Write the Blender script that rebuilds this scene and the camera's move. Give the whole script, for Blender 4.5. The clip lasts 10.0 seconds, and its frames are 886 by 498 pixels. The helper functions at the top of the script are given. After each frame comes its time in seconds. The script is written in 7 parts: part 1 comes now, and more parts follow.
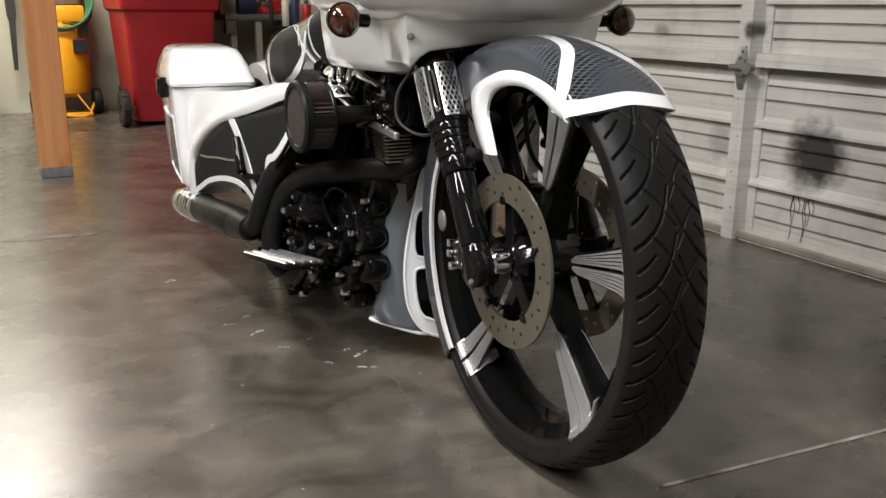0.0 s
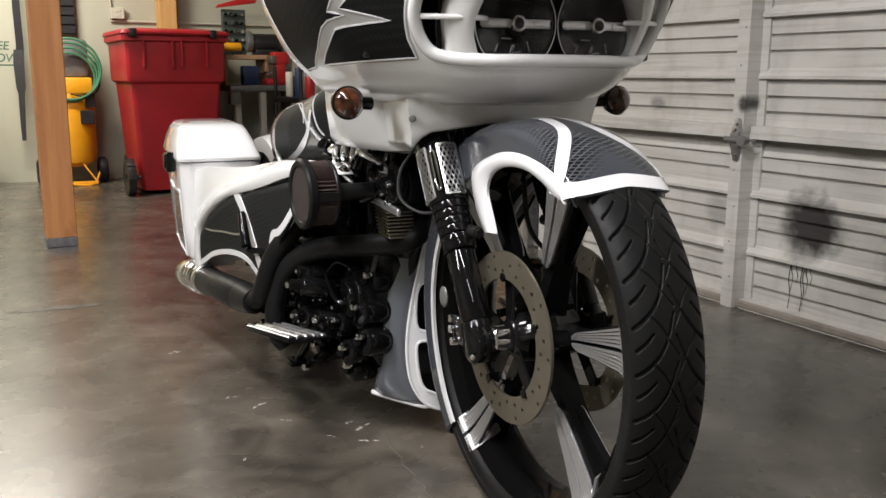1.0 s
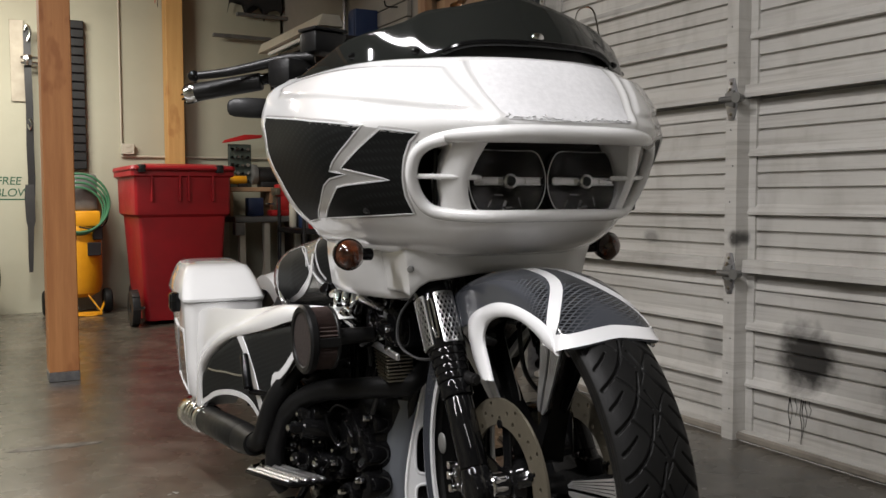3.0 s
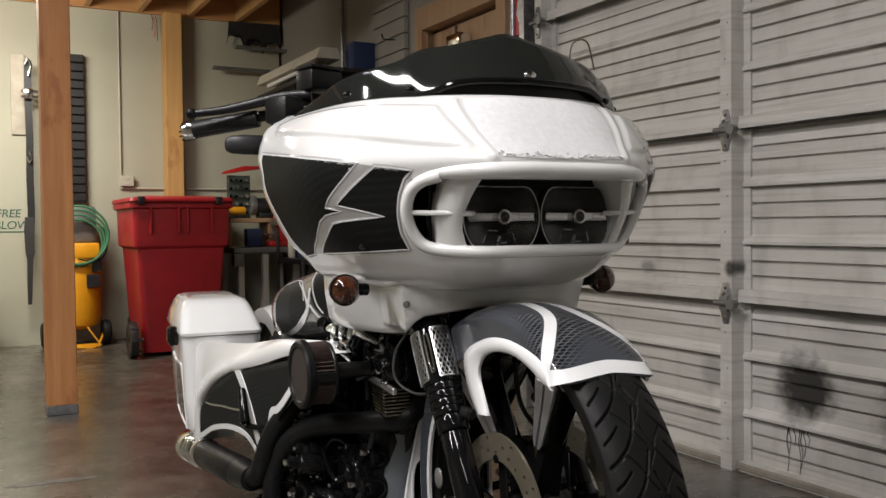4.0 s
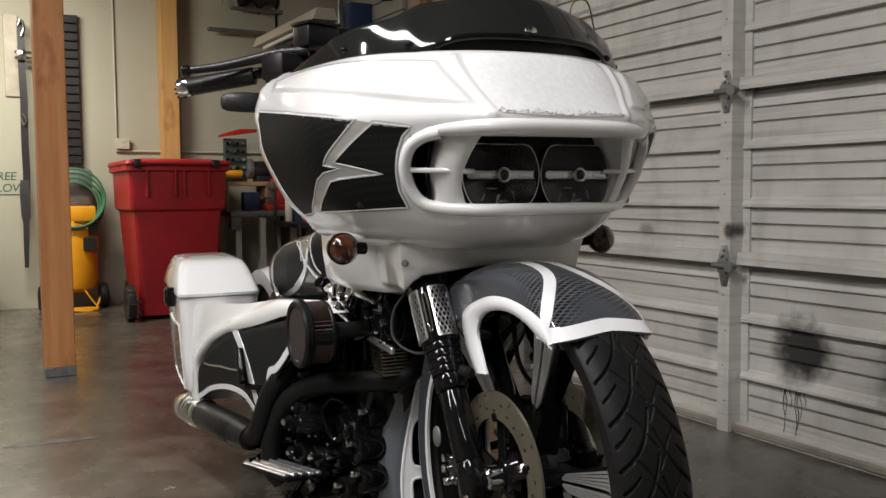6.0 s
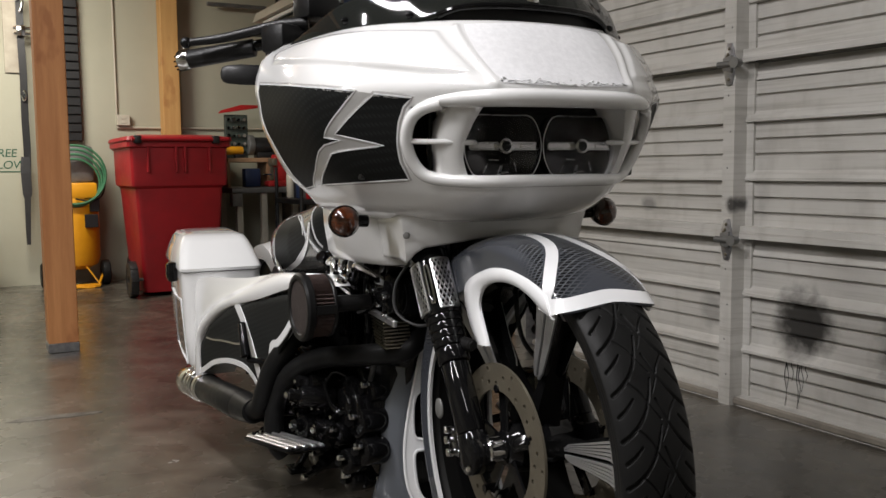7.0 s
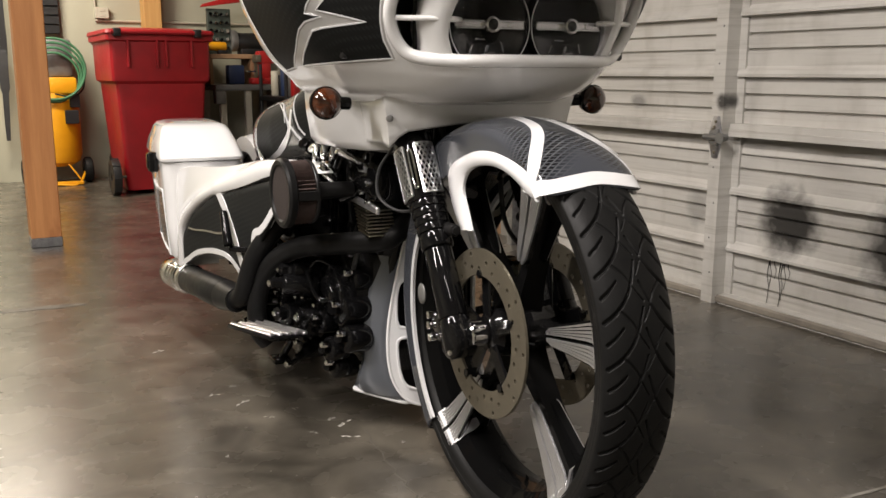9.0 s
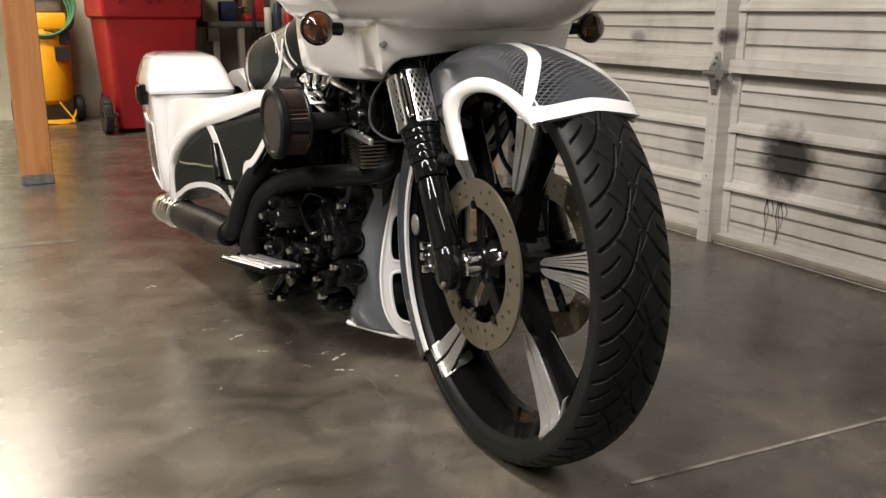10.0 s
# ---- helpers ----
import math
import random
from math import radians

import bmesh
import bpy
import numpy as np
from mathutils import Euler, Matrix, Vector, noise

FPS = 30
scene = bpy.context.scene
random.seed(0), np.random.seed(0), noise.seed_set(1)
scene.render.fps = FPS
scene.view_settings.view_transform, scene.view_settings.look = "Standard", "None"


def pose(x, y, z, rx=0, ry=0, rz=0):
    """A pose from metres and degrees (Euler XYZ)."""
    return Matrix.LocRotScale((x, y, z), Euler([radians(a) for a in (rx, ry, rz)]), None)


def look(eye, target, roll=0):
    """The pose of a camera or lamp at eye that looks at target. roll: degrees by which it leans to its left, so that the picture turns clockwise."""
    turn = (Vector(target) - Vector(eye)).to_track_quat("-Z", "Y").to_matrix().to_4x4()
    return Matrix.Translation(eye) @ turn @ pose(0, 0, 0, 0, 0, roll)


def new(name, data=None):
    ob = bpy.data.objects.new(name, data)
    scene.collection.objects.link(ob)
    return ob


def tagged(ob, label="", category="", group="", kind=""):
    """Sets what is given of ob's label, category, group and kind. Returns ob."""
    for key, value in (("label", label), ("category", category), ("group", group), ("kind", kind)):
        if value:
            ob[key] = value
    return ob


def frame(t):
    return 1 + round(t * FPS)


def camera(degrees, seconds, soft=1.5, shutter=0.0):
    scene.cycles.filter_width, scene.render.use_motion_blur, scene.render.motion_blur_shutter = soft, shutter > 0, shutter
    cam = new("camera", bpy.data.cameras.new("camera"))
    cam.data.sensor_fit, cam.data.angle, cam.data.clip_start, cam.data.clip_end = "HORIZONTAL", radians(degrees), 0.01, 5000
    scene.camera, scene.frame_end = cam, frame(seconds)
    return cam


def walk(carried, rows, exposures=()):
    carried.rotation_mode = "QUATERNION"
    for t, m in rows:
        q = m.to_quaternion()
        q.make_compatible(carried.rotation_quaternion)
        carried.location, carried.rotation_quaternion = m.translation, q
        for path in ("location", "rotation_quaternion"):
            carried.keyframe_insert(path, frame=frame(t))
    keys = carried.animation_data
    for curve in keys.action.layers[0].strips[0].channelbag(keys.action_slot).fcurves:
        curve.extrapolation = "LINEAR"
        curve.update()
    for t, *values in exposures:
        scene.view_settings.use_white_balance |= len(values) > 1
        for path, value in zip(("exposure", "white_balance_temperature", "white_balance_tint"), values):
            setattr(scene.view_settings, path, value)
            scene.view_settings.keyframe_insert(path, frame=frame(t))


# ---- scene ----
cam = camera(53.1, 10.0, soft=1.5)
PATH = [
    (0, (0.105, 0.011, 0.808), (-0.033, 1.936, 0.282), 0.5),
    (0.5, (0.106, -0.002, 0.823), (-0.035, 1.94, 0.366), 0.4),
    (1, (0.106, -0.012, 0.838), (-0.038, 1.945, 0.451), 0.3),
    (1.5, (0.108, -0.023, 0.853), (-0.031, 1.946, 0.536), 0.3),
    (2, (0.111, -0.031, 0.865), (-0.04, 1.948, 0.613), 0.0),
    (2.5, (0.114, -0.045, 0.88), (-0.039, 1.94, 0.695), -0.1),
    (3, (0.118, -0.059, 0.895), (-0.033, 1.932, 0.778), -0.2),
    (4.5, (0.129, -0.073, 0.911), (-0.019, 1.921, 0.861), -0.7),
    (5, (0.129, -0.07, 0.911), (-0.012, 1.924, 0.84), -0.6),
    (5.5, (0.125, -0.064, 0.903), (-0.017, 1.928, 0.797), -0.4),
    (7, (0.123, -0.056, 0.886), (-0.025, 1.93, 0.703), -0.6),
    (7.5, (0.125, -0.052, 0.876), (-0.02, 1.929, 0.646), -0.6),
    (8, (0.129, -0.04, 0.862), (-0.009, 1.934, 0.569), -0.5),
    (8.5, (0.131, -0.036, 0.851), (0.003, 1.929, 0.504), -0.3),
    (9, (0.129, -0.036, 0.842), (0.01, 1.921, 0.451), 0.1),
    (9.5, (0.131, -0.027, 0.828), (0.016, 1.918, 0.379), 0.3),
    (10, (0.132, -0.018, 0.812), (0.024, 1.912, 0.299), 0.4),
]
# the film's own brightness and white balance drift as the white nose fills the view
DRIFT = [(0, 0.24, 6500, 10), (1, 0.14, 6500, 10), (1.5, 0.08, 6500, 10), (2, -0.27, 6500, 10), (2.5, -0.43, 6500, 10), (3, -0.34, 6500, 10), (4.5, -0.37, 6650, 10), (5.5, -0.36, 6600, 10), (7, -0.43, 6500, 10), (7.5, -0.48, 6500, 10), (8, -0.48, 6600, 10), (8.5, -0.06, 6800, 11), (9, 0.16, 7050, 12), (9.5, 0.24, 7150, 11), (10, 0.3, 7150, 11)]
walk(cam, [(t, look(eye, target, roll)) for t, eye, target, roll in PATH], DRIFT)

# ---- frames of reference: the room (x along the back wall, y away from the roller wall's near end) and the motorcycle ----
ROOM = pose(-1.811, 7.567, 0, 0, 0, 33)
BIKE = pose(0.172, 1.565, 0, 0, 0, -60.5)


def in_room(x, y, z, rx=0, ry=0, rz=0):
    return ROOM @ pose(x, y, z, rx, ry, rz)


# ---- world and light: a closed workshop at night, lit by ceiling tubes ----
world = bpy.data.worlds.new("world")
scene.world = world
world.use_nodes = True
world.node_tree.nodes["Background"].inputs[0].default_value = (0.05, 0.05, 0.055, 1)
world.node_tree.nodes["Background"].inputs[1].default_value = 0.3


def tube_light(name, x, y, z, rz, length, power, colour=(1.0, 0.93, 0.82), width=0.25):
    data = bpy.data.lights.new(name, "AREA")
    data.shape, data.size, data.size_y = "RECTANGLE", length, width
    data.energy, data.color = power, colour
    ob = new(name, data)
    ob.matrix_world = in_room(x, y, z, 0, 0, rz)
    return ob


tube_light("tube_light", -3.2, -6.5, 3.3, 90, 2.4, 160, (1.0, 0.975, 0.985))
tube_light("tube_light", -5.6, -5.8, 3.3, 0, 2.4, 205, (1.0, 0.975, 0.985))
tube_light("tube_light", -3.6, -9.6, 3.3, 90, 2.4, 60, (1.0, 0.975, 0.985))
# a bare tube hung under the deck, out of view, lights the back wall and the bins
tube_light("tube_light", -2.6, -1.3, 2.40, 0, 1.2, 70, (1.0, 0.95, 0.86))
tube_light("tube_light", -2.6, -1.28, 2.41, 0, 1.2, 42, (1.0, 0.95, 0.86)).matrix_world = in_room(-2.6, -1.28, 2.41, 74, 0, 0)

# ---- materials ----
def material(name, colour, rough=0.5, metal=0.0, second=None, scale=6.0, amount=0.5, bump=0.0, bump_scale=80.0,
             rough_spread=0.1, coat=0.0, stretch=(1, 1, 1), random_tone=0.0, transmission=0.0, spec=0.5):
    """A surface with a blotchy second colour, fine relief and uneven gloss."""
    mat = bpy.data.materials.new(name)
    mat.use_nodes = True
    nodes, links = mat.node_tree.nodes, mat.node_tree.links
    bsdf = nodes["Principled BSDF"]
    bsdf.inputs["Base Color"].default_value = (*colour, 1)
    bsdf.inputs["Roughness"].default_value = rough
    bsdf.inputs["Metallic"].default_value = metal
    bsdf.inputs["Coat Weight"].default_value = coat
    bsdf.inputs["Coat Roughness"].default_value = 0.04
    bsdf.inputs["Transmission Weight"].default_value = transmission
    bsdf.inputs["Specular IOR Level"].default_value = spec
    coord = nodes.new("ShaderNodeTexCoord")
    mapping = nodes.new("ShaderNodeMapping")
    mapping.inputs["Scale"].default_value = stretch
    links.new(coord.outputs["Object"], mapping.inputs["Vector"])
    if second:
        big = nodes.new("ShaderNodeTexNoise")
        big.inputs["Scale"].default_value, big.inputs["Detail"].default_value = scale, 6
        big.inputs["Roughness"].default_value = 0.62
        links.new(mapping.outputs[0], big.inputs["Vector"])
        ramp = nodes.new("ShaderNodeValToRGB")
        ramp.color_ramp.elements[0].position, ramp.color_ramp.elements[1].position = 0.5 - amount / 2, 0.5 + amount / 2
        ramp.color_ramp.elements[0].color, ramp.color_ramp.elements[1].color = (*colour, 1), (*second, 1)
        links.new(big.outputs[0], ramp.inputs[0])
        out = ramp.outputs[0]
        if random_tone:
            info, hsv = nodes.new("ShaderNodeObjectInfo"), nodes.new("ShaderNodeHueSaturation")
            tone = nodes.new("ShaderNodeMapRange")
            tone.inputs["To Min"].default_value, tone.inputs["To Max"].default_value = 1 - random_tone, 1 + random_tone
            links.new(info.outputs["Random"], tone.inputs[0])
            links.new(tone.outputs[0], hsv.inputs["Value"])
            links.new(out, hsv.inputs["Color"])
            out = hsv.outputs[0]
        links.new(out, bsdf.inputs["Base Color"])
        spread = nodes.new("ShaderNodeMapRange")
        spread.inputs["To Min"].default_value = max(0.02, rough - rough_spread)
        spread.inputs["To Max"].default_value = min(1.0, rough + rough_spread)
        fine = nodes.new("ShaderNodeTexNoise")
        fine.inputs["Scale"].default_value, fine.inputs["Detail"].default_value = scale * 4.3, 4
        links.new(mapping.outputs[0], fine.inputs["Vector"])
        links.new(fine.outputs[0], spread.inputs[0])
        links.new(spread.outputs[0], bsdf.inputs["Roughness"])
    if bump:
        grain, relief = nodes.new("ShaderNodeTexNoise"), nodes.new("ShaderNodeBump")
        grain.inputs["Scale"].default_value, grain.inputs["Detail"].default_value = bump_scale, 5
        relief.inputs["Strength"].default_value, relief.inputs["Distance"].default_value = bump, 0.01
        links.new(mapping.outputs[0], grain.inputs["Vector"])
        links.new(grain.outputs[0], relief.inputs["Height"])
        links.new(relief.outputs[0], bsdf.inputs["Normal"])
    return mat


def graph(mat):
    return mat.node_tree.nodes, mat.node_tree.links, mat.node_tree.nodes["Principled BSDF"]


def carbon_paint(name, dark, light, size):
    """Lacquered woven carbon look: a twill of two dark greys under clear coat."""
    mat = material(name, dark, 0.14)
    nodes, links, bsdf = graph(mat)
    bsdf.inputs["IOR"].default_value = 1.22
    coord, twill = nodes.new("ShaderNodeTexCoord"), nodes.new("ShaderNodeTexWave")
    turn = nodes.new("ShaderNodeMapping")
    turn.inputs["Rotation"].default_value = (0.5, 0.65, 0.35)
    twill.wave_type, twill.bands_direction, twill.wave_profile = "BANDS", "DIAGONAL", "SAW"
    twill.inputs["Scale"].default_value, twill.inputs["Distortion"].default_value = size, 1.2
    twill.inputs["Detail"].default_value, twill.inputs["Detail Scale"].default_value = 2.0, 3.0
    turned, weft, cross_ = nodes.new("ShaderNodeMapping"), nodes.new("ShaderNodeTexWave"), nodes.new("ShaderNodeMath")
    turned.inputs["Rotation"].default_value = (-0.7, 0.4, -0.9)
    weft.wave_type, weft.bands_direction, weft.wave_profile = "BANDS", "DIAGONAL", "SIN"
    weft.inputs["Scale"].default_value, weft.inputs["Distortion"].default_value = size * 0.55, 1.0
    cross_.operation = "MULTIPLY"
    cloud = nodes.new("ShaderNodeTexNoise")
    cloud.inputs["Scale"].default_value = 5.0
    weave = nodes.new("ShaderNodeMath")
    weave.operation = "MULTIPLY"
    ramp = nodes.new("ShaderNodeValToRGB")
    ramp.color_ramp.elements[0].color, ramp.color_ramp.elements[1].color = (*dark, 1), (*light, 1)
    ramp.color_ramp.elements[0].position, ramp.color_ramp.elements[1].position = 0.08, 0.5
    links.new(coord.outputs["Object"], turn.inputs["Vector"])
    links.new(turn.outputs[0], twill.inputs["Vector"])
    links.new(coord.outputs["Object"], cloud.inputs["Vector"])
    links.new(coord.outputs["Object"], turned.inputs["Vector"])
    links.new(turned.outputs[0], weft.inputs["Vector"])
    links.new(twill.outputs[0], cross_.inputs[0])
    links.new(weft.outputs[0], cross_.inputs[1])
    links.new(cross_.outputs[0], weave.inputs[0])
    links.new(cloud.outputs[0], weave.inputs[1])
    links.new(weave.outputs[0], ramp.inputs[0])
    links.new(ramp.outputs[0], bsdf.inputs["Base Color"])
    return mat


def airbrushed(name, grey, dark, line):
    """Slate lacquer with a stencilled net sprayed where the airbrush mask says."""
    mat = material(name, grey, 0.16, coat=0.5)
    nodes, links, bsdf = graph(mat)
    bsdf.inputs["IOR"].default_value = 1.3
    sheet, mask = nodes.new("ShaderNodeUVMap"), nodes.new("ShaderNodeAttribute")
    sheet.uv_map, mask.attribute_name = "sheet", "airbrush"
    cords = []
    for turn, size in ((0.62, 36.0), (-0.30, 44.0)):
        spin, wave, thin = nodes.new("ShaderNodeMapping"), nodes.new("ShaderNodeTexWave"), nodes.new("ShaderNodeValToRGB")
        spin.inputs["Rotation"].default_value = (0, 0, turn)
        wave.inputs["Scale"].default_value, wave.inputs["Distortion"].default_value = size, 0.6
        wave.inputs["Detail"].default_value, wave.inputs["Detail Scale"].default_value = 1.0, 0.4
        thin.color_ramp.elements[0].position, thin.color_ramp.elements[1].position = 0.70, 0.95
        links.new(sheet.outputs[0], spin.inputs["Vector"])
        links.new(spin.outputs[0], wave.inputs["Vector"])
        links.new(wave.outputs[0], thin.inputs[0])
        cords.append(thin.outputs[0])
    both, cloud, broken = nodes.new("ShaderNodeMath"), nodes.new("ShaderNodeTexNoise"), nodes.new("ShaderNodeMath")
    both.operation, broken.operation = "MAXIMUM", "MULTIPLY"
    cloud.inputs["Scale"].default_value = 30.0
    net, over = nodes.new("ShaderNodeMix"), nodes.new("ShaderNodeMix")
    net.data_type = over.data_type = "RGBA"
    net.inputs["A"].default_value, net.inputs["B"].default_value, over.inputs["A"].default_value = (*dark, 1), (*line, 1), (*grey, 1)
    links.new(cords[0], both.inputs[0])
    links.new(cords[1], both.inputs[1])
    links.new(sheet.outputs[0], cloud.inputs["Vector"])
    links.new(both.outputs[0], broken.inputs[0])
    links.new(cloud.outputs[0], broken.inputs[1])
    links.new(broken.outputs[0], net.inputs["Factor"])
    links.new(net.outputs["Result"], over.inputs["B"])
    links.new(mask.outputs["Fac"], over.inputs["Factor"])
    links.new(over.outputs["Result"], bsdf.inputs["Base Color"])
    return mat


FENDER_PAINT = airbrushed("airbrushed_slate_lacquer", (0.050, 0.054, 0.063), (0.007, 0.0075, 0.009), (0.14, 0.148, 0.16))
WHITE = material("pearl_white_paint", (0.74, 0.74, 0.73), 0.25, coat=1.0, second=(0.79, 0.79, 0.78), scale=3, rough_spread=0.05)
TRIM_WHITE = material("bright_white_paint", (0.8, 0.8, 0.8), 0.22, coat=1.0, second=(0.7, 0.71, 0.72), scale=9, rough_spread=0.05)
GREY = material("slate_grey_paint", (0.115, 0.125, 0.142), 0.25, coat=0.6, second=(0.09, 0.098, 0.112), scale=5, rough_spread=0.05)
CARBON = carbon_paint("carbon_weave_lacquer", (0.007, 0.0075, 0.0085), (0.022, 0.024, 0.028), 120.0)
CARBON.node_tree.nodes["Principled BSDF"].inputs["IOR"].default_value = 1.12
PANEL_CARBON = carbon_paint("satin_carbon_weave", (0.0125, 0.013, 0.0125), (0.024, 0.026, 0.025), 60.0)
PANEL_CARBON.node_tree.nodes["Principled BSDF"].inputs["Roughness"].default_value = 0.5
PANEL_CARBON.node_tree.nodes["Principled BSDF"].inputs["IOR"].default_value = 1.14
BLACK = material("gloss_black_enamel", (0.004, 0.004, 0.0045), 0.07, second=(0.006, 0.006, 0.006), scale=12, rough_spread=0.04, spec=0.28)
DEEP = material("deep_black_enamel", (0.004, 0.004, 0.004), 0.14, second=(0.006, 0.006, 0.006), scale=10, rough_spread=0.05)
DEEP.node_tree.nodes["Principled BSDF"].inputs["IOR"].default_value = 1.2
CERAMIC = material("matt_black_ceramic_coating", (0.006, 0.006, 0.006), 0.42, second=(0.010, 0.010, 0.010), scale=9, rough_spread=0.1)
CERAMIC.node_tree.nodes["Principled BSDF"].inputs["IOR"].default_value = 1.25
RIM_BLACK = material("mirror_black_rim", (0.003, 0.003, 0.003), 0.05, second=(0.004, 0.004, 0.004), scale=10, rough_spread=0.02)
RIM_BLACK.node_tree.nodes["Principled BSDF"].inputs["IOR"].default_value = 1.11
SATIN = material("satin_black_metal", (0.008, 0.008, 0.0085), 0.34, second=(0.013, 0.0125, 0.012), scale=14, rough_spread=0.1, bump=0.05, spec=0.3)
WRINKLE = material("wrinkle_black_casting", (0.004, 0.004, 0.004), 0.22, second=(0.009, 0.009, 0.009), scale=25, spec=0.4, bump=0.2, bump_scale=300)
CHROME = material("polished_chrome", (0.86, 0.86, 0.86), 0.11, 1.0, second=(0.78, 0.78, 0.78), scale=8, rough_spread=0.04)
MACHINED = material("machined_aluminium", (0.84, 0.84, 0.84), 0.46, 1.0, second=(0.70, 0.70, 0.71), scale=5, rough_spread=0.05)
FIN_EDGE = material("brassy_fin_edge", (0.55, 0.50, 0.38), 0.3, 1.0, second=(0.4, 0.36, 0.27), scale=12)
SATIN_NICKEL = material("bright_satin_nickel", (0.72, 0.72, 0.72), 0.3, 1.0, second=(0.62, 0.62, 0.62), scale=6, rough_spread=0.05)
STEEL = material("brushed_rotor_steel", (0.205, 0.182, 0.135), 0.48, 0.7, second=(0.15, 0.133, 0.10), scale=22, rough_spread=0.1)
RUBBER = material("tyre_rubber", (0.0055, 0.0055, 0.0055), 0.5, second=(0.011, 0.011, 0.0105), scale=24, amount=0.55, bump=0.05, bump_scale=300, rough_spread=0.1)
RUBBER.node_tree.nodes["Principled BSDF"].inputs["IOR"].default_value = 1.26
FLASH = material("airbrushed_pearl_grey", (0.46, 0.455, 0.44), 0.25, coat=0.8, second=(0.36, 0.355, 0.34), scale=16, rough_spread=0.05)
TANK_GREY = material("silver_grey_lacquer", (0.16, 0.16, 0.155), 0.22, 0.3, coat=0.6, second=(0.11, 0.11, 0.108), scale=8, rough_spread=0.05)
PINSTRIPE = material("silver_pinstripe", (0.72, 0.72, 0.72), 0.3, second=(0.6, 0.61, 0.62), scale=20)
GRIP = material("soft_black_rubber", (0.005, 0.005, 0.0055), 0.38, second=(0.012, 0.012, 0.012), scale=30, bump=0.08, bump_scale=200, spec=0.35)
# flat black that puts the shade inside the chin vents into colour
HOLLOW_SHADE = material("hollow_shade_black", (0.003, 0.003, 0.003), 0.9, spec=0.1)
PLASTIC = material("black_plastic", (0.008, 0.008, 0.0085), 0.45, second=(0.014, 0.014, 0.0145), scale=20, bump=0.05)
SMOKE = material("dark_smoked_screen", (0.020, 0.022, 0.020), 0.07, transmission=0.35, spec=0.5)
AMBER = material("smoked_amber_lens", (0.10, 0.022, 0.004), 0.05, coat=1.0, second=(0.012, 0.006, 0.004), scale=34, amount=0.25)
MESH_FACE = material("dark_filter_mesh", (0.030, 0.020, 0.017), 0.7, second=(0.016, 0.011, 0.010), scale=160, amount=0.2, bump=0.3, bump_scale=400)
PLEAT = material("pleated_filter_cloth", (0.085, 0.055, 0.048), 0.9, second=(0.04, 0.027, 0.024), scale=30, bump=0.2)
FROST = material("frosted_white_acrylic", (0.78, 0.78, 0.79), 0.4, second=(0.70, 0.70, 0.71), scale=90, amount=0.3, bump=0.1, bump_scale=300)
CRUMB = material("flaking_frost", (0.74, 0.74, 0.75), 0.6, second=(0.58, 0.58, 0.58), scale=120)
LEATHER = material("black_seat_vinyl", (0.018, 0.018, 0.019), 0.45, second=(0.03, 0.03, 0.03), scale=30, bump=0.15, bump_scale=200)
BIN_RED = material("faded_red_plastic", (0.40, 0.011, 0.017), 0.42, second=(0.25, 0.008, 0.012), scale=5, bump=0.08, bump_scale=60)
YELLOW = material("yellow_painted_steel", (0.78, 0.36, 0.012), 0.38, second=(0.66, 0.28, 0.01), scale=6, bump=0.03)
BLUE = material("blue_painted_steel", (0.012, 0.028, 0.085), 0.5, second=(0.02, 0.04, 0.1), scale=10)
GREEN = material("green_rubber_hose", (0.05, 0.19, 0.09), 0.5, second=(0.04, 0.14, 0.07), scale=20)
RED = material("red_tool_enamel", (0.5, 0.02, 0.02), 0.35, second=(0.36, 0.015, 0.015), scale=14)
GREY_METAL = material("worn_grey_metal", (0.22, 0.22, 0.21), 0.45, 0.4, second=(0.12, 0.12, 0.115), scale=12, bump=0.05)
GALV = material("galvanised_steel", (0.42, 0.42, 0.43), 0.4, 0.9, second=(0.3, 0.3, 0.31), scale=40, amount=0.2)
CREAM = material("old_cream_enamel", (0.55, 0.52, 0.43), 0.4, second=(0.44, 0.41, 0.33), scale=9)
# ---- mesh tools ----
def thing(name, label, category, matrix=None, group="", kind=""):
    ob = new(name)
    ob.empty_display_size = 0.1
    if matrix is not None:
        ob.matrix_world = matrix
    return tagged(ob, label, category, group, kind)


def finish(name, bm, mat, smooth=0.6):
    mesh = bpy.data.meshes.new(name)
    bmesh.ops.recalc_face_normals(bm, faces=bm.faces[:])
    bm.to_mesh(mesh)
    bm.free()
    for m in (mat if isinstance(mat, (list, tuple)) else (mat,)):
        mesh.materials.append(m)
    if smooth:
        mesh.polygons.foreach_set("use_smooth", [True] * len(mesh.polygons))
        mesh.set_sharp_from_angle(angle=smooth)
    return mesh


def part(name, bm, mat, parent, label="", smooth=0.6, kind=""):
    """Links a bmesh as one mesh object under a thing or a part."""
    ob = new(name, finish(name, bm, mat, smooth))
    ob.parent = parent
    return tagged(ob, label, kind=kind)


def piece(name, bm, mat, label, category, matrix, group="", kind="", smooth=0.6):
    """Links a bmesh as one top-level mesh object."""
    ob = new(name, finish(name, bm, mat, smooth))
    ob.matrix_world = matrix
    return tagged(ob, label, category, group, kind)


def join(*meshes):
    bm = bmesh.new()
    for other in meshes:
        tmp = bpy.data.meshes.new("tmp")
        other.to_mesh(tmp)
        other.free()
        bm.from_mesh(tmp)
        bpy.data.meshes.remove(tmp)
    return bm


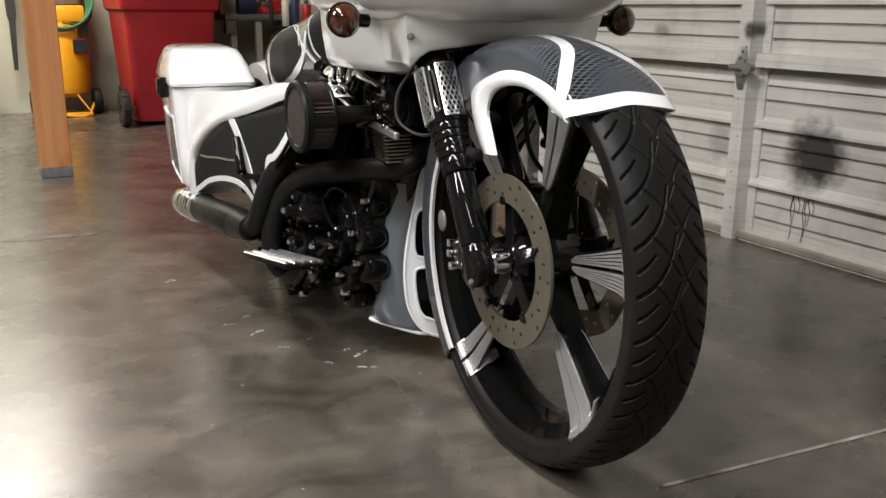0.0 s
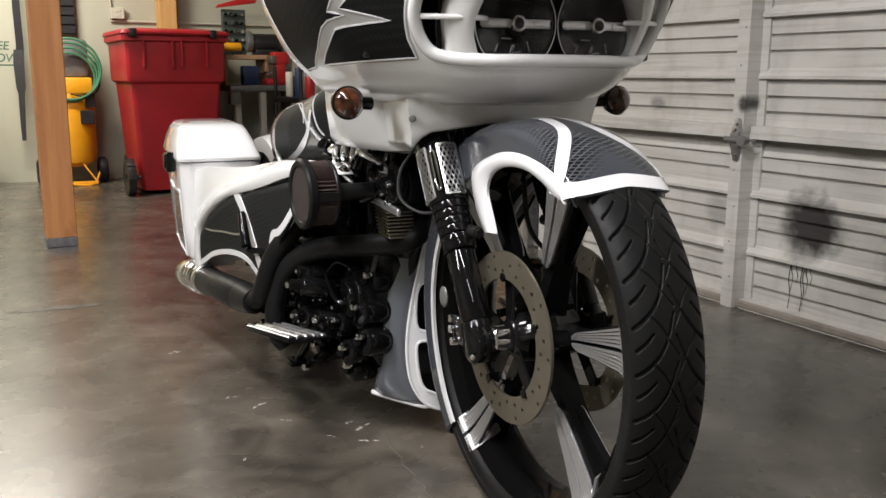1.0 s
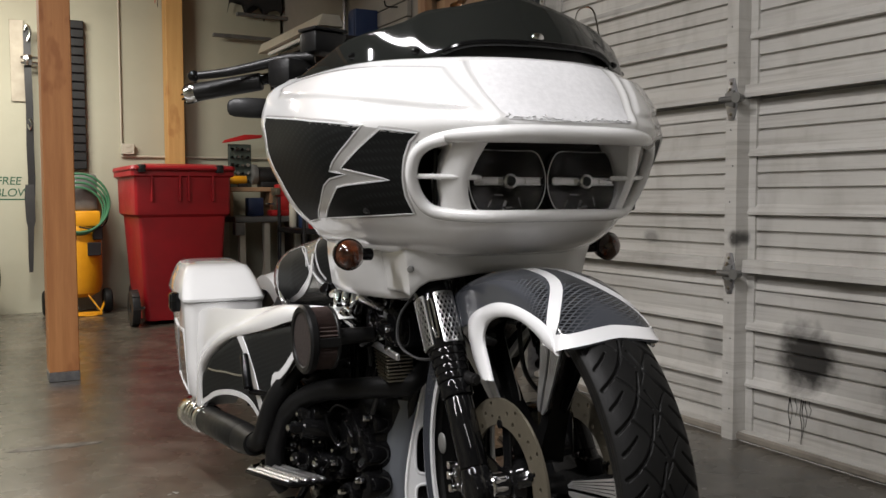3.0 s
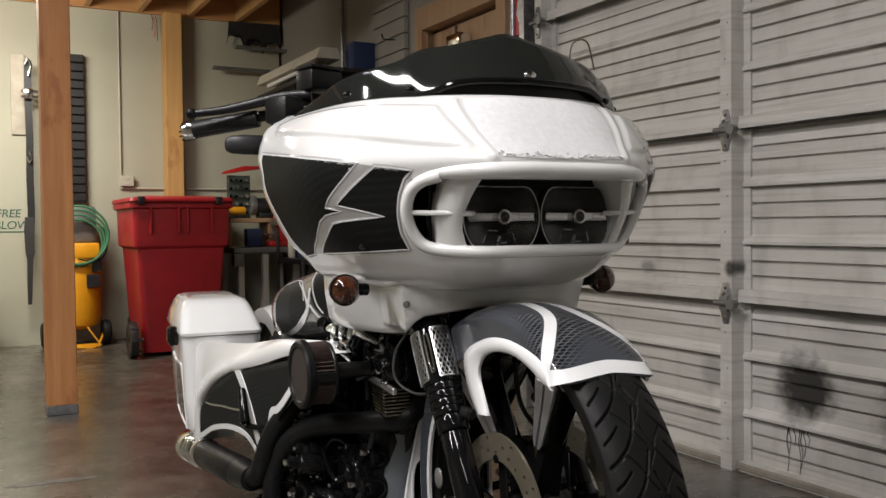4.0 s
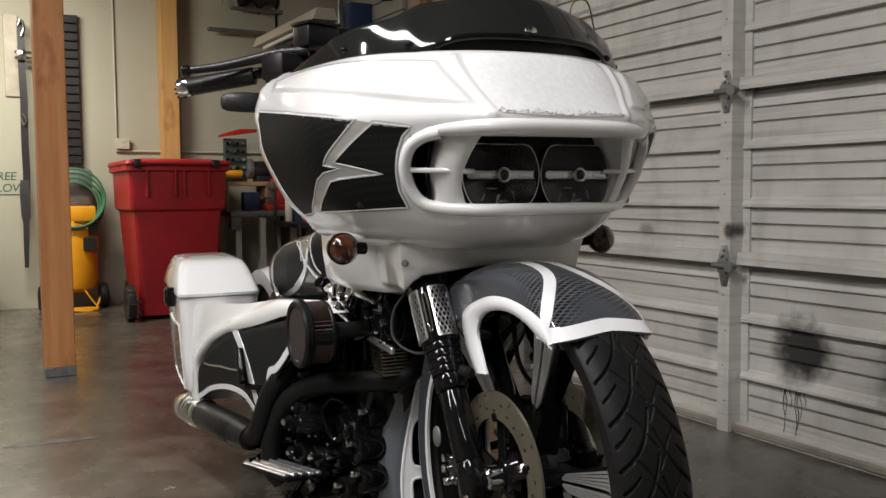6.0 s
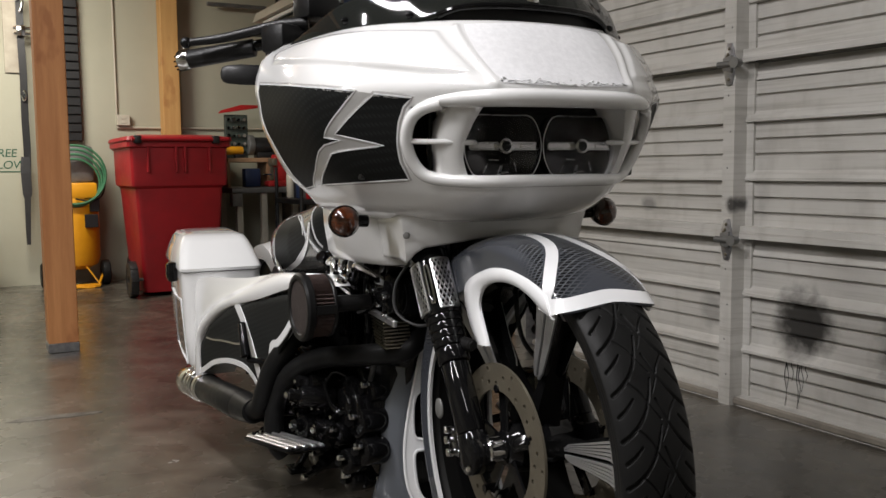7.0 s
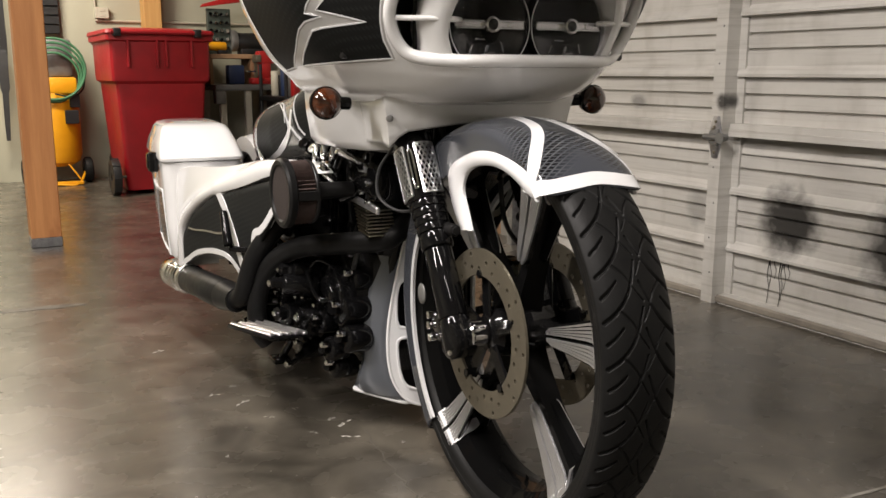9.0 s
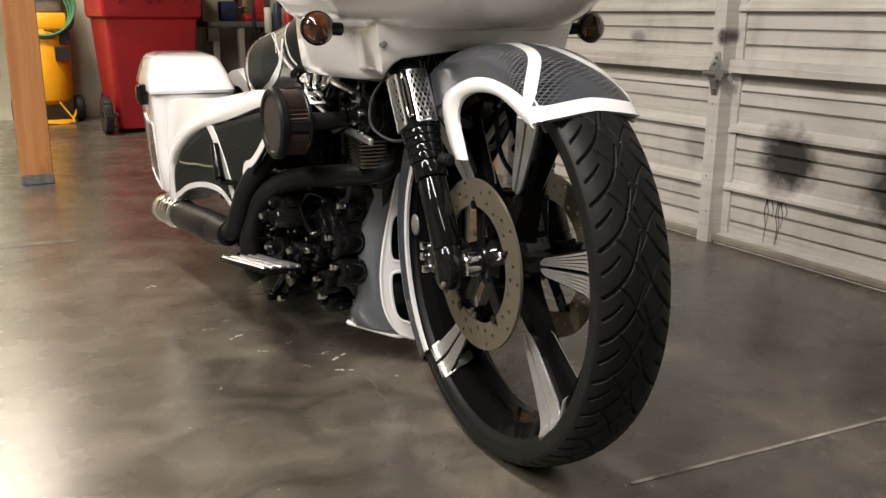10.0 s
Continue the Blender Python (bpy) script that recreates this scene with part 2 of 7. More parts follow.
def box(x0, x1, y0, y1, z0, z1, bevel=0.0, segments=2):
    bm = bmesh.new()
    bmesh.ops.create_cube(bm, size=1)
    for v in bm.verts:
        v.co = (x0 + (v.co.x + 0.5) * (x1 - x0), y0 + (v.co.y + 0.5) * (y1 - y0), z0 + (v.co.z + 0.5) * (z1 - z0))
    if bevel:
        bmesh.ops.bevel(bm, geom=bm.edges[:], offset=bevel, segments=segments, affect="EDGES", profile=0.5)
    return bm


def moved(bm, m):
    bmesh.ops.transform(bm, matrix=m, verts=bm.verts[:])
    return bm


def rod(a, b, r0, r1=None, sides=20, bevel=0.0):
    """A round bar from a to b."""
    a, b = Vector(a), Vector(b)
    bm = bmesh.new()
    bmesh.ops.create_cone(bm, cap_ends=True, segments=sides, radius1=r0, radius2=r0 if r1 is None else r1, depth=(b - a).length)
    if bevel:
        rims = [e for e in bm.edges if abs(e.verts[0].co.z - e.verts[1].co.z) < 1e-6]
        bmesh.ops.bevel(bm, geom=rims, offset=bevel, segments=2, affect="EDGES", profile=0.5)
    turn = (b - a).to_track_quat("Z", "Y").to_matrix().to_4x4()
    return moved(bm, Matrix.Translation((a + b) / 2) @ turn)


def ball(centre, r, squash=(1, 1, 1), u=20, v=12):
    bm = bmesh.new()
    bmesh.ops.create_uvsphere(bm, u_segments=u, v_segments=v, radius=r)
    return moved(bm, Matrix.Translation(centre) @ Matrix.Diagonal((*squash, 1)))


def loft(rings, closed=True, caps=True):
    """A skin over rings of equally many points."""
    bm = bmesh.new()
    rows = [[bm.verts.new(p) for p in ring] for ring in rings]
    n = len(rows[0])
    for a, b in zip(rows, rows[1:]):
        for i in range(n if closed else n - 1):
            j = (i + 1) % n
            bm.faces.new((a[i], a[j], b[j], b[i]))
    if caps and closed:
        bm.faces.new(rows[0][::-1])
        bm.faces.new(rows[-1])
    return bm


def smooth_line(points, steps=8, closed=False):
    """A Catmull-Rom line through points."""
    pts = [Vector(p) for p in points]
    n, out = len(pts), []
    for i in range(n if closed else n - 1):
        p0 = pts[(i - 1) % n] if closed or i > 0 else 2 * pts[0] - pts[1]
        p1, p2 = pts[i], pts[(i + 1) % n]
        p3 = pts[(i + 2) % n] if closed or i + 2 < n else 2 * pts[-1] - pts[-2]
        for k in range(steps):
            s = k / steps
            out.append(0.5 * (2 * p1 + (p2 - p0) * s + (2 * p0 - 5 * p1 + 4 * p2 - p3) * s * s + (3 * p1 - p0 - 3 * p2 + p3) * s ** 3))
    if not closed:
        out.append(pts[-1])
    return out


def hose(points, radius, sides=12, steps=8, closed=False, end_radius=None):
    """A bent round bar through points."""
    line = smooth_line(points, steps, closed)
    n, rings, side = len(line), [], None
    for i, p in enumerate(line):
        ahead = line[(i + 1) % n] if closed or i + 1 < n else p
        behind = line[i - 1] if closed or i > 0 else p
        way = (ahead - behind).normalized()
        if side is None:
            side = way.orthogonal().normalized()
        side = (side - way * side.dot(way)).normalized()
        up = way.cross(side)
        r = radius if end_radius is None else radius + (end_radius - radius) * i / (n - 1)
        rings.append([p + r * (math.cos(a) * side + math.sin(a) * up) for a in (2 * math.pi * k / sides for k in range(sides))])
    if closed:
        rings.append(rings[0])
    return loft(rings, caps=not closed)


def slab(outline, y0, y1, bevel=0.0, axis="y"):
    """A plate: an outline in two axes, thick along the third."""
    place = {"y": lambda a, b, t: (a, t, b), "x": lambda a, b, t: (t, a, b), "z": lambda a, b, t: (a, b, t)}[axis]
    bm = loft([[place(a, b, y0) for a, b in outline], [place(a, b, y1) for a, b in outline]])
    bmesh.ops.triangulate(bm, faces=[f for f in bm.faces if len(f.verts) > 4])
    if bevel:
        sharp = [e for e in bm.edges if len(e.link_faces) == 2 and e.calc_face_angle(0) > 0.9]
        bmesh.ops.bevel(bm, geom=sharp, offset=bevel, segments=2, affect="EDGES", profile=0.5, clamp_overlap=True)
    return bm


def spun(profile, axis_point, sides=64, start=0.0, end=2 * math.pi):
    """A profile of (radius, y) turned about the y axis through axis_point; closed unless a range is given."""
    whole = abs(end - start - 2 * math.pi) < 1e-6
    rings = []
    for k in range(sides + (0 if whole else 1)):
        a = start + (end - start) * k / sides
        rings.append([Vector(axis_point) + Vector((r * math.cos(a), y, r * math.sin(a))) for r, y in profile])
    if whole:
        rings.append(rings[0])
    bm = loft(rings, closed=True, caps=not whole)
    bmesh.ops.remove_doubles(bm, verts=bm.verts[:], dist=1e-5)
    return bm


def lerp_table(table, t):
    """Values between the rows (t, a, b, ...) of a table, eased."""
    if t <= table[0][0]:
        return table[0][1:]
    for lo, hi in zip(table, table[1:]):
        if t <= hi[0]:
            s = (t - lo[0]) / (hi[0] - lo[0])
            return tuple(a + (b - a) * s for a, b in zip(lo[1:], hi[1:]))
    return table[-1][1:]

# ---- the room ----
def concrete():
    mat = material("sealed_concrete", (0.037, 0.0325, 0.0255), 0.27, second=(0.114, 0.101, 0.080), scale=1.7, amount=0.34, bump=0.006, bump_scale=6, rough_spread=0.09)
    nodes, links, bsdf = graph(mat)
    bsdf.inputs["Coat Weight"].default_value, bsdf.inputs["Coat Roughness"].default_value = 0.62, 0.30
    # pale specks and hairline cracks over the sealed grey
    base = bsdf.inputs["Base Color"].links[0].from_socket
    coord = nodes.new("ShaderNodeTexCoord")
    specks = nodes.new("ShaderNodeTexNoise")
    specks.inputs["Scale"].default_value, specks.inputs["Detail"].default_value = 42.0, 3
    pale = nodes.new("ShaderNodeValToRGB")
    pale.color_ramp.elements[0].position, pale.color_ramp.elements[1].position = 0.735, 0.77
    mix = nodes.new("ShaderNodeMix")
    mix.data_type = "RGBA"
    mix.inputs["B"].default_value = (0.42, 0.40, 0.36, 1)
    cells, warp = nodes.new("ShaderNodeTexVoronoi"), nodes.new("ShaderNodeTexNoise")
    cells.feature = "DISTANCE_TO_EDGE"
    cells.inputs["Scale"].default_value = 0.55
    warp.inputs["Scale"].default_value, warp.inputs["Detail"].default_value = 2.2, 8
    bend = nodes.new("ShaderNodeMix")
    bend.data_type = "RGBA"
    bend.inputs["Factor"].default_value = 0.22
    crack = nodes.new("ShaderNodeValToRGB")
    crack.color_ramp.elements[0].position, crack.color_ramp.elements[1].position = 0.0, 0.0013
    crack.color_ramp.elements[0].color, crack.color_ramp.elements[1].color = (1, 1, 1, 1), (0, 0, 0, 1)
    lined = nodes.new("ShaderNodeMix")
    lined.data_type = "RGBA"
    lined.inputs["B"].default_value = (0.09, 0.08, 0.066, 1)
    links.new(coord.outputs["Object"], specks.inputs["Vector"])
    links.new(specks.outputs[0], pale.inputs[0])
    links.new(pale.outputs[0], mix.inputs["Factor"])
    links.new(base, mix.inputs["A"])
    links.new(coord.outputs["Object"], warp.inputs["Vector"])
    links.new(coord.outputs["Object"], bend.inputs["A"])
    links.new(warp.outputs[1], bend.inputs["B"])
    links.new(bend.outputs["Result"], cells.inputs["Vector"])
    links.new(cells.outputs[0], crack.inputs[0])
    links.new(crack.outputs[0], lined.inputs["Factor"])
    # dusty scuffs dragged across the sealer
    drag, scuff, film = nodes.new("ShaderNodeMapping"), nodes.new("ShaderNodeTexNoise"), nodes.new("ShaderNodeValToRGB")
    drag.inputs["Rotation"].default_value, drag.inputs["Scale"].default_value = (0, 0, 0.6), (1.2, 5.0, 1)
    scuff.inputs["Scale"].default_value, scuff.inputs["Detail"].default_value, scuff.inputs["Roughness"].default_value = 1.6, 9, 0.72
    film.color_ramp.elements[0].position, film.color_ramp.elements[1].position = 0.54, 0.80
    film.color_ramp.elements[1].color = (0.6, 0.6, 0.6, 1)
    dusty = nodes.new("ShaderNodeMix")
    dusty.data_type = "RGBA"
    dusty.inputs["B"].default_value = (0.17, 0.155, 0.13, 1)
    links.new(coord.outputs["Object"], drag.inputs["Vector"])
    links.new(drag.outputs[0], scuff.inputs["Vector"])
    links.new(scuff.outputs[0], film.inputs[0])
    links.new(film.outputs[0], dusty.inputs["Factor"])
    # trowel clouds: darker and paler patches a hand or two across
    cloud, shade, mottle = nodes.new("ShaderNodeTexNoise"), nodes.new("ShaderNodeMapRange"), nodes.new("ShaderNodeVectorMath")
    cloud.inputs["Scale"].default_value, cloud.inputs["Detail"].default_value = 5.5, 7
    cloud.inputs["Roughness"].default_value, cloud.inputs["Distortion"].default_value = 0.58, 0.9
    shade.inputs["From Min"].default_value, shade.inputs["From Max"].default_value = 0.36, 0.66
    shade.inputs["To Min"].default_value, shade.inputs["To Max"].default_value = 0.62, 1.38
    mottle.operation = "SCALE"
    links.new(coord.outputs["Object"], cloud.inputs["Vector"])
    links.new(cloud.outputs[0], shade.inputs[0])
    links.new(mix.outputs["Result"], mottle.inputs[0])
    links.new(shade.outputs[0], mottle.inputs["Scale"])
    links.new(mottle.outputs[0], dusty.inputs["A"])
    links.new(dusty.outputs["Result"], lined.inputs["A"])
    links.new(lined.outputs["Result"], bsdf.inputs["Base Color"])
    return mat


def wood(name, light, dark, along="z", rough=0.6):
    """Sawn timber: grain stretched along one axis, with knots."""
    stretch = {"x": (0.6, 9, 9), "y": (9, 0.6, 9), "z": (9, 9, 0.6)}[along]
    mat = material(name, light, rough, second=dark, scale=2.6, amount=0.5, stretch=stretch, bump=0.12, bump_scale=14)
    nodes, links, bsdf = graph(mat)
    base = bsdf.inputs["Base Color"].links[0].from_socket
    coord, spots = nodes.new("ShaderNodeTexCoord"), nodes.new("ShaderNodeTexVoronoi")
    spots.inputs["Scale"].default_value = 4.2
    ring = nodes.new("ShaderNodeValToRGB")
    ring.color_ramp.elements[0].position, ring.color_ramp.elements[1].position = 0.045, 0.085
    ring.color_ramp.elements[0].color, ring.color_ramp.elements[1].color = (1, 1, 1, 1), (0, 0, 0, 1)
    mix = nodes.new("ShaderNodeMix")
    mix.data_type = "RGBA"
    mix.inputs["B"].default_value = (dark[0] * 0.55, dark[1] * 0.5, dark[2] * 0.5, 1)
    links.new(coord.outputs["Object"], spots.inputs["Vector"])
    links.new(spots.outputs[0], ring.inputs[0])
    links.new(ring.outputs[0], mix.inputs["Factor"])
    links.new(base, mix.inputs["A"])
    # reddish smudges and sap stains with soft blocky edges
    slow, blot, soft, stained = nodes.new("ShaderNodeMapping"), nodes.new("ShaderNodeTexNoise"), nodes.new("ShaderNodeValToRGB"), nodes.new("ShaderNodeMix")
    slow.inputs["Scale"].default_value = tuple(5.0 if k > 1 else 2.2 for k in stretch)
    blot.inputs["Scale"].default_value, blot.inputs["Detail"].default_value = 1.5, 3
    soft.color_ramp.elements[0].position, soft.color_ramp.elements[1].position = 0.60, 0.66
    soft.color_ramp.elements[1].color = (0.55, 0.55, 0.55, 1)
    stained.data_type = "RGBA"
    stained.inputs["B"].default_value = (dark[0] * 0.75, dark[1] * 0.6, dark[2] * 0.55, 1)
    links.new(coord.outputs["Object"], slow.inputs["Vector"])
    links.new(slow.outputs[0], blot.inputs["Vector"])
    links.new(blot.outputs[0], soft.inputs[0])
    links.new(soft.outputs[0], stained.inputs["Factor"])
    links.new(mix.outputs["Result"], stained.inputs["A"])
    links.new(stained.outputs["Result"], bsdf.inputs["Base Color"])
    return mat


FLOOR = concrete()
WALL = material("aged_beige_wall_paint", (0.43, 0.42, 0.325), 0.75, second=(0.37, 0.36, 0.275), scale=1.4, bump=0.08, bump_scale=60)
WALL_GREY = material("grey_block_wall_paint", (0.30, 0.28, 0.24), 0.8, second=(0.24, 0.22, 0.19), scale=1.8, bump=0.12, bump_scale=40)
CEILING = material("unlit_ceiling_board", (0.30, 0.27, 0.23), 0.9, second=(0.24, 0.21, 0.18), scale=2)
FIR = wood("fir_post", (0.55, 0.25, 0.09), (0.36, 0.14, 0.045))
FIR_FLAT = wood("fir_joist", (0.56, 0.34, 0.13), (0.42, 0.23, 0.085), "y")
FIR_X = wood("fir_ledger", (0.50, 0.27, 0.10), (0.38, 0.18, 0.06), "x")
PLY = wood("plywood_deck", (0.45, 0.28, 0.13), (0.35, 0.2, 0.09), "y")
OAK = wood("light_brown_door_wood", (0.42, 0.27, 0.15), (0.34, 0.20, 0.11))


def door_paint():
    """Dirty off-white baked enamel, with grime that runs down."""
    mat = material("grimy_white_door_enamel", (0.57, 0.555, 0.52), 0.40, second=(0.46, 0.445, 0.41), scale=3.0, amount=0.5, bump=0.03, stretch=(1, 1, 2))
    nodes, links, bsdf = graph(mat)
    base = bsdf.inputs["Base Color"].links[0].from_socket
    coord, streak, ramp = nodes.new("ShaderNodeTexCoord"), nodes.new("ShaderNodeTexNoise"), nodes.new("ShaderNodeValToRGB")
    turn = nodes.new("ShaderNodeMapping")
    turn.inputs["Scale"].default_value = (5, 5, 1.6)
    streak.inputs["Scale"].default_value, streak.inputs["Detail"].default_value = 2.2, 7
    ramp.color_ramp.elements[0].position, ramp.color_ramp.elements[1].position = 0.52, 0.8
    ramp.color_ramp.elements[1].color = (0.5, 0.5, 0.5, 1)
    mix = nodes.new("ShaderNodeMix")
    mix.data_type = "RGBA"
    mix.inputs["B"].default_value = (0.25, 0.23, 0.2, 1)
    links.new(coord.outputs["Object"], turn.inputs["Vector"])
    links.new(turn.outputs[0], streak.inputs["Vector"])
    links.new(streak.outputs[0], ramp.inputs[0])
    links.new(ramp.outputs[0], mix.inputs["Factor"])
    links.new(base, mix.inputs["A"])
    # long thin smears along the ribs; they also darken the door for light falloff
    drawn, smear, faint, wiped = nodes.new("ShaderNodeMapping"), nodes.new("ShaderNodeTexNoise"), nodes.new("ShaderNodeValToRGB"), nodes.new("ShaderNodeMix")
    drawn.inputs["Scale"].default_value = (1, 0.7, 26)
    smear.inputs["Scale"].default_value, smear.inputs["Detail"].default_value, smear.inputs["Roughness"].default_value = 2.0, 6, 0.65
    faint.color_ramp.elements[0].position, faint.color_ramp.elements[1].position = 0.50, 0.74
    faint.color_ramp.elements[1].color = (0.55, 0.55, 0.55, 1)
    wiped.data_type = "RGBA"
    wiped.inputs["B"].default_value = (0.22, 0.20, 0.17, 1)
    links.new(coord.outputs["Object"], drawn.inputs["Vector"])
    links.new(drawn.outputs[0], smear.inputs["Vector"])
    links.new(smear.outputs[0], faint.inputs[0])
    links.new(faint.outputs[0], wiped.inputs["Factor"])
    links.new(mix.outputs["Result"], wiped.inputs["A"])
    # soot blooms, each with a ragged edge
    out = wiped.outputs["Result"]
    for y, z, ry_, rz_, strength in ((-5.405, 0.335, 0.165, 0.155, 0.96), (-5.82, 0.31, 0.16, 0.2, 0.9), (-4.62, 0.73, 0.06, 0.035, 0.55), (-5.13, 0.74, 0.035, 0.04, 0.9), (-4.98, 0.34, 0.08, 0.1, 0.35)):
        shift = nodes.new("ShaderNodeMapping")
        shift.vector_type = "POINT"
        shift.inputs["Location"].default_value = (0, -y / ry_, -z / rz_)
        shift.inputs["Scale"].default_value = (0, 1 / ry_, 1 / rz_)
        ragged, add = nodes.new("ShaderNodeTexNoise"), nodes.new("ShaderNodeMix")
        ragged.inputs["Scale"].default_value, ragged.inputs["Detail"].default_value = 22, 9
        add.data_type = "RGBA"
        add.blend_type = "LINEAR_LIGHT"
        add.inputs["Factor"].default_value = 0.34
        ball_ = nodes.new("ShaderNodeTexGradient")
        ball_.gradient_type = "SPHERICAL"
        soft = nodes.new("ShaderNodeValToRGB")
        soft.color_ramp.elements[0].position, soft.color_ramp.elements[1].position = 0.06, 0.58
        soft.color_ramp.elements[1].color = (strength, strength, strength, 1)
        sooty = nodes.new("ShaderNodeMix")
        sooty.data_type = "RGBA"
        sooty.inputs["B"].default_value = (0.018, 0.017, 0.016, 1)
        links.new(coord.outputs["Object"], shift.inputs["Vector"])
        links.new(coord.outputs["Object"], ragged.inputs["Vector"])
        links.new(shift.outputs[0], add.inputs["A"])
        links.new(ragged.outputs[1], add.inputs["B"])
        links.new(add.outputs["Result"], ball_.inputs["Vector"])
        links.new(ball_.outputs[0], soft.inputs[0])
        links.new(soft.outputs[0], sooty.inputs["Factor"])
        links.new(out, sooty.inputs["A"])
        out = sooty.outputs["Result"]
    links.new(out, bsdf.inputs["Base Color"])
    return mat


DOOR = door_paint()

piece("floor", box(-9, 0.3, -13, 0.45, -0.2, 0), FLOOR, "sealed grey-brown concrete floor with a worn shine", "floor", ROOM, kind="structure")
piece("wall_back", box(-9, 0.0, 0.16, 0.36, 0, 4.2), WALL, "plain beige painted workshop wall", "wall", ROOM, kind="structure")
piece("wall_left", box(-9.2, -9, -13, 0.36, 0, 4.2), WALL, "plain beige painted side wall", "wall", ROOM, kind="structure")
piece("wall_behind", box(-9.2, 0.2, -13.2, -13, 0, 4.2), WALL, "plain beige painted end wall", "wall", ROOM, kind="structure")
piece("wall_door_side", join(box(0.03, 0.23, -2.62, 0.36, 0, 4.2), box(0.03, 0.23, -3.78, -3.47, 0, 4.2), box(0.03, 0.23, -3.47, -2.62, 2.16, 4.2),
                             box(0.03, 0.23, -10.6, -3.78, 3.2, 4.2), box(0.03, 0.23, -13, -10.6, 0, 4.2)),
      WALL_GREY, "dull grey painted block wall around the doors", "wall", ROOM, kind="structure")
piece("ceiling", box(-9, 0.2, -13, 0.36, 4.2, 4.35), CEILING, "dim brown workshop ceiling boards", "ceiling", ROOM, kind="structure")

# storage deck on posts
deck = thing("storage_deck", "open timber joists and plywood deck above the back of the shop", "deck", ROOM, kind="structure")
for i in range(17):
    x = -7.0 + 0.405 * i + 0.12
    part("joist", box(x, x + 0.04, -2.9, 0.12, 2.675, 2.915), FIR_FLAT, deck)
part("ledger", box(-7.2, 0.0, 0.12, 0.157, 2.67, 2.915), FIR_X, deck, "pale fir ledger board")
part("decking", box(-7.2, 0.0, -2.95, 0.15, 2.918, 2.945), PLY, deck)
part("beam", box(-7.2, 0.0, -3.0, -2.905, 2.615, 2.915), FIR_X, deck)

post = thing("timber_post", "square orange-brown fir post on a steel foot, knotty", "post", in_room(-2.10, -2.715, 0))
part("shaft", box(-0.069, 0.069, -0.069, 0.069, 0.045, 2.615, 0.004, 1), FIR, post)
part("foot", box(-0.071, 0.071, -0.071, 0.071, 0.0, 0.047, 0.003, 1), GALV, post, "galvanised steel post base")
post = thing("timber_post", "pale yellow fir post fixed against the back wall", "post", in_room(-0.945, 0.08, 0))
part("shaft", box(-0.068, 0.068, -0.075, 0.075, 0.0, 2.67, 0.004, 1), wood("yellow_fir_post", (0.60, 0.36, 0.13), (0.47, 0.25, 0.08)), post)

# ---- sectional roller door ----
rolling = thing("sectional_door", "closed grimy white ribbed steel sectional door with soot marks", "garage door", ROOM, kind="structure")
PITCH = 0.63


def ribbed_skin(y0, y1, z0):
    """One sheet between stiles: ribs and fine creases pressed into steel."""
    third = PITCH / 3
    profile = []
    for k in range(3):
        b = z0 + k * third
        rail = k == 0
        if rail:
            profile += [(b, -0.045), (b + 0.022, -0.045), (b + 0.024, -0.041), (b + 0.045, -0.041), (b + 0.047, 0.0)]
        else:
            profile += [(b - 0.003, 0.0), (b, -0.022), (b + 0.010, -0.022), (b + 0.034, -0.003), (b + 0.037, 0.0)]
        for crease in (0.088, 0.142):
            profile += [(b + crease, 0.0), (b + crease + 0.001, 0.013), (b + crease + 0.008, 0.013), (b + crease + 0.011, 0.0)]
    profile += [(z0 + PITCH - 0.062, 0.0), (z0 + PITCH - 0.004, 0.012)]
    front = [[(x, y, z) for z, x in profile] for y in (y0, y1)]
    back = [[(0.03, y, z) for z, x in profile] for y in (y1, y0)]
    return loft([front[0], front[1], back[0], back[1], front[0]], closed=False, caps=False)


def hinge(y, z):
    h = part("hinge", slab([(-0.03, -0.012), (-0.012, -0.075), (0.012, -0.075), (0.03, -0.012), (0.03, 0.012), (0.012, 0.075), (-0.012, 0.075), (-0.03, 0.012)], -0.073, -0.067, 0.0015, "x"),
             GALV, rolling, "tarnished diamond-shaped steel hinge")
    h.location = (0, y, z)
    part("knuckle", join(rod((-0.085, -0.045, 0), (-0.085, 0.04, 0), 0.011, sides=12), slab([(-0.02, -0.03), (0.02, -0.022), (0.02, 0.022), (-0.02, 0.03)], -0.085, -0.072, 0.002, "x"),
                         rod((-0.105, -0.05, 0.0), (-0.07, -0.05, 0.0), 0.02, 0.012, sides=10)), GREY_METAL, h)
    for dy, dz in ((0.0, 0.055), (0.0, -0.055), (0.013, 0.026), (-0.013, -0.026), (0.006, 0.035)):
        part("bolt", moved(ball((-0.074, 0, 0), 0.006, (0.6, 1, 1), 8, 6), Matrix.Translation((0, dy, dz))), STEEL, h)


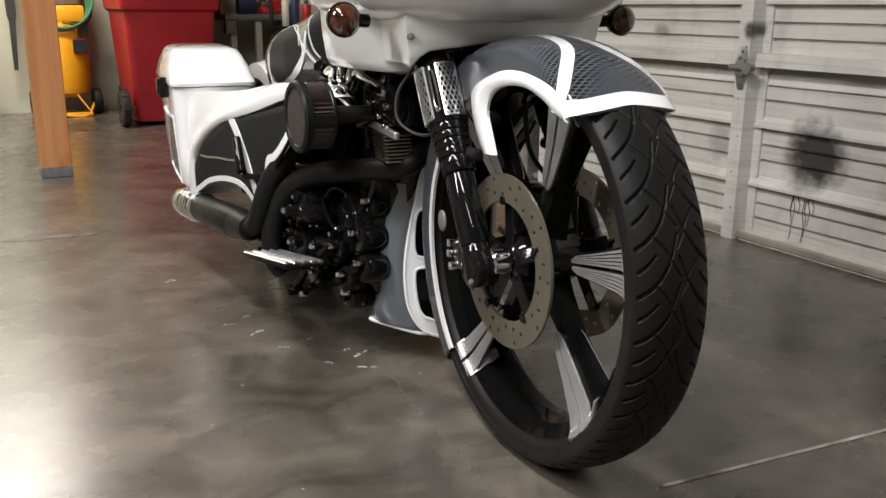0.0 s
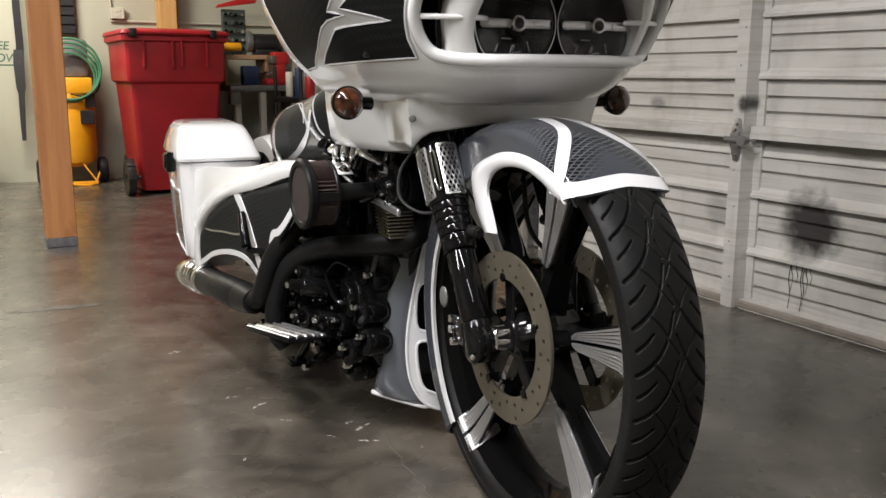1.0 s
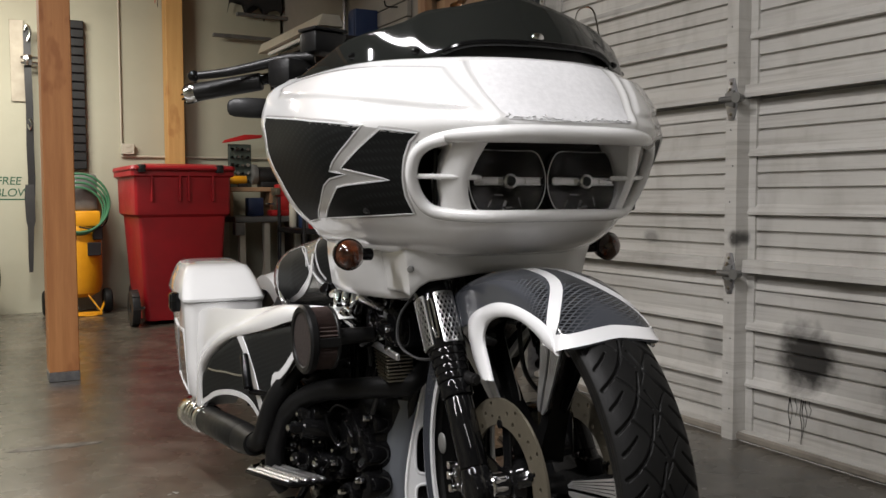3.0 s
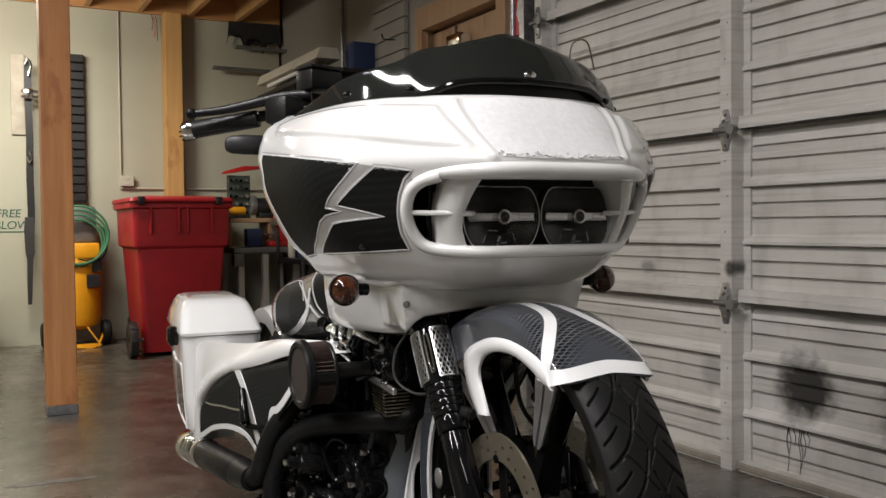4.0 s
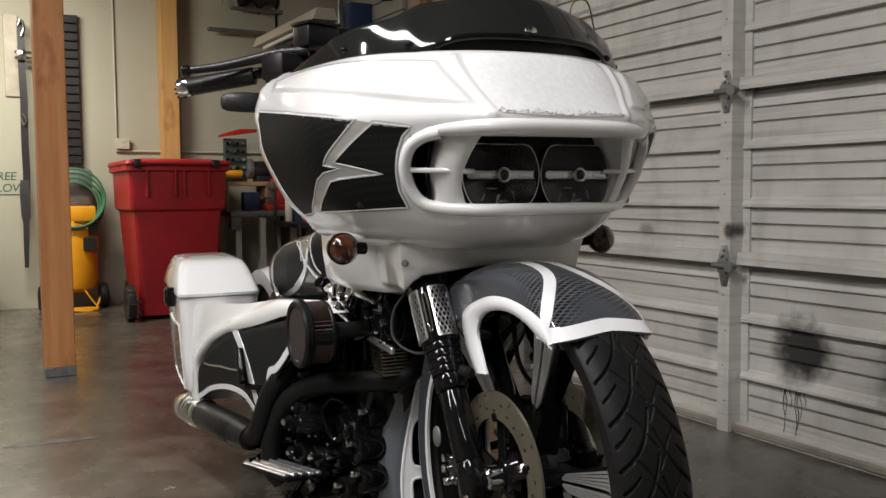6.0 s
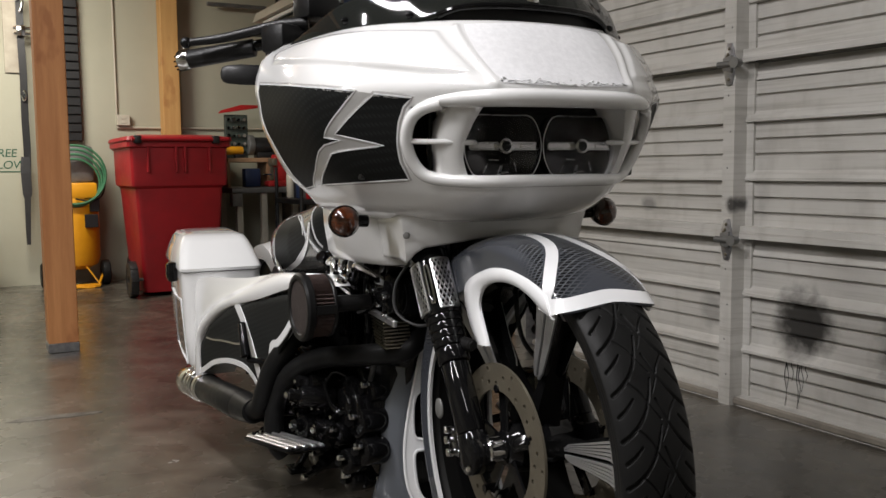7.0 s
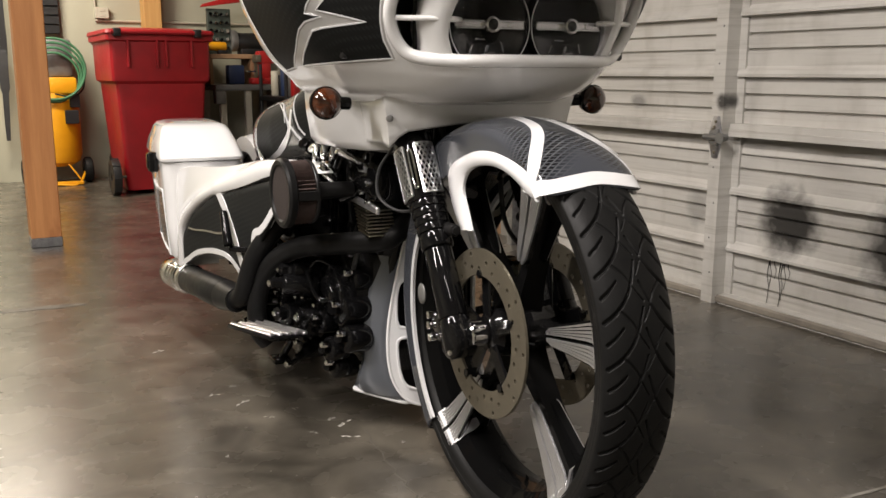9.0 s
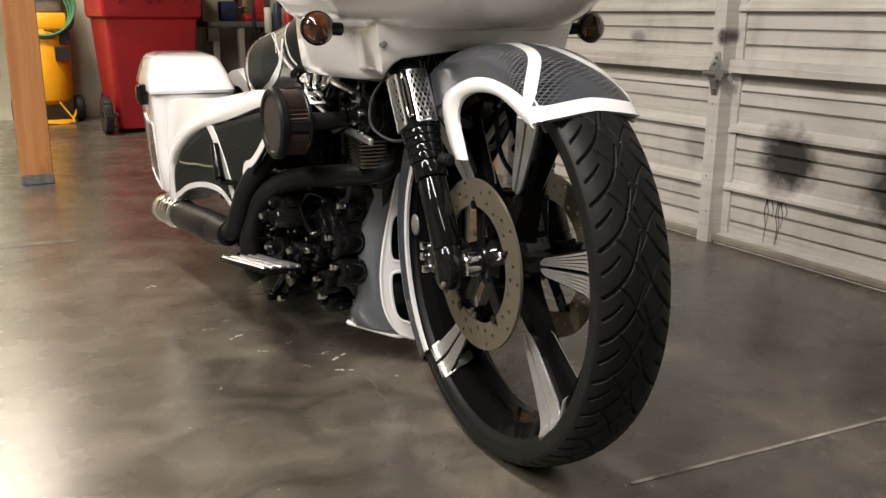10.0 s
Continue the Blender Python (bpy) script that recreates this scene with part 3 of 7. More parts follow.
STILES = (-3.93, -5.115, -6.3, -7.5, -8.7, -9.9)
for a, b in zip(STILES, STILES[1:]):
    for k in range(5):
        part("panel", ribbed_skin(b + 0.02, a - 0.035, -0.012 + PITCH * k), DOOR, rolling, smooth=0)
for y in STILES:
    for k in range(5):
        z0 = -0.012 + PITCH * k + 0.006
        bm = loft([[(-0.066, y + 0.03, z), (-0.066, y - 0.024, z), (-0.01, y - 0.03, z), (-0.01, y - 0.062, z), (0.02, y - 0.062, z), (0.02, y + 0.03, z)] for z in (z0, z0 + PITCH - 0.008)])
        stile = part("stile", bm, DOOR, rolling, smooth=0)
        for n in range(4):
            part("rivet", ball((-0.066, y - 0.005 + 0.012 * (n % 2), z0 + 0.12 + 0.13 * n), 0.004, (0.5, 1, 1), 6, 4), GREY_METAL, stile)
        if k:
            hinge(y, z0 - 0.01)
part("bottom_seal", box(-0.05, 0.0, -10.4, -3.8, 0.002, 0.03, 0.006, 1), material("dirty_rubber_seal", (0.30, 0.27, 0.22), 0.7, second=(0.16, 0.14, 0.12), scale=10), rolling, "dirty grey bottom seal")
rail = thing("door_track", "galvanised vertical track beside the roller door", "door track", ROOM, kind="structure")
part("channel", join(box(-0.09, -0.01, -3.84, -3.835, 0, 3.1), box(-0.09, -0.085, -3.835, -3.80, 0, 3.1), box(-0.012, 0.028, -3.84, -3.78, 0, 3.1)), GALV, rail)
# ---- the motorcycle ----
bike = thing("motorcycle", "custom touring motorcycle in pearl white with carbon-look panels, parked upright", "motorcycle", BIKE)
MID = 0.018   # the body's middle, a little left of the turned wheel


def ribbon(surface, line, width, lift, steps=6):
    """A raised strip along a line of a surface's own two parameters."""
    uv = smooth_line([(a, b, 0) for a, b in line], steps)
    rows = []
    for i, p in enumerate(uv):
        here = surface(p.x, p.y)
        q = uv[i + 1] if i + 1 < len(uv) else uv[i]
        o = uv[i - 1] if i else uv[i]
        way = (surface(q.x, q.y) - surface(o.x, o.y)).normalized()
        e = 1e-3
        normal = (surface(p.x + e, p.y) - here).cross(surface(p.x, p.y + e) - here).normalized()
        side = way.cross(normal).normalized() * (width / 2)
        rows.append([here + side - normal * lift, here + side * 0.8 + normal * lift, here - side * 0.8 + normal * lift, here - side - normal * lift])
    return rows


def strip(surface, line, width, lift, steps=6):
    return loft(ribbon(surface, line, width, lift, steps))


def ridge(surface, line, width, lift, steps=6):
    """A raised strip that sinks into the surface at both ends."""
    rows = ribbon(surface, line, width, lift, steps)
    for i, row in enumerate(rows):
        k = min(1.0, min(i, len(rows) - 1 - i) / 7)
        middle = (row[0] + row[3]) / 2
        top = [middle + (p - middle) * (0.25 + 0.75 * k) for p in row]
        sink = ((row[0] + row[3]) / 2 - (row[1] + row[2]) / 2) * (0.6 * (1 - k))
        rows[i] = [p + sink for p in top]
    return loft(rows)


def patch(surface, outline, lift, inset=0.0, cuts=6):
    """A thin plate that lies on a surface, from an outline in the surface's two parameters."""
    ring = [Vector((a, b, 0)) for a, b in outline]
    if inset:
        c = sum(ring, Vector()) / len(ring)
        ring = [c + (p - c) * (1 - inset) for p in ring]
    bm = bmesh.new()
    face = bm.faces.new([bm.verts.new(p) for p in ring])
    bmesh.ops.triangulate(bm, faces=[face])
    for _ in range(cuts):
        long = [e for e in bm.edges if e.calc_length() > 0.022]
        if not long:
            break
        bmesh.ops.subdivide_edges(bm, edges=long, cuts=1, use_grid_fill=False)
        bmesh.ops.triangulate(bm, faces=bm.faces[:])
    for v in bm.verts:
        u, w = v.co.x, v.co.y
        e = 2e-3
        here = surface(u, w)
        normal = (surface(u + e, w) - here).cross(surface(u, w + e) - here).normalized()
        v.co = here + normal * lift
    return bm


# ---- front wheel ----
def tyre_point(a, s):
    """a: radians round the wheel; s: -1 to 1 across the tread."""
    phi = s * math.pi / 2
    r = 0.326 + 0.0505 * max(0.0, math.cos(phi)) ** 0.62
    return Vector((r * math.cos(a), 0.074 * math.sin(phi) * (1.0 - 0.16 * max(0.0, abs(s) - 0.75) / 0.25), r * math.sin(a)))


wheel = part("front_wheel", spun([(0.337, -0.060), (0.340, -0.055), (0.330, -0.050), (0.312, -0.034), (0.298, 0.0), (0.312, 0.034), (0.330, 0.050), (0.340, 0.055), (0.337, 0.060),
                                  (0.328, 0.060), (0.318, 0.052), (0.294, 0.034), (0.286, 0.0), (0.294, -0.034), (0.318, -0.052), (0.328, -0.060)], (0, 0, 0), 120), RIM_BLACK, bike, "gloss black custom wheel with ribbed silver spokes")
wheel.location = (0.004, 0, 0.375)
GROOVES = (
    (0.0038, 0.0050, ((0.0, 0.64), (0.022, 0.48), (0.06, 0.31), (0.105, 0.19), (0.15, 0.11), (0.235, 0.0))),   # long arc from shoulder to crown
    (0.0034, 0.0045, ((0.100, 0.62), (0.125, 0.47), (0.160, 0.335))),                                           # shoulder dash
    (0.0024, 0.0030, ((0.226, 0.34), (0.200, 0.25), (0.170, 0.17), (0.120, 0.09), (0.070, -0.02))),             # hook that crosses the arc
)
PITCHES, ROWS, ACROSS = 33, 50, 160
STEP = 2 * math.pi / PITCHES
SHARE = np.concatenate([np.linspace(-1, -0.74, 8, endpoint=False), np.linspace(-0.74, 0.74, ACROSS - 15), np.linspace(0.74, 1, 9)[1:]])


def groove_depth():
    """Depth of the cut pattern over one pitch: rows round the wheel, columns across the tread."""
    a = np.arange(ROWS)[:, None] * STEP / ROWS + np.zeros_like(SHARE)[None, :]
    across = np.array([0.0] + [(tyre_point(0, float(q)) - tyre_point(0, float(p))).length for p, q in zip(SHARE, SHARE[1:])]).cumsum()
    flat = across - np.interp(0.0, SHARE, across)
    depth = np.zeros_like(a)
    for side, phase in ((-1, 0.106), (1, 0.022)):
        for half, deep, line in GROOVES:
            pts = smooth_line([(phase + da, float(np.interp(side * ds, SHARE, flat)), 0) for da, ds in line], 4)
            for turn in range(-2, 3):
                for n, (p, q) in enumerate(zip(pts, pts[1:])):
                    slim = half * (1.0 - 0.55 * n / len(pts))
                    p0, q0 = ((p.x + turn * STEP) * 0.372, p.y), ((q.x + turn * STEP) * 0.372, q.y)
                    px, py = a * 0.372 - p0[0], np.broadcast_to(flat[None, :], a.shape) - p0[1]
                    dx, dy = q0[0] - p0[0], q0[1] - p0[1]
                    t = np.clip((px * dx + py * dy) / (dx * dx + dy * dy + 1e-12), 0, 1)
                    d = np.hypot(px - t * dx, py - t * dy)
                    fade = np.clip((slim - d) / (slim * 0.5), 0, 1)
                    depth = np.maximum(depth, deep * fade)
    return depth


depth = groove_depth()
rings = []
for k in range(PITCHES * ROWS + 1):
    a = STEP * k / ROWS
    ring = []
    for j, q in enumerate(SHARE):
        p = tyre_point(a, float(q))
        if depth[k % ROWS, j] > 0:
            p = p - Vector((math.cos(a) * math.cos(q * 1.57), math.sin(q * 1.57), math.sin(a) * math.cos(q * 1.57))) * depth[k % ROWS, j]
        ring.append(p)
    rings.append(ring + [Vector((0.318 * math.cos(a), y, 0.318 * math.sin(a))) for y in (0.052, -0.052)])
wide = len(rings[0])
tread = bpy.data.meshes.new("tyre")
tread.from_pydata([p for ring in rings[:-1] for p in ring], [],
                  [(i * wide + j, i * wide + (j + 1) % wide, ((i + 1) % (PITCHES * ROWS)) * wide + (j + 1) % wide, ((i + 1) % (PITCHES * ROWS)) * wide + j) for i in range(PITCHES * ROWS) for j in range(wide)])
tread.materials.append(RUBBER)
tread.polygons.foreach_set("use_smooth", [True] * len(tread.polygons))
tread.set_sharp_from_angle(angle=0.9)
tyre = tagged(new("tyre", tread), "black road tyre with long curved grooves")
tyre.parent = wheel
for side in (-1, 1):
    part("bead_ring", spun([(0.341, 0.0640 * side), (0.343, 0.0668 * side), (0.346, 0.0672 * side), (0.345, 0.0640 * side)], (0, 0, 0), 96), RUBBER, tyre)


def drilled_ring(outer, inner, holes, y, thick):
    """A flat ring with round holes, thick along y."""
    bm = bmesh.new()
    edges = []

    def circle(cx, cz, r, n):
        vs = [bm.verts.new((cx + r * math.cos(2 * math.pi * i / n), y, cz + r * math.sin(2 * math.pi * i / n))) for i in range(n)]
        edges.extend(bm.edges.new((vs[i], vs[(i + 1) % n])) for i in range(n))

    circle(0, 0, outer, 96)
    circle(0, 0, inner, 72)
    for cx, cz, r in holes:
        circle(cx, cz, r, 8)
    bmesh.ops.triangle_fill(bm, edges=edges, use_beauty=True)
    faces = bm.faces[:]
    out = bmesh.ops.extrude_face_region(bm, geom=faces)
    bmesh.ops.translate(bm, verts=[v for v in out["geom"] if isinstance(v, bmesh.types.BMVert)], vec=(0, thick, 0))
    return bm


holes = []
for k in range(30):
    a = 2 * math.pi * k / 30
    r = 0.146 if k % 3 == 0 else (0.133 if k % 3 == 1 else 0.119)
    holes.append((r * math.cos(a), r * math.sin(a), 0.0046))
    if k % 3 == 0:
        holes.append((0.122 * math.cos(a + 0.02), 0.122 * math.sin(a + 0.02), 0.0046))
for side in (-1, 1):
    disc = part("brake_disc", drilled_ring(0.156, 0.107, holes, 0.074 * side, 0.005 * side), STEEL, wheel, "drilled brake disc, tan steel", 0.3)
    arms = []
    for k in range(5):
        a = 2 * math.pi * k / 5 + 0.4
        turn = Matrix.Rotation(-a, 4, "Y")
        arms.append(moved(box(0.03, 0.112, 0.066 * side - 0.003, 0.066 * side + 0.003, -0.014, 0.014, 0.002, 1), turn))
        arms.append(moved(rod((0.109, 0.064 * side, 0), (0.109, 0.082 * side, 0), 0.008, sides=10), turn))
    part("carrier", join(*arms), BLACK, disc)
part("hub", spun([(0.001, -0.072), (0.03, -0.072), (0.034, -0.066), (0.046, -0.055), (0.05, -0.02), (0.058, 0.0), (0.05, 0.02), (0.046, 0.055), (0.034, 0.066), (0.03, 0.072), (0.001, 0.072)], (0, 0, 0), 40), BLACK, wheel)
part("axle_collar", spun([(0.012, -0.074), (0.022, -0.074), (0.024, -0.078), (0.024, -0.106), (0.021, -0.109), (0.012, -0.109)], (0, 0, 0), 28), CHROME, wheel, "bright chrome axle collar")


def spoke(angle):
    turn = Matrix.Rotation(-angle, 4, "Y")
    bm = loft([[(r, -d, -w), (r, -d, w), (r, d, w), (r, d, -w)] for r, w, d in ((0.035, 0.018, 0.030), (0.09, 0.013, 0.024), (0.16, 0.010, 0.020), (0.26, 0.010, 0.020), (0.310, 0.013, 0.024))])
    arm = part("spoke", moved(bm, turn), DEEP, wheel)
    for side in (-1, 1):
        for half in (-1, 1):
            teeth = 5
            ribs = []
            table = ((0.150, 0.0030, 0.008, 0.0335), (0.165, 0.0032, 0.016, 0.0345), (0.23, 0.0036, 0.025, 0.0395), (0.290, 0.0040, 0.034, 0.0465), (0.314, 0.0042, 0.038, 0.0535), (0.327, 0.0042, 0.039, 0.0610))
            table = [(r, lo, hi, d if side < 0 else d * 0.3) for r, lo, hi, d in table]
            for k in range(teeth):
                rows = []
                for r, lo, hi, d in table:
                    a, b = half * (lo + (hi - lo) * k / teeth), half * (lo + (hi - lo) * (k + 0.66) / teeth)
                    rows.append([(r, side * (d - 0.004), a), (r, side * (d + 0.002), a), (r, side * (d + 0.002), b), (r, side * (d - 0.004), b)])
                ribs.append(loft(rows))
            part("spoke_blade", moved(join(*ribs), turn), MACHINED, arm, "ribbed bright aluminium blade", 0)
            rows = [[(r, side * (d - 0.018), half * 0.001), (r, side * (d - 0.002), half * 0.001), (r, side * (d - 0.002), half * (hi + 0.002)), (r, side * (d - 0.014), half * (hi - 0.003))] for r, lo, hi, d in table]
            foot = [[(r, side * y, half * 0.004), (r, side * y, half * w), (r + 0.006, side * y, half * w), (r + 0.006, side * y, half * 0.004)] for r, y, w in ((0.321, 0.0605, 0.040), (0.309, 0.052, 0.040), (0.288, 0.034, 0.038), (0.281, 0.015, 0.034), (0.279, 0.004, 0.028))]
            if side < 0:
                part("blade_foot", moved(loft(foot), turn), MACHINED, arm, "bright foot where the blade meets the rim")
            part("blade_backing", moved(loft(rows), turn), DEEP, arm)


for deg in (68, 11, -45, -126, 130):
    spoke(radians(deg))

# ---- fork ----
FORK_LOW, FORK_TOP = Vector((-0.012, 0, 0.365)), Vector((-0.232, 0, 0.745))
FORK = (FORK_TOP - FORK_LOW).normalized()


def fork_leg(side):
    y = side * 0.118
    low, top = FORK_LOW + Vector((0, y, 0)), FORK_TOP + Vector((0, y, 0))
    at = lambda d: low + FORK * d
    leg = part("fork_leg", join(rod(at(-0.02), at(0.04), 0.030, 0.0285, 28, 0.004), rod(at(0.04), at(0.175), 0.0275, 0.0265, 28, 0.003), rod(at(0.175), at(0.206), 0.0315, sides=28, bevel=0.004)), BLACK, bike, "gloss black fork leg")
    part("axle_clamp", join(rod(low + Vector((0, -0.022, 0)), low + Vector((0, 0.022, 0)), 0.036, sides=24, bevel=0.004),
                            moved(box(-0.075, 0.0, -0.018, 0.018, -0.028, 0.026, 0.008), Matrix.Translation(low + Vector((-0.01, 0, 0.01))))), BLACK, leg)
    for dx, dz in ((-0.08, 0.008), (-0.08, 0.028), (-0.072, -0.014), (0.012, -0.018)):
        part("clamp_bolt", rod(low + Vector((dx, side * 0.012, dz)), low + Vector((dx, side * 0.026, dz)), 0.0075, sides=10, bevel=0.001), CHROME, leg)
    part("reflector_button", moved(ball((0, 0, 0), 0.016, (1, 0.3, 1.25), 16, 8), Matrix.Translation(at(0.10) + Vector((-0.045, side * 0.03, -0.02)))), GREY_METAL, leg)
    for d, r in ((0.214, 0.0322), (0.229, 0.0335), (0.245, 0.0345), (0.261, 0.0360)):
        part("boot_ring", rod(at(d - 0.0078), at(d + 0.0078), r, sides=28, bevel=0.0012), BLACK, leg)
    part("upper_cover", join(rod(at(0.268), at(0.40), 0.0385, 0.0395, 32, 0.003), rod(at(0.40), at(0.475), 0.0415, 0.0415, 32, 0.004)), BLACK, leg)
    frame_ = Matrix.Translation(at(0.274)) @ FORK.to_track_quat("Z", "Y").to_matrix().to_4x4()
    out = frame_.to_3x3().inverted() @ Vector((1.0, side * 0.80, 0.0))
    face_angle = math.atan2(out.y, out.x)

    def skin(a, h):
        return frame_ @ Vector((0.0412 * math.cos(face_angle + a), 0.0412 * math.sin(face_angle + a), h))

    for lo, hi in ((-1.25, -0.29), (0.29, 1.25)):
        lattice = []
        n = 8
        wide, tall = hi - lo, 0.098
        for k in range(-n - 4, n + 5):
            for lean in (-1, 1):
                pts = []
                for i in range(0, 25):
                    h = tall * i / 24
                    a = (lo + hi) / 2 + k * 0.215 + lean * (h - tall / 2) / 0.0412 * 0.46
                    if lo <= a <= hi:
                        pts.append((a, h + 0.004))
                if len(pts) > 2:
                    lattice.append(strip(skin, [pts[0], pts[len(pts) // 2], pts[-1]], 0.0026, 0.0014, 4))
        for line in ([(lo, 0.003), (hi, 0.003)], [(lo, tall + 0.005), (hi, tall + 0.005)], [(lo, 0.003), (lo, tall + 0.005)], [(hi, 0.003), (hi, tall + 0.005)]):
            lattice.append(strip(skin, line, 0.0045, 0.0016, 6))
        part("grille_plate", join(*lattice), SATIN_NICKEL, leg, "bright nickel lattice cover plate", 0.3)
    slot = [skin(a, h) for a, h in ((-0.10, 0.022), (0.0, 0.015), (0.10, 0.022), (0.10, 0.085), (0.0, 0.092), (-0.10, 0.085))]
    part("slot_ring", hose(slot, 0.0022, 6, 4, True), CHROME, leg)


fork_leg(-1)
fork_leg(1)
part("brake_hose", hose([(-0.13, -0.125, 0.595), (-0.19, -0.155, 0.578), (-0.25, -0.175, 0.60), (-0.285, -0.16, 0.65), (-0.27, -0.13, 0.70)], 0.0032, 8), PLASTIC, bike)
part("brake_hose", hose([(-0.10, 0.10, 0.47), (-0.14, 0.06, 0.53), (-0.12, 0.03, 0.60), (-0.16, 0.05, 0.68)], 0.005, 8), PLASTIC, bike)
part("brake_caliper", join(box(-0.20, -0.12, 0.07, 0.125, 0.36, 0.47, 0.014), box(-0.17, -0.09, 0.085, 0.12, 0.40, 0.44, 0.01)), BLACK, bike)

# ---- front fender ----
FENDER_EDGE = [(44, 0.372), (51, 0.352), (54, 0.347), (57, 0.338), (64, 0.336), (71, 0.333), (79, 0.325), (86, 0.318), (94, 0.304), (100, 0.296), (108, 0.298), (122, 0.304), (140, 0.306), (165, 0.314), (200, 0.318), (228, 0.326)]


def fender_point(a, s):
    """a: degrees round the wheel from the front; s: -1 (right edge) to 1 (left edge)."""
    front = 51 + 9 * min(1.0, abs(s)) ** 1.6 - 2.6 * math.sin(math.pi * min(1.0, abs(s))) ** 1.3
    deg = front + (228 - front) * a
    edge = lerp_table([(d, r) for d, r in FENDER_EDGE], deg)[0]
    t = abs(s)
    base, crown = lerp_table([(50, 0.352, 0.026), (60, 0.357, 0.030), (75, 0.360, 0.031)], deg)
    if t < 0.62:
        k = t / 0.62 * math.pi / 2
        y, r = 0.092 * math.sin(k) ** 0.92, base + crown * max(0.0, math.cos(k)) ** 0.8
    else:
        k = (t - 0.62) / 0.38
        y, r = 0.092 + 0.002 * k, base + (edge - base) * k
    y *= lerp_table([(115, 1.0), (150, 0.78), (228, 0.76)], deg)[0]
    rad = radians(deg)
    return Vector((r * math.cos(rad), math.copysign(y, s), 0.372 + r * math.sin(rad)))


def stripe_at(a):
    """How far from the crown the white stripe runs."""
    return lerp_table([(0.0, 0.86), (0.036, 0.57), (0.075, 0.36), (0.115, 0.19), (0.145, 0.12), (0.18, 0.095), (0.3, 0.06), (1.0, 0.05)], a)[0]


nu, ns = 120, 80
rings = [[fender_point(i / nu, -1 + 2 * j / ns) for j in range(ns + 1)] for i in range(nu + 1)]
bm = loft(rings, closed=False, caps=False)
bm.verts.index_update()
sheet = bm.loops.layers.uv.new("sheet")
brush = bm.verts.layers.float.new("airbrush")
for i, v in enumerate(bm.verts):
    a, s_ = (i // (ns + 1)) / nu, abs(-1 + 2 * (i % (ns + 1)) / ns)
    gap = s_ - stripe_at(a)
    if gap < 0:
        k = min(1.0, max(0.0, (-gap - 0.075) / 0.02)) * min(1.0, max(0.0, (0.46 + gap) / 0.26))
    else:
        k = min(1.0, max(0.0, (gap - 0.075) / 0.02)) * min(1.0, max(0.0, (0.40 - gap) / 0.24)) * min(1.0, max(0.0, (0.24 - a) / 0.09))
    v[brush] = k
for face in bm.faces:
    for loop in face.loops:
        i = loop.vert.index
        loop[sheet].uv = ((i // (ns + 1)) / nu * 1.17, (-1 + 2 * (i % (ns + 1)) / ns) * 0.16)
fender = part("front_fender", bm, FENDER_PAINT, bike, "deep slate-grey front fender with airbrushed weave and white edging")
thick = fender.modifiers.new("thick", "SOLIDIFY")
thick.thickness, thick.offset = 0.004, 0
part("white_edging", strip(fender_point, [(0.013, -0.90 + 1.8 * j / 18) for j in range(19)], 0.026, 0.0034, 4), TRIM_WHITE, fender, "bright white edge band")
BAND_OUT = ((58, 0.362), (63.1, 0.359), (70.5, 0.352), (79.9, 0.344), (90.2, 0.334), (101.9, 0.321), (107.6, 0.312), (110.3, 0.295), (110.4, 0.258), (108.3, 0.223), (104, 0.195))
BAND_IN = ((52.5, 0.343), (57.4, 0.334), (64.1, 0.331), (72, 0.327), (80, 0.319), (88, 0.309), (94.3, 0.297), (98.0, 0.280), (99.1, 0.258), (95.5, 0.217), (92.5, 0.192))
for side in (-1, 1):
    # edge band and the strut that carries it down to the fork, in one sweep
    edge = lambda line: smooth_line([(r * math.cos(radians(deg)), side * 0.0945, 0.372 + r * math.sin(radians(deg))) for deg, r in line], 8)
    rows = []
    for p, q in zip(edge(BAND_OUT), edge(BAND_IN)):
        out = Vector((0, side, 0))
        rows.append([p - out * 0.004, p + out * 0.001, p.lerp(q, 0.10) + out * 0.0042, p.lerp(q, 0.5) + out * 0.006, p.lerp(q, 0.90) + out * 0.0042, q + out * 0.001, q - out * 0.004])
    part("white_edging", loft(rows), TRIM_WHITE, fender, "white edge band running into a strut", 1.0)
    part("white_edging", strip(fender_point, [(0.345, side * 0.95), (0.45, side * 0.97), (0.6, side * 0.975), (0.8, side * 0.975), (1.0, side * 0.975)], 0.013, 0.0032, 6), TRIM_WHITE, fender)
    part("white_stripe", strip(fender_point, [(a, side * stripe_at(a)) for a in (0.0, 0.036, 0.075, 0.115, 0.145, 0.18, 0.24, 0.3)], 0.021, 0.0022, 6), TRIM_WHITE, fender, "white lightning stripe")
    part("strut_bolt", join(rod((-0.165, side * 0.10, 0.553), (-0.062, side * 0.10, 0.556), 0.0115, sides=16, bevel=0.002), rod((-0.062, side * 0.10, 0.556), (-0.056, side * 0.10, 0.556), 0.0085, sides=6)), SATIN, fender)

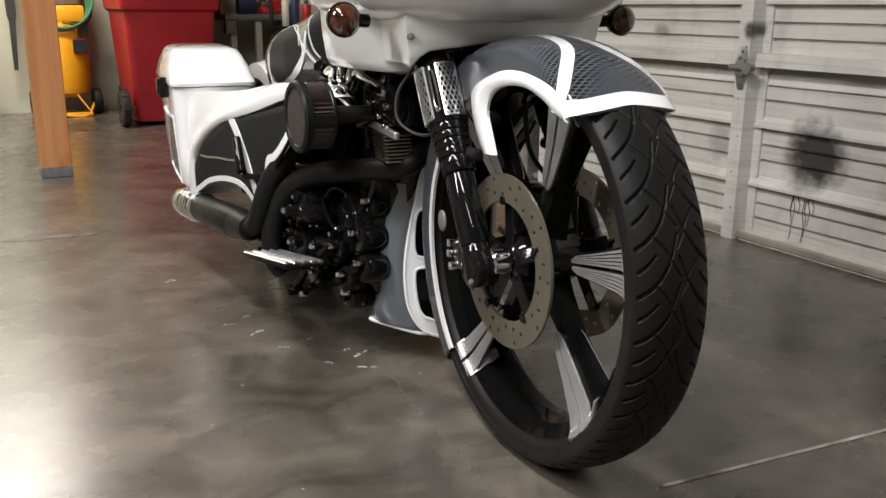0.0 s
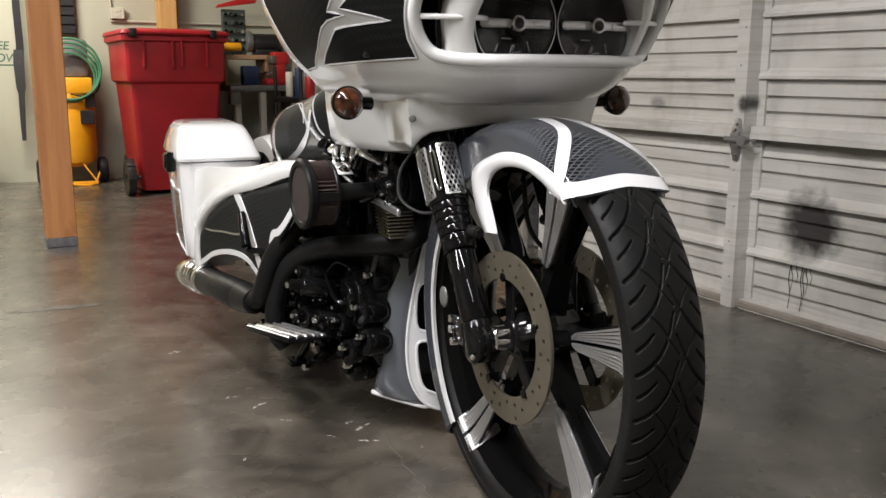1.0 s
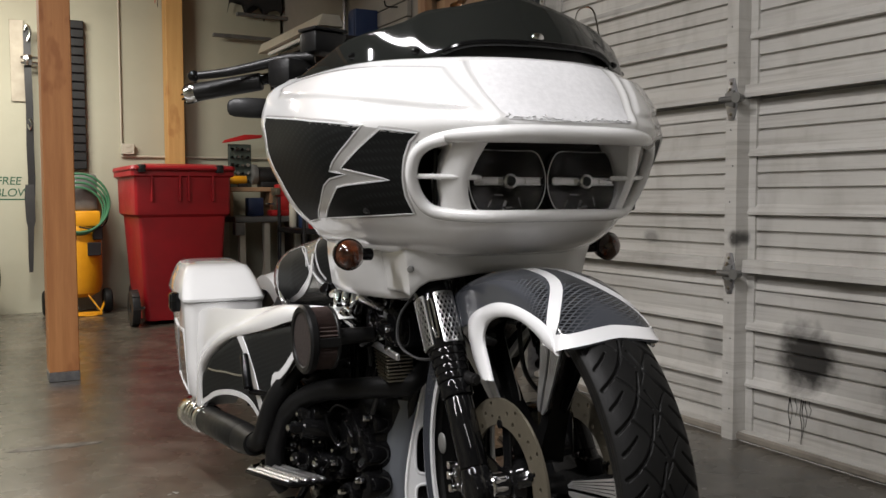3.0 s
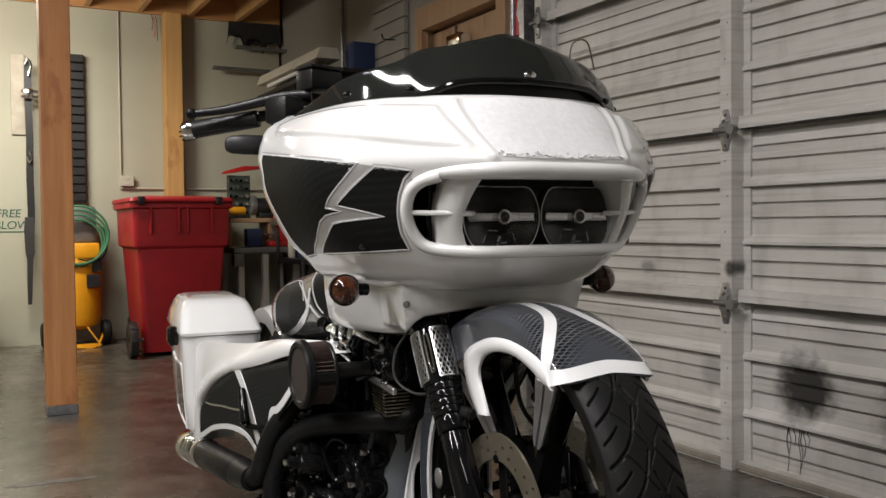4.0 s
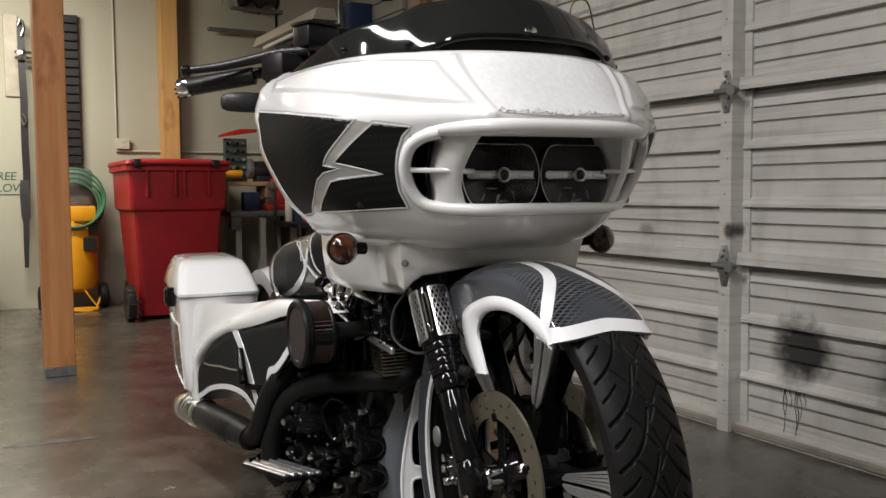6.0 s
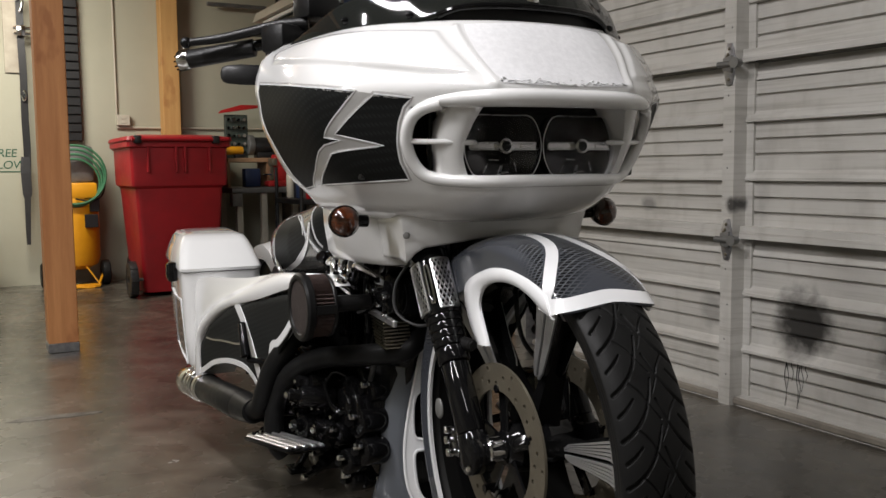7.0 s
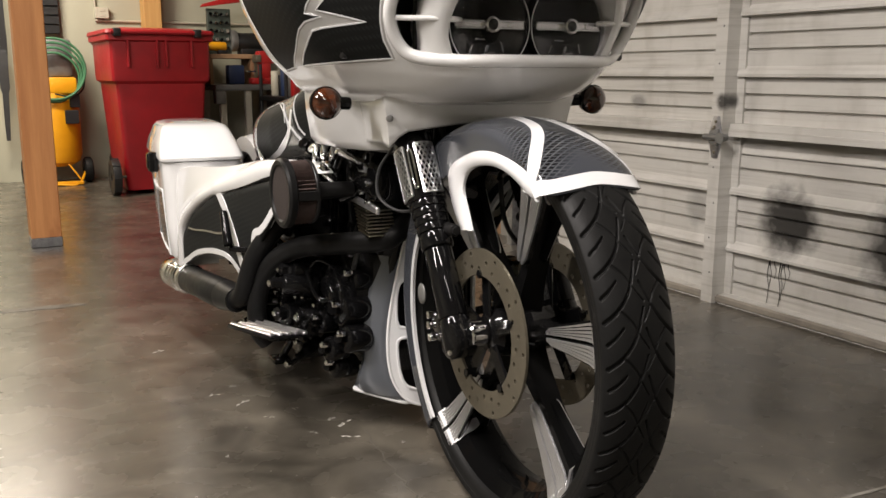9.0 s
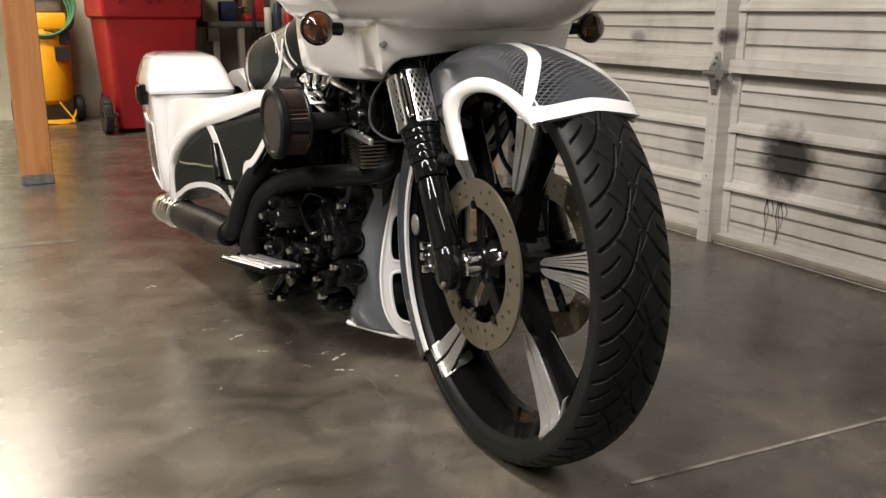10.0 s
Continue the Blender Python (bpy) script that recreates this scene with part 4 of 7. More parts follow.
# fairing skin: half outlines (distance from the middle, distance forward) at each height
LEVELS = [
    (1.146, (0, -0.02), (0.11, -0.035), (0.205, -0.09), (0.305, -0.21), (0.352, -0.50)),
    (1.128, (0, 0.0), (0.12, -0.015), (0.228, -0.075), (0.332, -0.205), (0.374, -0.525)),
    (1.095, (0, 0.03), (0.13, 0.015), (0.247, -0.055), (0.358, -0.20), (0.390, -0.535)),
    (1.055, (0, 0.062), (0.135, 0.046), (0.255, -0.032), (0.376, -0.19), (0.396, -0.54)),
    (1.020, (0, 0.088), (0.14, 0.072), (0.262, -0.02), (0.380, -0.185), (0.392, -0.53)),
    (0.990, (0, 0.075), (0.14, 0.060), (0.258, -0.03), (0.374, -0.19), (0.388, -0.53)),
    (0.930, (0, 0.055), (0.14, 0.040), (0.25, -0.05), (0.350, -0.20), (0.366, -0.52)),
    (0.868, (0, 0.030), (0.13, 0.015), (0.225, -0.07), (0.315, -0.215), (0.334, -0.50)),
    (0.830, (0, 0.005), (0.125, -0.010), (0.205, -0.09), (0.28, -0.23), (0.300, -0.48)),
    (0.800, (0, -0.05), (0.115, -0.065), (0.185, -0.125), (0.25, -0.25), (0.272, -0.46)),
    (0.782, (0, -0.11), (0.10, -0.12), (0.155, -0.165), (0.205, -0.27), (0.225, -0.43)),
]


LEVEL_Z = np.array([lv[0] for lv in LEVELS])[::-1]
LEVEL_P = np.array([[c for p in lv[1:] for c in p] for lv in LEVELS])[::-1]
LEVEL_D = np.gradient(LEVEL_P, LEVEL_Z, axis=0)


def fairing_point(u, z):
    """u from -1 (rear of the right side) through 0 (nose) to 1 (rear of the left side)."""
    k = int(min(len(LEVEL_Z) - 2, max(0, np.searchsorted(LEVEL_Z, z) - 1)))
    h = float(LEVEL_Z[k + 1] - LEVEL_Z[k])
    q = (z - float(LEVEL_Z[k])) / h
    flat = ((2 * q ** 3 - 3 * q * q + 1) * LEVEL_P[k] + (q ** 3 - 2 * q * q + q) * h * LEVEL_D[k] + (3 * q * q - 2 * q ** 3) * LEVEL_P[k + 1] + (q ** 3 - q * q) * h * LEVEL_D[k + 1]).tolist()
    pts = [(flat[i], flat[i + 1]) for i in range(0, 10, 2)]
    s = abs(u) * 4
    i = min(3, int(s))
    t = s - i
    ext = [(-pts[1][0], pts[1][1])] + pts + [(2 * pts[4][0] - pts[3][0], 2 * pts[4][1] - pts[3][1])]
    p0, p1, p2, p3 = ext[i:i + 4]
    y, x = (0.5 * (2 * b + (c - a) * t + (2 * a - 5 * b + 4 * c - d) * t * t + (3 * b - a - 3 * c + d) * t ** 3) for a, b, c, d in zip(p0, p1, p2, p3))
    return Vector((x, MID + math.copysign(y, u) if u else MID, z))


# forms pressed into the top of the skin: a raised shoulder on each side, and a ridge beside the middle panel
SHOULDER = ((0.935, 1.099), (0.95, 1.126), (0.88, 1.134), (0.62, 1.133), (0.40, 1.126), (0.33, 1.075), (0.285, 1.040), (0.36, 1.039), (0.46, 1.044), (0.676, 1.066), (0.82, 1.083))
RIDGE = ((0.345, 1.130), (0.29, 1.070), (0.245, 1.026))


def far_from(line, u, z, closed):
    """Distance to a line in the skin's own parameters, taken as metres."""
    best = 9.0
    n = len(line)
    for i in range(n if closed else n - 1):
        (a, b), (c, d) = line[i], line[(i + 1) % n]
        ax, ay, bx, by, px, py = a * 0.62, b * 1.25, c * 0.62, d * 1.25, u * 0.62, z * 1.25
        t = max(0.0, min(1.0, ((px - ax) * (bx - ax) + (py - ay) * (by - ay)) / ((bx - ax) ** 2 + (by - ay) ** 2)))
        best = min(best, math.hypot(px - ax - t * (bx - ax), py - ay - t * (by - ay)))
    return best


def inside(line, u, z):
    hit = False
    for (a, b), (c, d) in zip(line, line[1:] + line[:1]):
        if (b > z) != (d > z) and u < a + (z - b) / (d - b) * (c - a):
            hit = not hit
    return hit


def fairing_skin(u, z):
    here = fairing_point(u, z)
    if z < 1.015:
        return here
    w, lift = abs(u), 0.0
    if inside(SHOULDER, w, z):
        k = min(1.0, far_from(SHOULDER, w, z, True) / 0.013)
        lift = 0.0055 * k * k * (3 - 2 * k)
    if 0.18 < w < 0.42:
        lift += 0.0048 * math.exp(-(far_from(RIDGE, w, z, False) / 0.0085) ** 2)
    if not lift:
        return here
    e = 1e-3
    normal = (fairing_point(u + e, z) - here).cross(fairing_point(u, z + e) - here).normalized()
    return here + normal * lift


ZS = [1.146 - 0.131 * i / 44 for i in range(44)] + [1.015 - 0.025 * i / 5 for i in range(5)] + [0.99 - 0.122 * i / 12 for i in range(12)] + [0.868 - 0.086 * i / 14 for i in range(15)]
US = [i / 96 for i in range(-96, 97)]
bm = bmesh.new()
rows = [[bm.verts.new(fairing_skin(u, z)) for u in US] for z in ZS]
for i in range(len(ZS) - 1):
    for j in range(len(US) - 1):
        if 0.868 < (ZS[i] + ZS[i + 1]) / 2 < 0.99 and abs(US[j] + US[j + 1]) / 2 < 0.49:
            continue
        bm.faces.new((rows[i][j], rows[i][j + 1], rows[i + 1][j + 1], rows[i + 1][j]))
fairing = part("fairing", bm, WHITE, bike, "pearl white frame-mounted nose fairing", 0.9)
solid = fairing.modifiers.new("thick", "SOLIDIFY")
solid.thickness, solid.offset = 0.006, -1
part("inner_shell", moved(box(-0.50, -0.24, -0.22, 0.22, 0.85, 1.08, 0.03), Matrix.Translation((0, MID, 0))), PLASTIC, fairing)

PANELS = [
    [(-0.972, 1.066), (-0.77, 1.036), (-0.628, 1.020), (-0.672, 0.990), (-0.723, 0.959), (-0.742, 0.944), (-0.694, 0.937), (-0.752, 0.930), (-0.782, 0.919), (-0.833, 0.885), (-0.905, 0.852), (-0.965, 0.846), (-0.973, 0.90), (-0.98, 0.958), (-0.985, 1.007), (-0.98, 1.05)],
    [(-0.581, 1.014), (-0.485, 1.005), (-0.507, 0.991), (-0.520, 0.966), (-0.528, 0.926), (-0.532, 0.896), (-0.522, 0.866), (-0.676, 0.861), (-0.855, 0.855), (-0.777, 0.892), (-0.738, 0.914), (-0.703, 0.918), (-0.568, 0.926), (-0.703, 0.948), (-0.669, 0.966), (-0.622, 0.992)],
]
BOLT = [(-0.628, 1.020), (-0.672, 0.990), (-0.723, 0.959), (-0.742, 0.944), (-0.694, 0.937), (-0.752, 0.930), (-0.782, 0.919), (-0.833, 0.885), (-0.905, 0.852), (-0.855, 0.855), (-0.777, 0.892), (-0.738, 0.914), (-0.703, 0.918), (-0.568, 0.926), (-0.703, 0.948), (-0.669, 0.966), (-0.622, 0.992), (-0.581, 1.014)]


def straight_strip(surface, line, width, lift):
    """A closed thin band with sharp corners along a line of a surface's parameters."""
    fine = []
    for (a, b), (c, d) in zip(line, line[1:] + line[:1]):
        n = max(2, int(math.hypot((c - a) * 0.6, d - b) / 0.012))
        fine += [(a + (c - a) * i / n, b + (d - b) * i / n) for i in range(n)]
    rows = []
    for i, (a, b) in enumerate(fine):
        here, ahead, behind = surface(a, b), surface(*fine[(i + 1) % len(fine)]), surface(*fine[i - 1])
        e = 1e-3
        normal = (surface(a + e, b) - here).cross(surface(a, b + e) - here).normalized()
        side = (ahead - behind).normalized().cross(normal).normalized() * (width / 2)
        rows.append([here + side, here + side * 0.7 + normal * lift, here - side * 0.7 + normal * lift, here - side])
    rows.append(rows[0])
    return loft(rows, caps=False)


for side in (1, -1):
    part("lightning_flash", patch(fairing_point, [(u * side, z) for u, z in BOLT], 0.0008), FLASH, fairing, "pearl grey lightning flash")
    for outline in PANELS:
        outline = [(u * side, z) for u, z in outline]
        dark = part("carbon_panel", patch(fairing_point, outline, 0.0012), PANEL_CARBON, fairing, "dark carbon-weave side panel")
        part("airbrush_edge", straight_strip(fairing_point, outline, 0.011, 0.0010), FLASH, dark)
        part("pinstripe", straight_strip(fairing_point, outline, 0.0036, 0.0020), PINSTRIPE, dark, "thin silver outline")

# brow, bezel round the lamps, and the pods
opening = [(0.40, 0.995), (0.455, 0.986), (0.488, 0.966), (0.499, 0.93), (0.488, 0.89), (0.44, 0.868), (0.28, 0.861), (0.14, 0.861), (0, 0.861), (-0.14, 0.861), (-0.28, 0.861), (-0.44, 0.868), (-0.488, 0.89), (-0.499, 0.93), (-0.488, 0.966), (-0.455, 0.986), (-0.40, 0.995)]
part("lamp_bezel", hose([fairing_point(u, z) + Vector((-0.002, 0, 0)) for u, z in opening], 0.0115, 12, 6), WHITE, fairing, "rounded white bezel round the headlights")
rings = []
for k in range(49):
    u = -0.52 + 1.04 * k / 48
    r = 0.021 * max(0.05, 1 - (abs(u) / 0.52) ** 4)
    c = fairing_point(u, 1.003 - 0.008 * (abs(u) / 0.52) ** 3) + Vector((-0.004, 0, 0))
    out = Vector((1 - abs(u) * 0.5, math.copysign(abs(u), u), 0)).normalized()
    c -= out * 0.012 * (abs(u) / 0.52) ** 6
    rings.append([c + out * r * math.cos(2 * math.pi * i / 14) + Vector((0, 0, r * 0.8 * math.sin(2 * math.pi * i / 14))) for i in range(14)])
part("brow", loft(rings), WHITE, fairing, "rounded white brow over the lamps", 1.2)
part("lamp_box", join(moved(box(-0.16, -0.030, -0.165, 0.165, 0.862, 1.012, 0.006), Matrix.Translation((0, MID, 0)))), BLACK, fairing, "black headlight housing")
VENT_SIDE = [(0.860, 0.424), (0.878, 0.408), (0.894, 0.398), (0.915, 0.398), (0.94, 0.392), (0.965, 0.380), (0.991, 0.366), (1.0, 0.35)]
LAMP_SIDE = [(0.860, 0.285), (0.875, 0.303), (0.90, 0.311), (0.925, 0.306), (0.958, 0.287), (0.987, 0.266), (1.0, 0.25)]
for side in (-1, 1):
    rows = []
    for i in range(19):
        z = 0.862 + 0.134 * i / 18
        v0, v1 = lerp_table(VENT_SIDE, z)[0], lerp_table(LAMP_SIDE, z)[0]
        face = []
        for k in range(9):
            q = k / 8
            p = fairing_point(side * (v0 + (v1 - v0) * q), z)
            face.append(p + Vector((-0.016 + 0.010 * math.sin(math.pi * q) ** 0.7 + 0.006 * (2 * i / 18 - 1) ** 4, 0, 0)))
        rows.append([face[0] + Vector((-0.07, -side * 0.012, 0)), face[0] + Vector((-0.012, -side * 0.001, 0))] + face + [face[-1] + Vector((-0.012, side * 0.001, 0)), Vector((-0.06, face[-1].y - side * 0.020, z))])
    part("pod", loft(rows, closed=False, caps=False), WHITE, fairing, "white upright between vent and headlight", 1.0)
    part("crossbar", hose([fairing_point(side * 0.485, 0.932) + Vector((-0.004, 0, 0)), fairing_point(side * 0.43, 0.931) + Vector((-0.006, 0, 0)), fairing_point(side * 0.36, 0.930) + Vector((-0.010, 0, 0)), fairing_point(side * 0.29, 0.929) + Vector((-0.022, 0, 0)), fairing_point(side * 0.25, 0.929) + Vector((-0.045, 0, 0))], 0.0048, 10), WHITE, fairing)
    # added black box and sheet: the shade inside the vents, given as colour
    part("vent_shade_box", moved(box(-0.24, -0.15, -0.085, 0.085 if side < 0 else 0.098, 0.865, 0.99, 0.006), Matrix.Translation((0, MID + side * 0.215, 0))), PLASTIC, fairing)
    part("vent_shade_sheet", patch(fairing_point, [(side * u, z) for u, z in ((0.485, 0.862), (0.66, 0.862), (0.86, 0.862), (0.86, 0.94), (0.86, 1.002), (0.66, 1.002), (0.485, 1.002), (0.485, 0.94))], -0.012), PLASTIC, fairing)
    part("vent_blade", moved(box(-0.13, -0.06, -0.004, 0.004, 0.87, 0.99, 0.002, 1), Matrix.Translation((0, MID + side * 0.232, 0)) @ Matrix.Rotation(side * 0.5, 4, "Z")), BLACK, fairing)

LENS = bpy.data.materials.new("headlight_glass")
LENS.use_nodes = True
glass = LENS.node_tree.nodes["Principled BSDF"]
glass.inputs["Transmission Weight"].default_value, glass.inputs["Roughness"].default_value, glass.inputs["IOR"].default_value = 1.0, 0.01, 1.16
glass.inputs["Base Color"].default_value = (0.9, 0.9, 0.92, 1)


def clipped(bm, reach=0.0555):
    """A round lamp part flattened above and below."""
    for v in bm.verts:
        v.co.z = max(-reach, min(reach, v.co.z))
    bmesh.ops.dissolve_degenerate(bm, edges=bm.edges[:], dist=1e-5)
    return bm


LAMP_BOWL = material("dim_lamp_reflector", (0.16, 0.16, 0.165), 0.22, 1.0, second=(0.06, 0.06, 0.06), scale=40, rough_spread=0.1)
for side in (-1, 1):
    c = Vector((-0.022, MID + 0.004 + side * 0.081, 0.923))
    lamp = part("headlight", clipped(spun([(0.001, 0.012), (0.03, 0.010), (0.055, 0.004), (0.074, -0.002), (0.080, 0.004), (0.080, 0.03), (0.001, 0.03)], (0, 0, 0), 48)), BLACK, bike, "round clear-lens headlight with chrome centre bar")
    lamp.matrix_basis = Matrix.Translation(c) @ Matrix.Rotation(radians(90), 4, "Z")
    bowl = clipped(spun([(0.022, 0.0105), (0.04, 0.0065), (0.056, 0.001), (0.0735, -0.0035), (0.0735, -0.002), (0.022, 0.0115)], (0, 0, 0), 40, radians(196), radians(344)))
    part("reflector", bowl, LAMP_BOWL, lamp, "dim chrome reflector bowl")
    # added chrome bars that stand in for glints low in the bowl
    steps = [moved(box(-w, w, -0.002, 0.002, -h, h, 0.0008, 1), Matrix.Translation((dx, -0.001, dz)) @ Matrix.Rotation(turn, 4, "Y") @ Matrix.Rotation(tip, 4, "X"))
             for dx, dz, w, h, turn, tip in ((-0.004, -0.044, 0.003, 0.010, 0.15, 0.3), (0.006, -0.048, 0.008, 0.0025, -0.1, 0.8), (-0.034, -0.040, 0.0015, 0.008, 0.4, 0.2), (0.028, -0.038, 0.0012, 0.010, -0.4, 0.2), (-0.016, -0.024, 0.010, 0.0012, 0.05, 0.5))]
    part("reflector", join(*steps), CHROME, lamp, "small chrome bars placed as glints in the bowl")
    part("centre_bar", join(box(-0.068, 0.068, -0.012, -0.004, -0.0075, -0.0045, 0.001, 1), box(-0.068, 0.068, -0.012, -0.004, 0.0045, 0.0075, 0.001, 1), box(0.035, 0.060, -0.010, -0.004, -0.0035, 0.0035, 0.001, 1), box(-0.068, 0.068, -0.008, -0.003, -0.005, 0.005, 0.001, 1)), CHROME, lamp, "chrome bar across the lens")
    part("projector", join(rod((0, 0.0, 0), (0, -0.020, 0), 0.0145, sides=24, bevel=0.003)), CHROME, lamp)
    part("projector_lens", ball((0, -0.019, 0), 0.010, (1, 0.5, 1), 16, 10), SMOKE, lamp)
    lens = part("lens", clipped(spun([(0.0005, -0.026), (0.02, -0.0255), (0.04, -0.023), (0.062, -0.018), (0.075, -0.010), (0.079, -0.004), (0.076, -0.004), (0.061, -0.0155), (0.04, -0.0205), (0.02, -0.023), (0.0005, -0.0235)], (0, 0, 0), 48)), LENS, lamp, "clear domed lens")
    lens.visible_shadow = False
    part("lens_ring", hose([(0.079 * math.cos(a), -0.009, max(-0.055, min(0.055, 0.079 * math.sin(a)))) for a in [2 * math.pi * i / 28 for i in range(28)]], 0.0010, 6, 3, True), PINSTRIPE, lamp)

# raised top panels
part("top_panel", patch(fairing_point, [(-0.318, 1.136), (-0.275, 1.075), (-0.228, 1.026), (-0.1, 1.0225), (0.1, 1.0225), (0.216, 1.026), (0.252, 1.075), (0.29, 1.136), (0.15, 1.140), (0, 1.141), (-0.15, 1.140)], 0.0014), FROST, fairing, "frosted white top panel with a rough edge")
rng = random.Random(5)
crumbs = []
for i in range(110):
    u = rng.uniform(-0.235, 0.225)
    z = 1.0225 + 0.004 * abs(u) / 0.22 + abs(rng.gauss(0, 0.0035))
    crumbs.append(ball(fairing_point(u, z) + Vector((0.001, 0, 0.0015)), rng.uniform(0.0008, 0.0020), (1.2, 1.6, 0.5), 6, 4))
part("frost_grain", join(*crumbs), CRUMB, fairing, "crumbling frosted lower edge", kind="stuff")


# windscreen: a short dark blade that rises and kicks up in the middle
SCREEN_TOP = [(0.0, 0.144), (0.05, 0.140), (0.10, 0.132), (0.20, 0.120), (0.30, 0.109), (0.40, 0.104), (0.45, 0.101), (0.50, 0.092), (0.56, 0.078), (0.62, 0.070), (0.70, 0.062), (0.80, 0.048), (0.88, 0.026), (1.0, 0.0)]
SCREEN_LOW = [(0.0, 0.030), (0.2, 0.0295), (0.30, 0.028), (0.36, 0.025), (0.42, 0.018), (0.47, 0.008), (0.52, 0.004), (1.0, -0.002)]
SCREEN_KICK = [(0.0, 0.95), (0.40, 0.95), (0.52, 0.62), (0.7, 0.55), (1.0, 0.5)]


SCREEN_U = np.linspace(-1.2, 1.2, 481)
SOFTEN = np.hanning(23) / np.hanning(23).sum()
SCREEN = [np.convolve(np.interp(np.abs(SCREEN_U), *zip(*table)), SOFTEN, "same") for table in (SCREEN_TOP, SCREEN_LOW, SCREEN_KICK)]


def screen_point(u, v):
    base = fairing_point(u * 0.92, 1.140)
    top, low, kick = (float(np.interp(u, SCREEN_U, line)) for line in SCREEN)
    return base + Vector((-0.012 - kick * v * (top - low) + 0.003 * math.sin(v * 3.1), 0, low + (top - low) * v))


rings = [[screen_point(-1 + i / 50, v / 10) for v in range(11)] for i in range(101)]
screen = part("windscreen", loft(rings, closed=False, caps=False), SMOKE, bike, "short dark smoked windscreen, glossy", 1.0)
thick = screen.modifiers.new("thick", "SOLIDIFY")
thick.thickness, thick.offset = 0.004, 0
# added black filler: the gap under the screen is darkened by colour
shroud = [[fairing_point(u / 20 * 0.92, 1.136) + Vector((-0.016, 0, 0)), fairing_point(u / 20 * 0.92, 1.146) + Vector((-0.03, 0, 0)), screen_point(u / 20, 0.0) + Vector((-0.02, 0, 0.0)), screen_point(u / 20, 0.12) + Vector((-0.012, 0, 0))] for u in range(-12, 13)]
part("screen_gap_fill", loft(shroud, closed=False, caps=False), PLASTIC, screen, "black filler for the dark gap under the screen")
part("screen_rubber", hose([screen_point(u / 20, 0.03) + Vector((0.003, 0, 0)) for u in range(-9, 10)], 0.0065, 10, 3), BLACK, screen, "black rubber edge trim")
for u, v in ((0.0, 0.16), (-0.55, 0.2), (0.55, 0.2), (-0.78, 0.35), (0.78, 0.35)):
    p = screen_point(u, v)
    part("screen_bolt", moved(ball((0, 0, 0), 0.0085 if u else 0.011, (0.5, 1.2, 0.8), 14, 8), Matrix.Translation(p + Vector((0.003, 0, 0)))), CHROME if u == 0 else BLACK, screen)

# under-nose collar and the side wings below the fairing
rows = []
for k, fx, w in ((0.0, -0.135, 0.214), (0.35, -0.145, 0.206), (0.7, -0.15, 0.199), (0.93, -0.153, 0.196), (1.0, -0.158, 0.195)):
    ring = [(-0.42, MID - w, 0.81 - 0.10 * k), (-0.30, MID - w, 0.81 - 0.105 * k), (-0.22, MID - w, 0.81 - 0.105 * k)]
    for i in range(-12, 13):
        t = i / 12
        low = 0.747 - 0.020 * abs(t) ** 1.5 - 0.027 * max(0.0, (abs(t) - 0.84) / 0.16) ** 1.5
        ring.append((fx - 0.035 * abs(t) ** 5, MID + w * t, 0.81 + (low - 0.81) * k))
    ring += [(-0.22, MID + w, 0.81 - 0.105 * k), (-0.30, MID + w, 0.81 - 0.105 * k), (-0.42, MID + w, 0.81 - 0.10 * k)]
    rows.append(ring)
collar = part("nose_collar", loft(rows, closed=False, caps=False), WHITE, bike, "white collar under the nose", 0.9)
thick = collar.modifiers.new("thick", "SOLIDIFY")
thick.thickness, thick.offset = 0.006, -1
part("collar_bolt", rod((-0.190, MID - 0.190, 0.757), (-0.168, MID - 0.204, 0.757), 0.0065, sides=14, bevel=0.002), GREY_METAL, collar)
for side in (-1, 1):
    rows = []
    for z, inset in ((0.83, 0.0), (0.76, 0.004), (0.705, 0.012), (0.690, 0.022), (0.684, 0.06)):
        rows.append([(x + inset * 0.3, MID + side * (y - inset), z) for x, y in ((-0.28, 0.12), (-0.29, 0.18), (-0.33, 0.222), (-0.40, 0.248), (-0.52, 0.255), (-0.56, 0.24))])
    wing = part("under_wing", loft(rows, closed=False, caps=False), WHITE, bike, "white panel under the fairing side", 0.9)
    thick = wing.modifiers.new("thick", "SOLIDIFY")
    thick.thickness, thick.offset = 0.006, 0
    # turn signals
    y = MID + side * 0.303
    sig = part("turn_signal", moved(spun([(0.001, 0.035), (0.016, 0.033), (0.027, 0.022), (0.031, 0.006), (0.0315, 0.0), (0.030, -0.003), (0.001, -0.003)], (0, 0, 0), 28), Matrix.Rotation(radians(90), 4, "Z")), BLACK, bike, "black bullet turn signal")
    sig.location = (-0.235, y, 0.785)
    part("lens", moved(spun([(0.001, -0.019), (0.012, -0.017), (0.022, -0.011), (0.028, -0.003), (0.0285, 0.0), (0.001, 0.0)], (0, 0, 0), 28), Matrix.Translation((0.003, 0, 0)) @ Matrix.Rotation(radians(90), 4, "Z")), AMBER, sig, "smoked amber lens")
    part("stalk", rod((-0.012, 0, 0), (-0.022, -side * 0.052, -0.002), 0.0125, sides=14), BLACK, sig)
# ---- chin fairing behind the wheel ----
CHIN_EDGE = [(0.07, 0.02), (0.085, 0.058), (0.11, 0.082), (0.15, 0.099), (0.20, 0.105), (0.25, 0.104), (0.30, 0.097), (0.36, 0.085), (0.46, 0.062), (0.56, 0.045), (0.66, 0.036)]


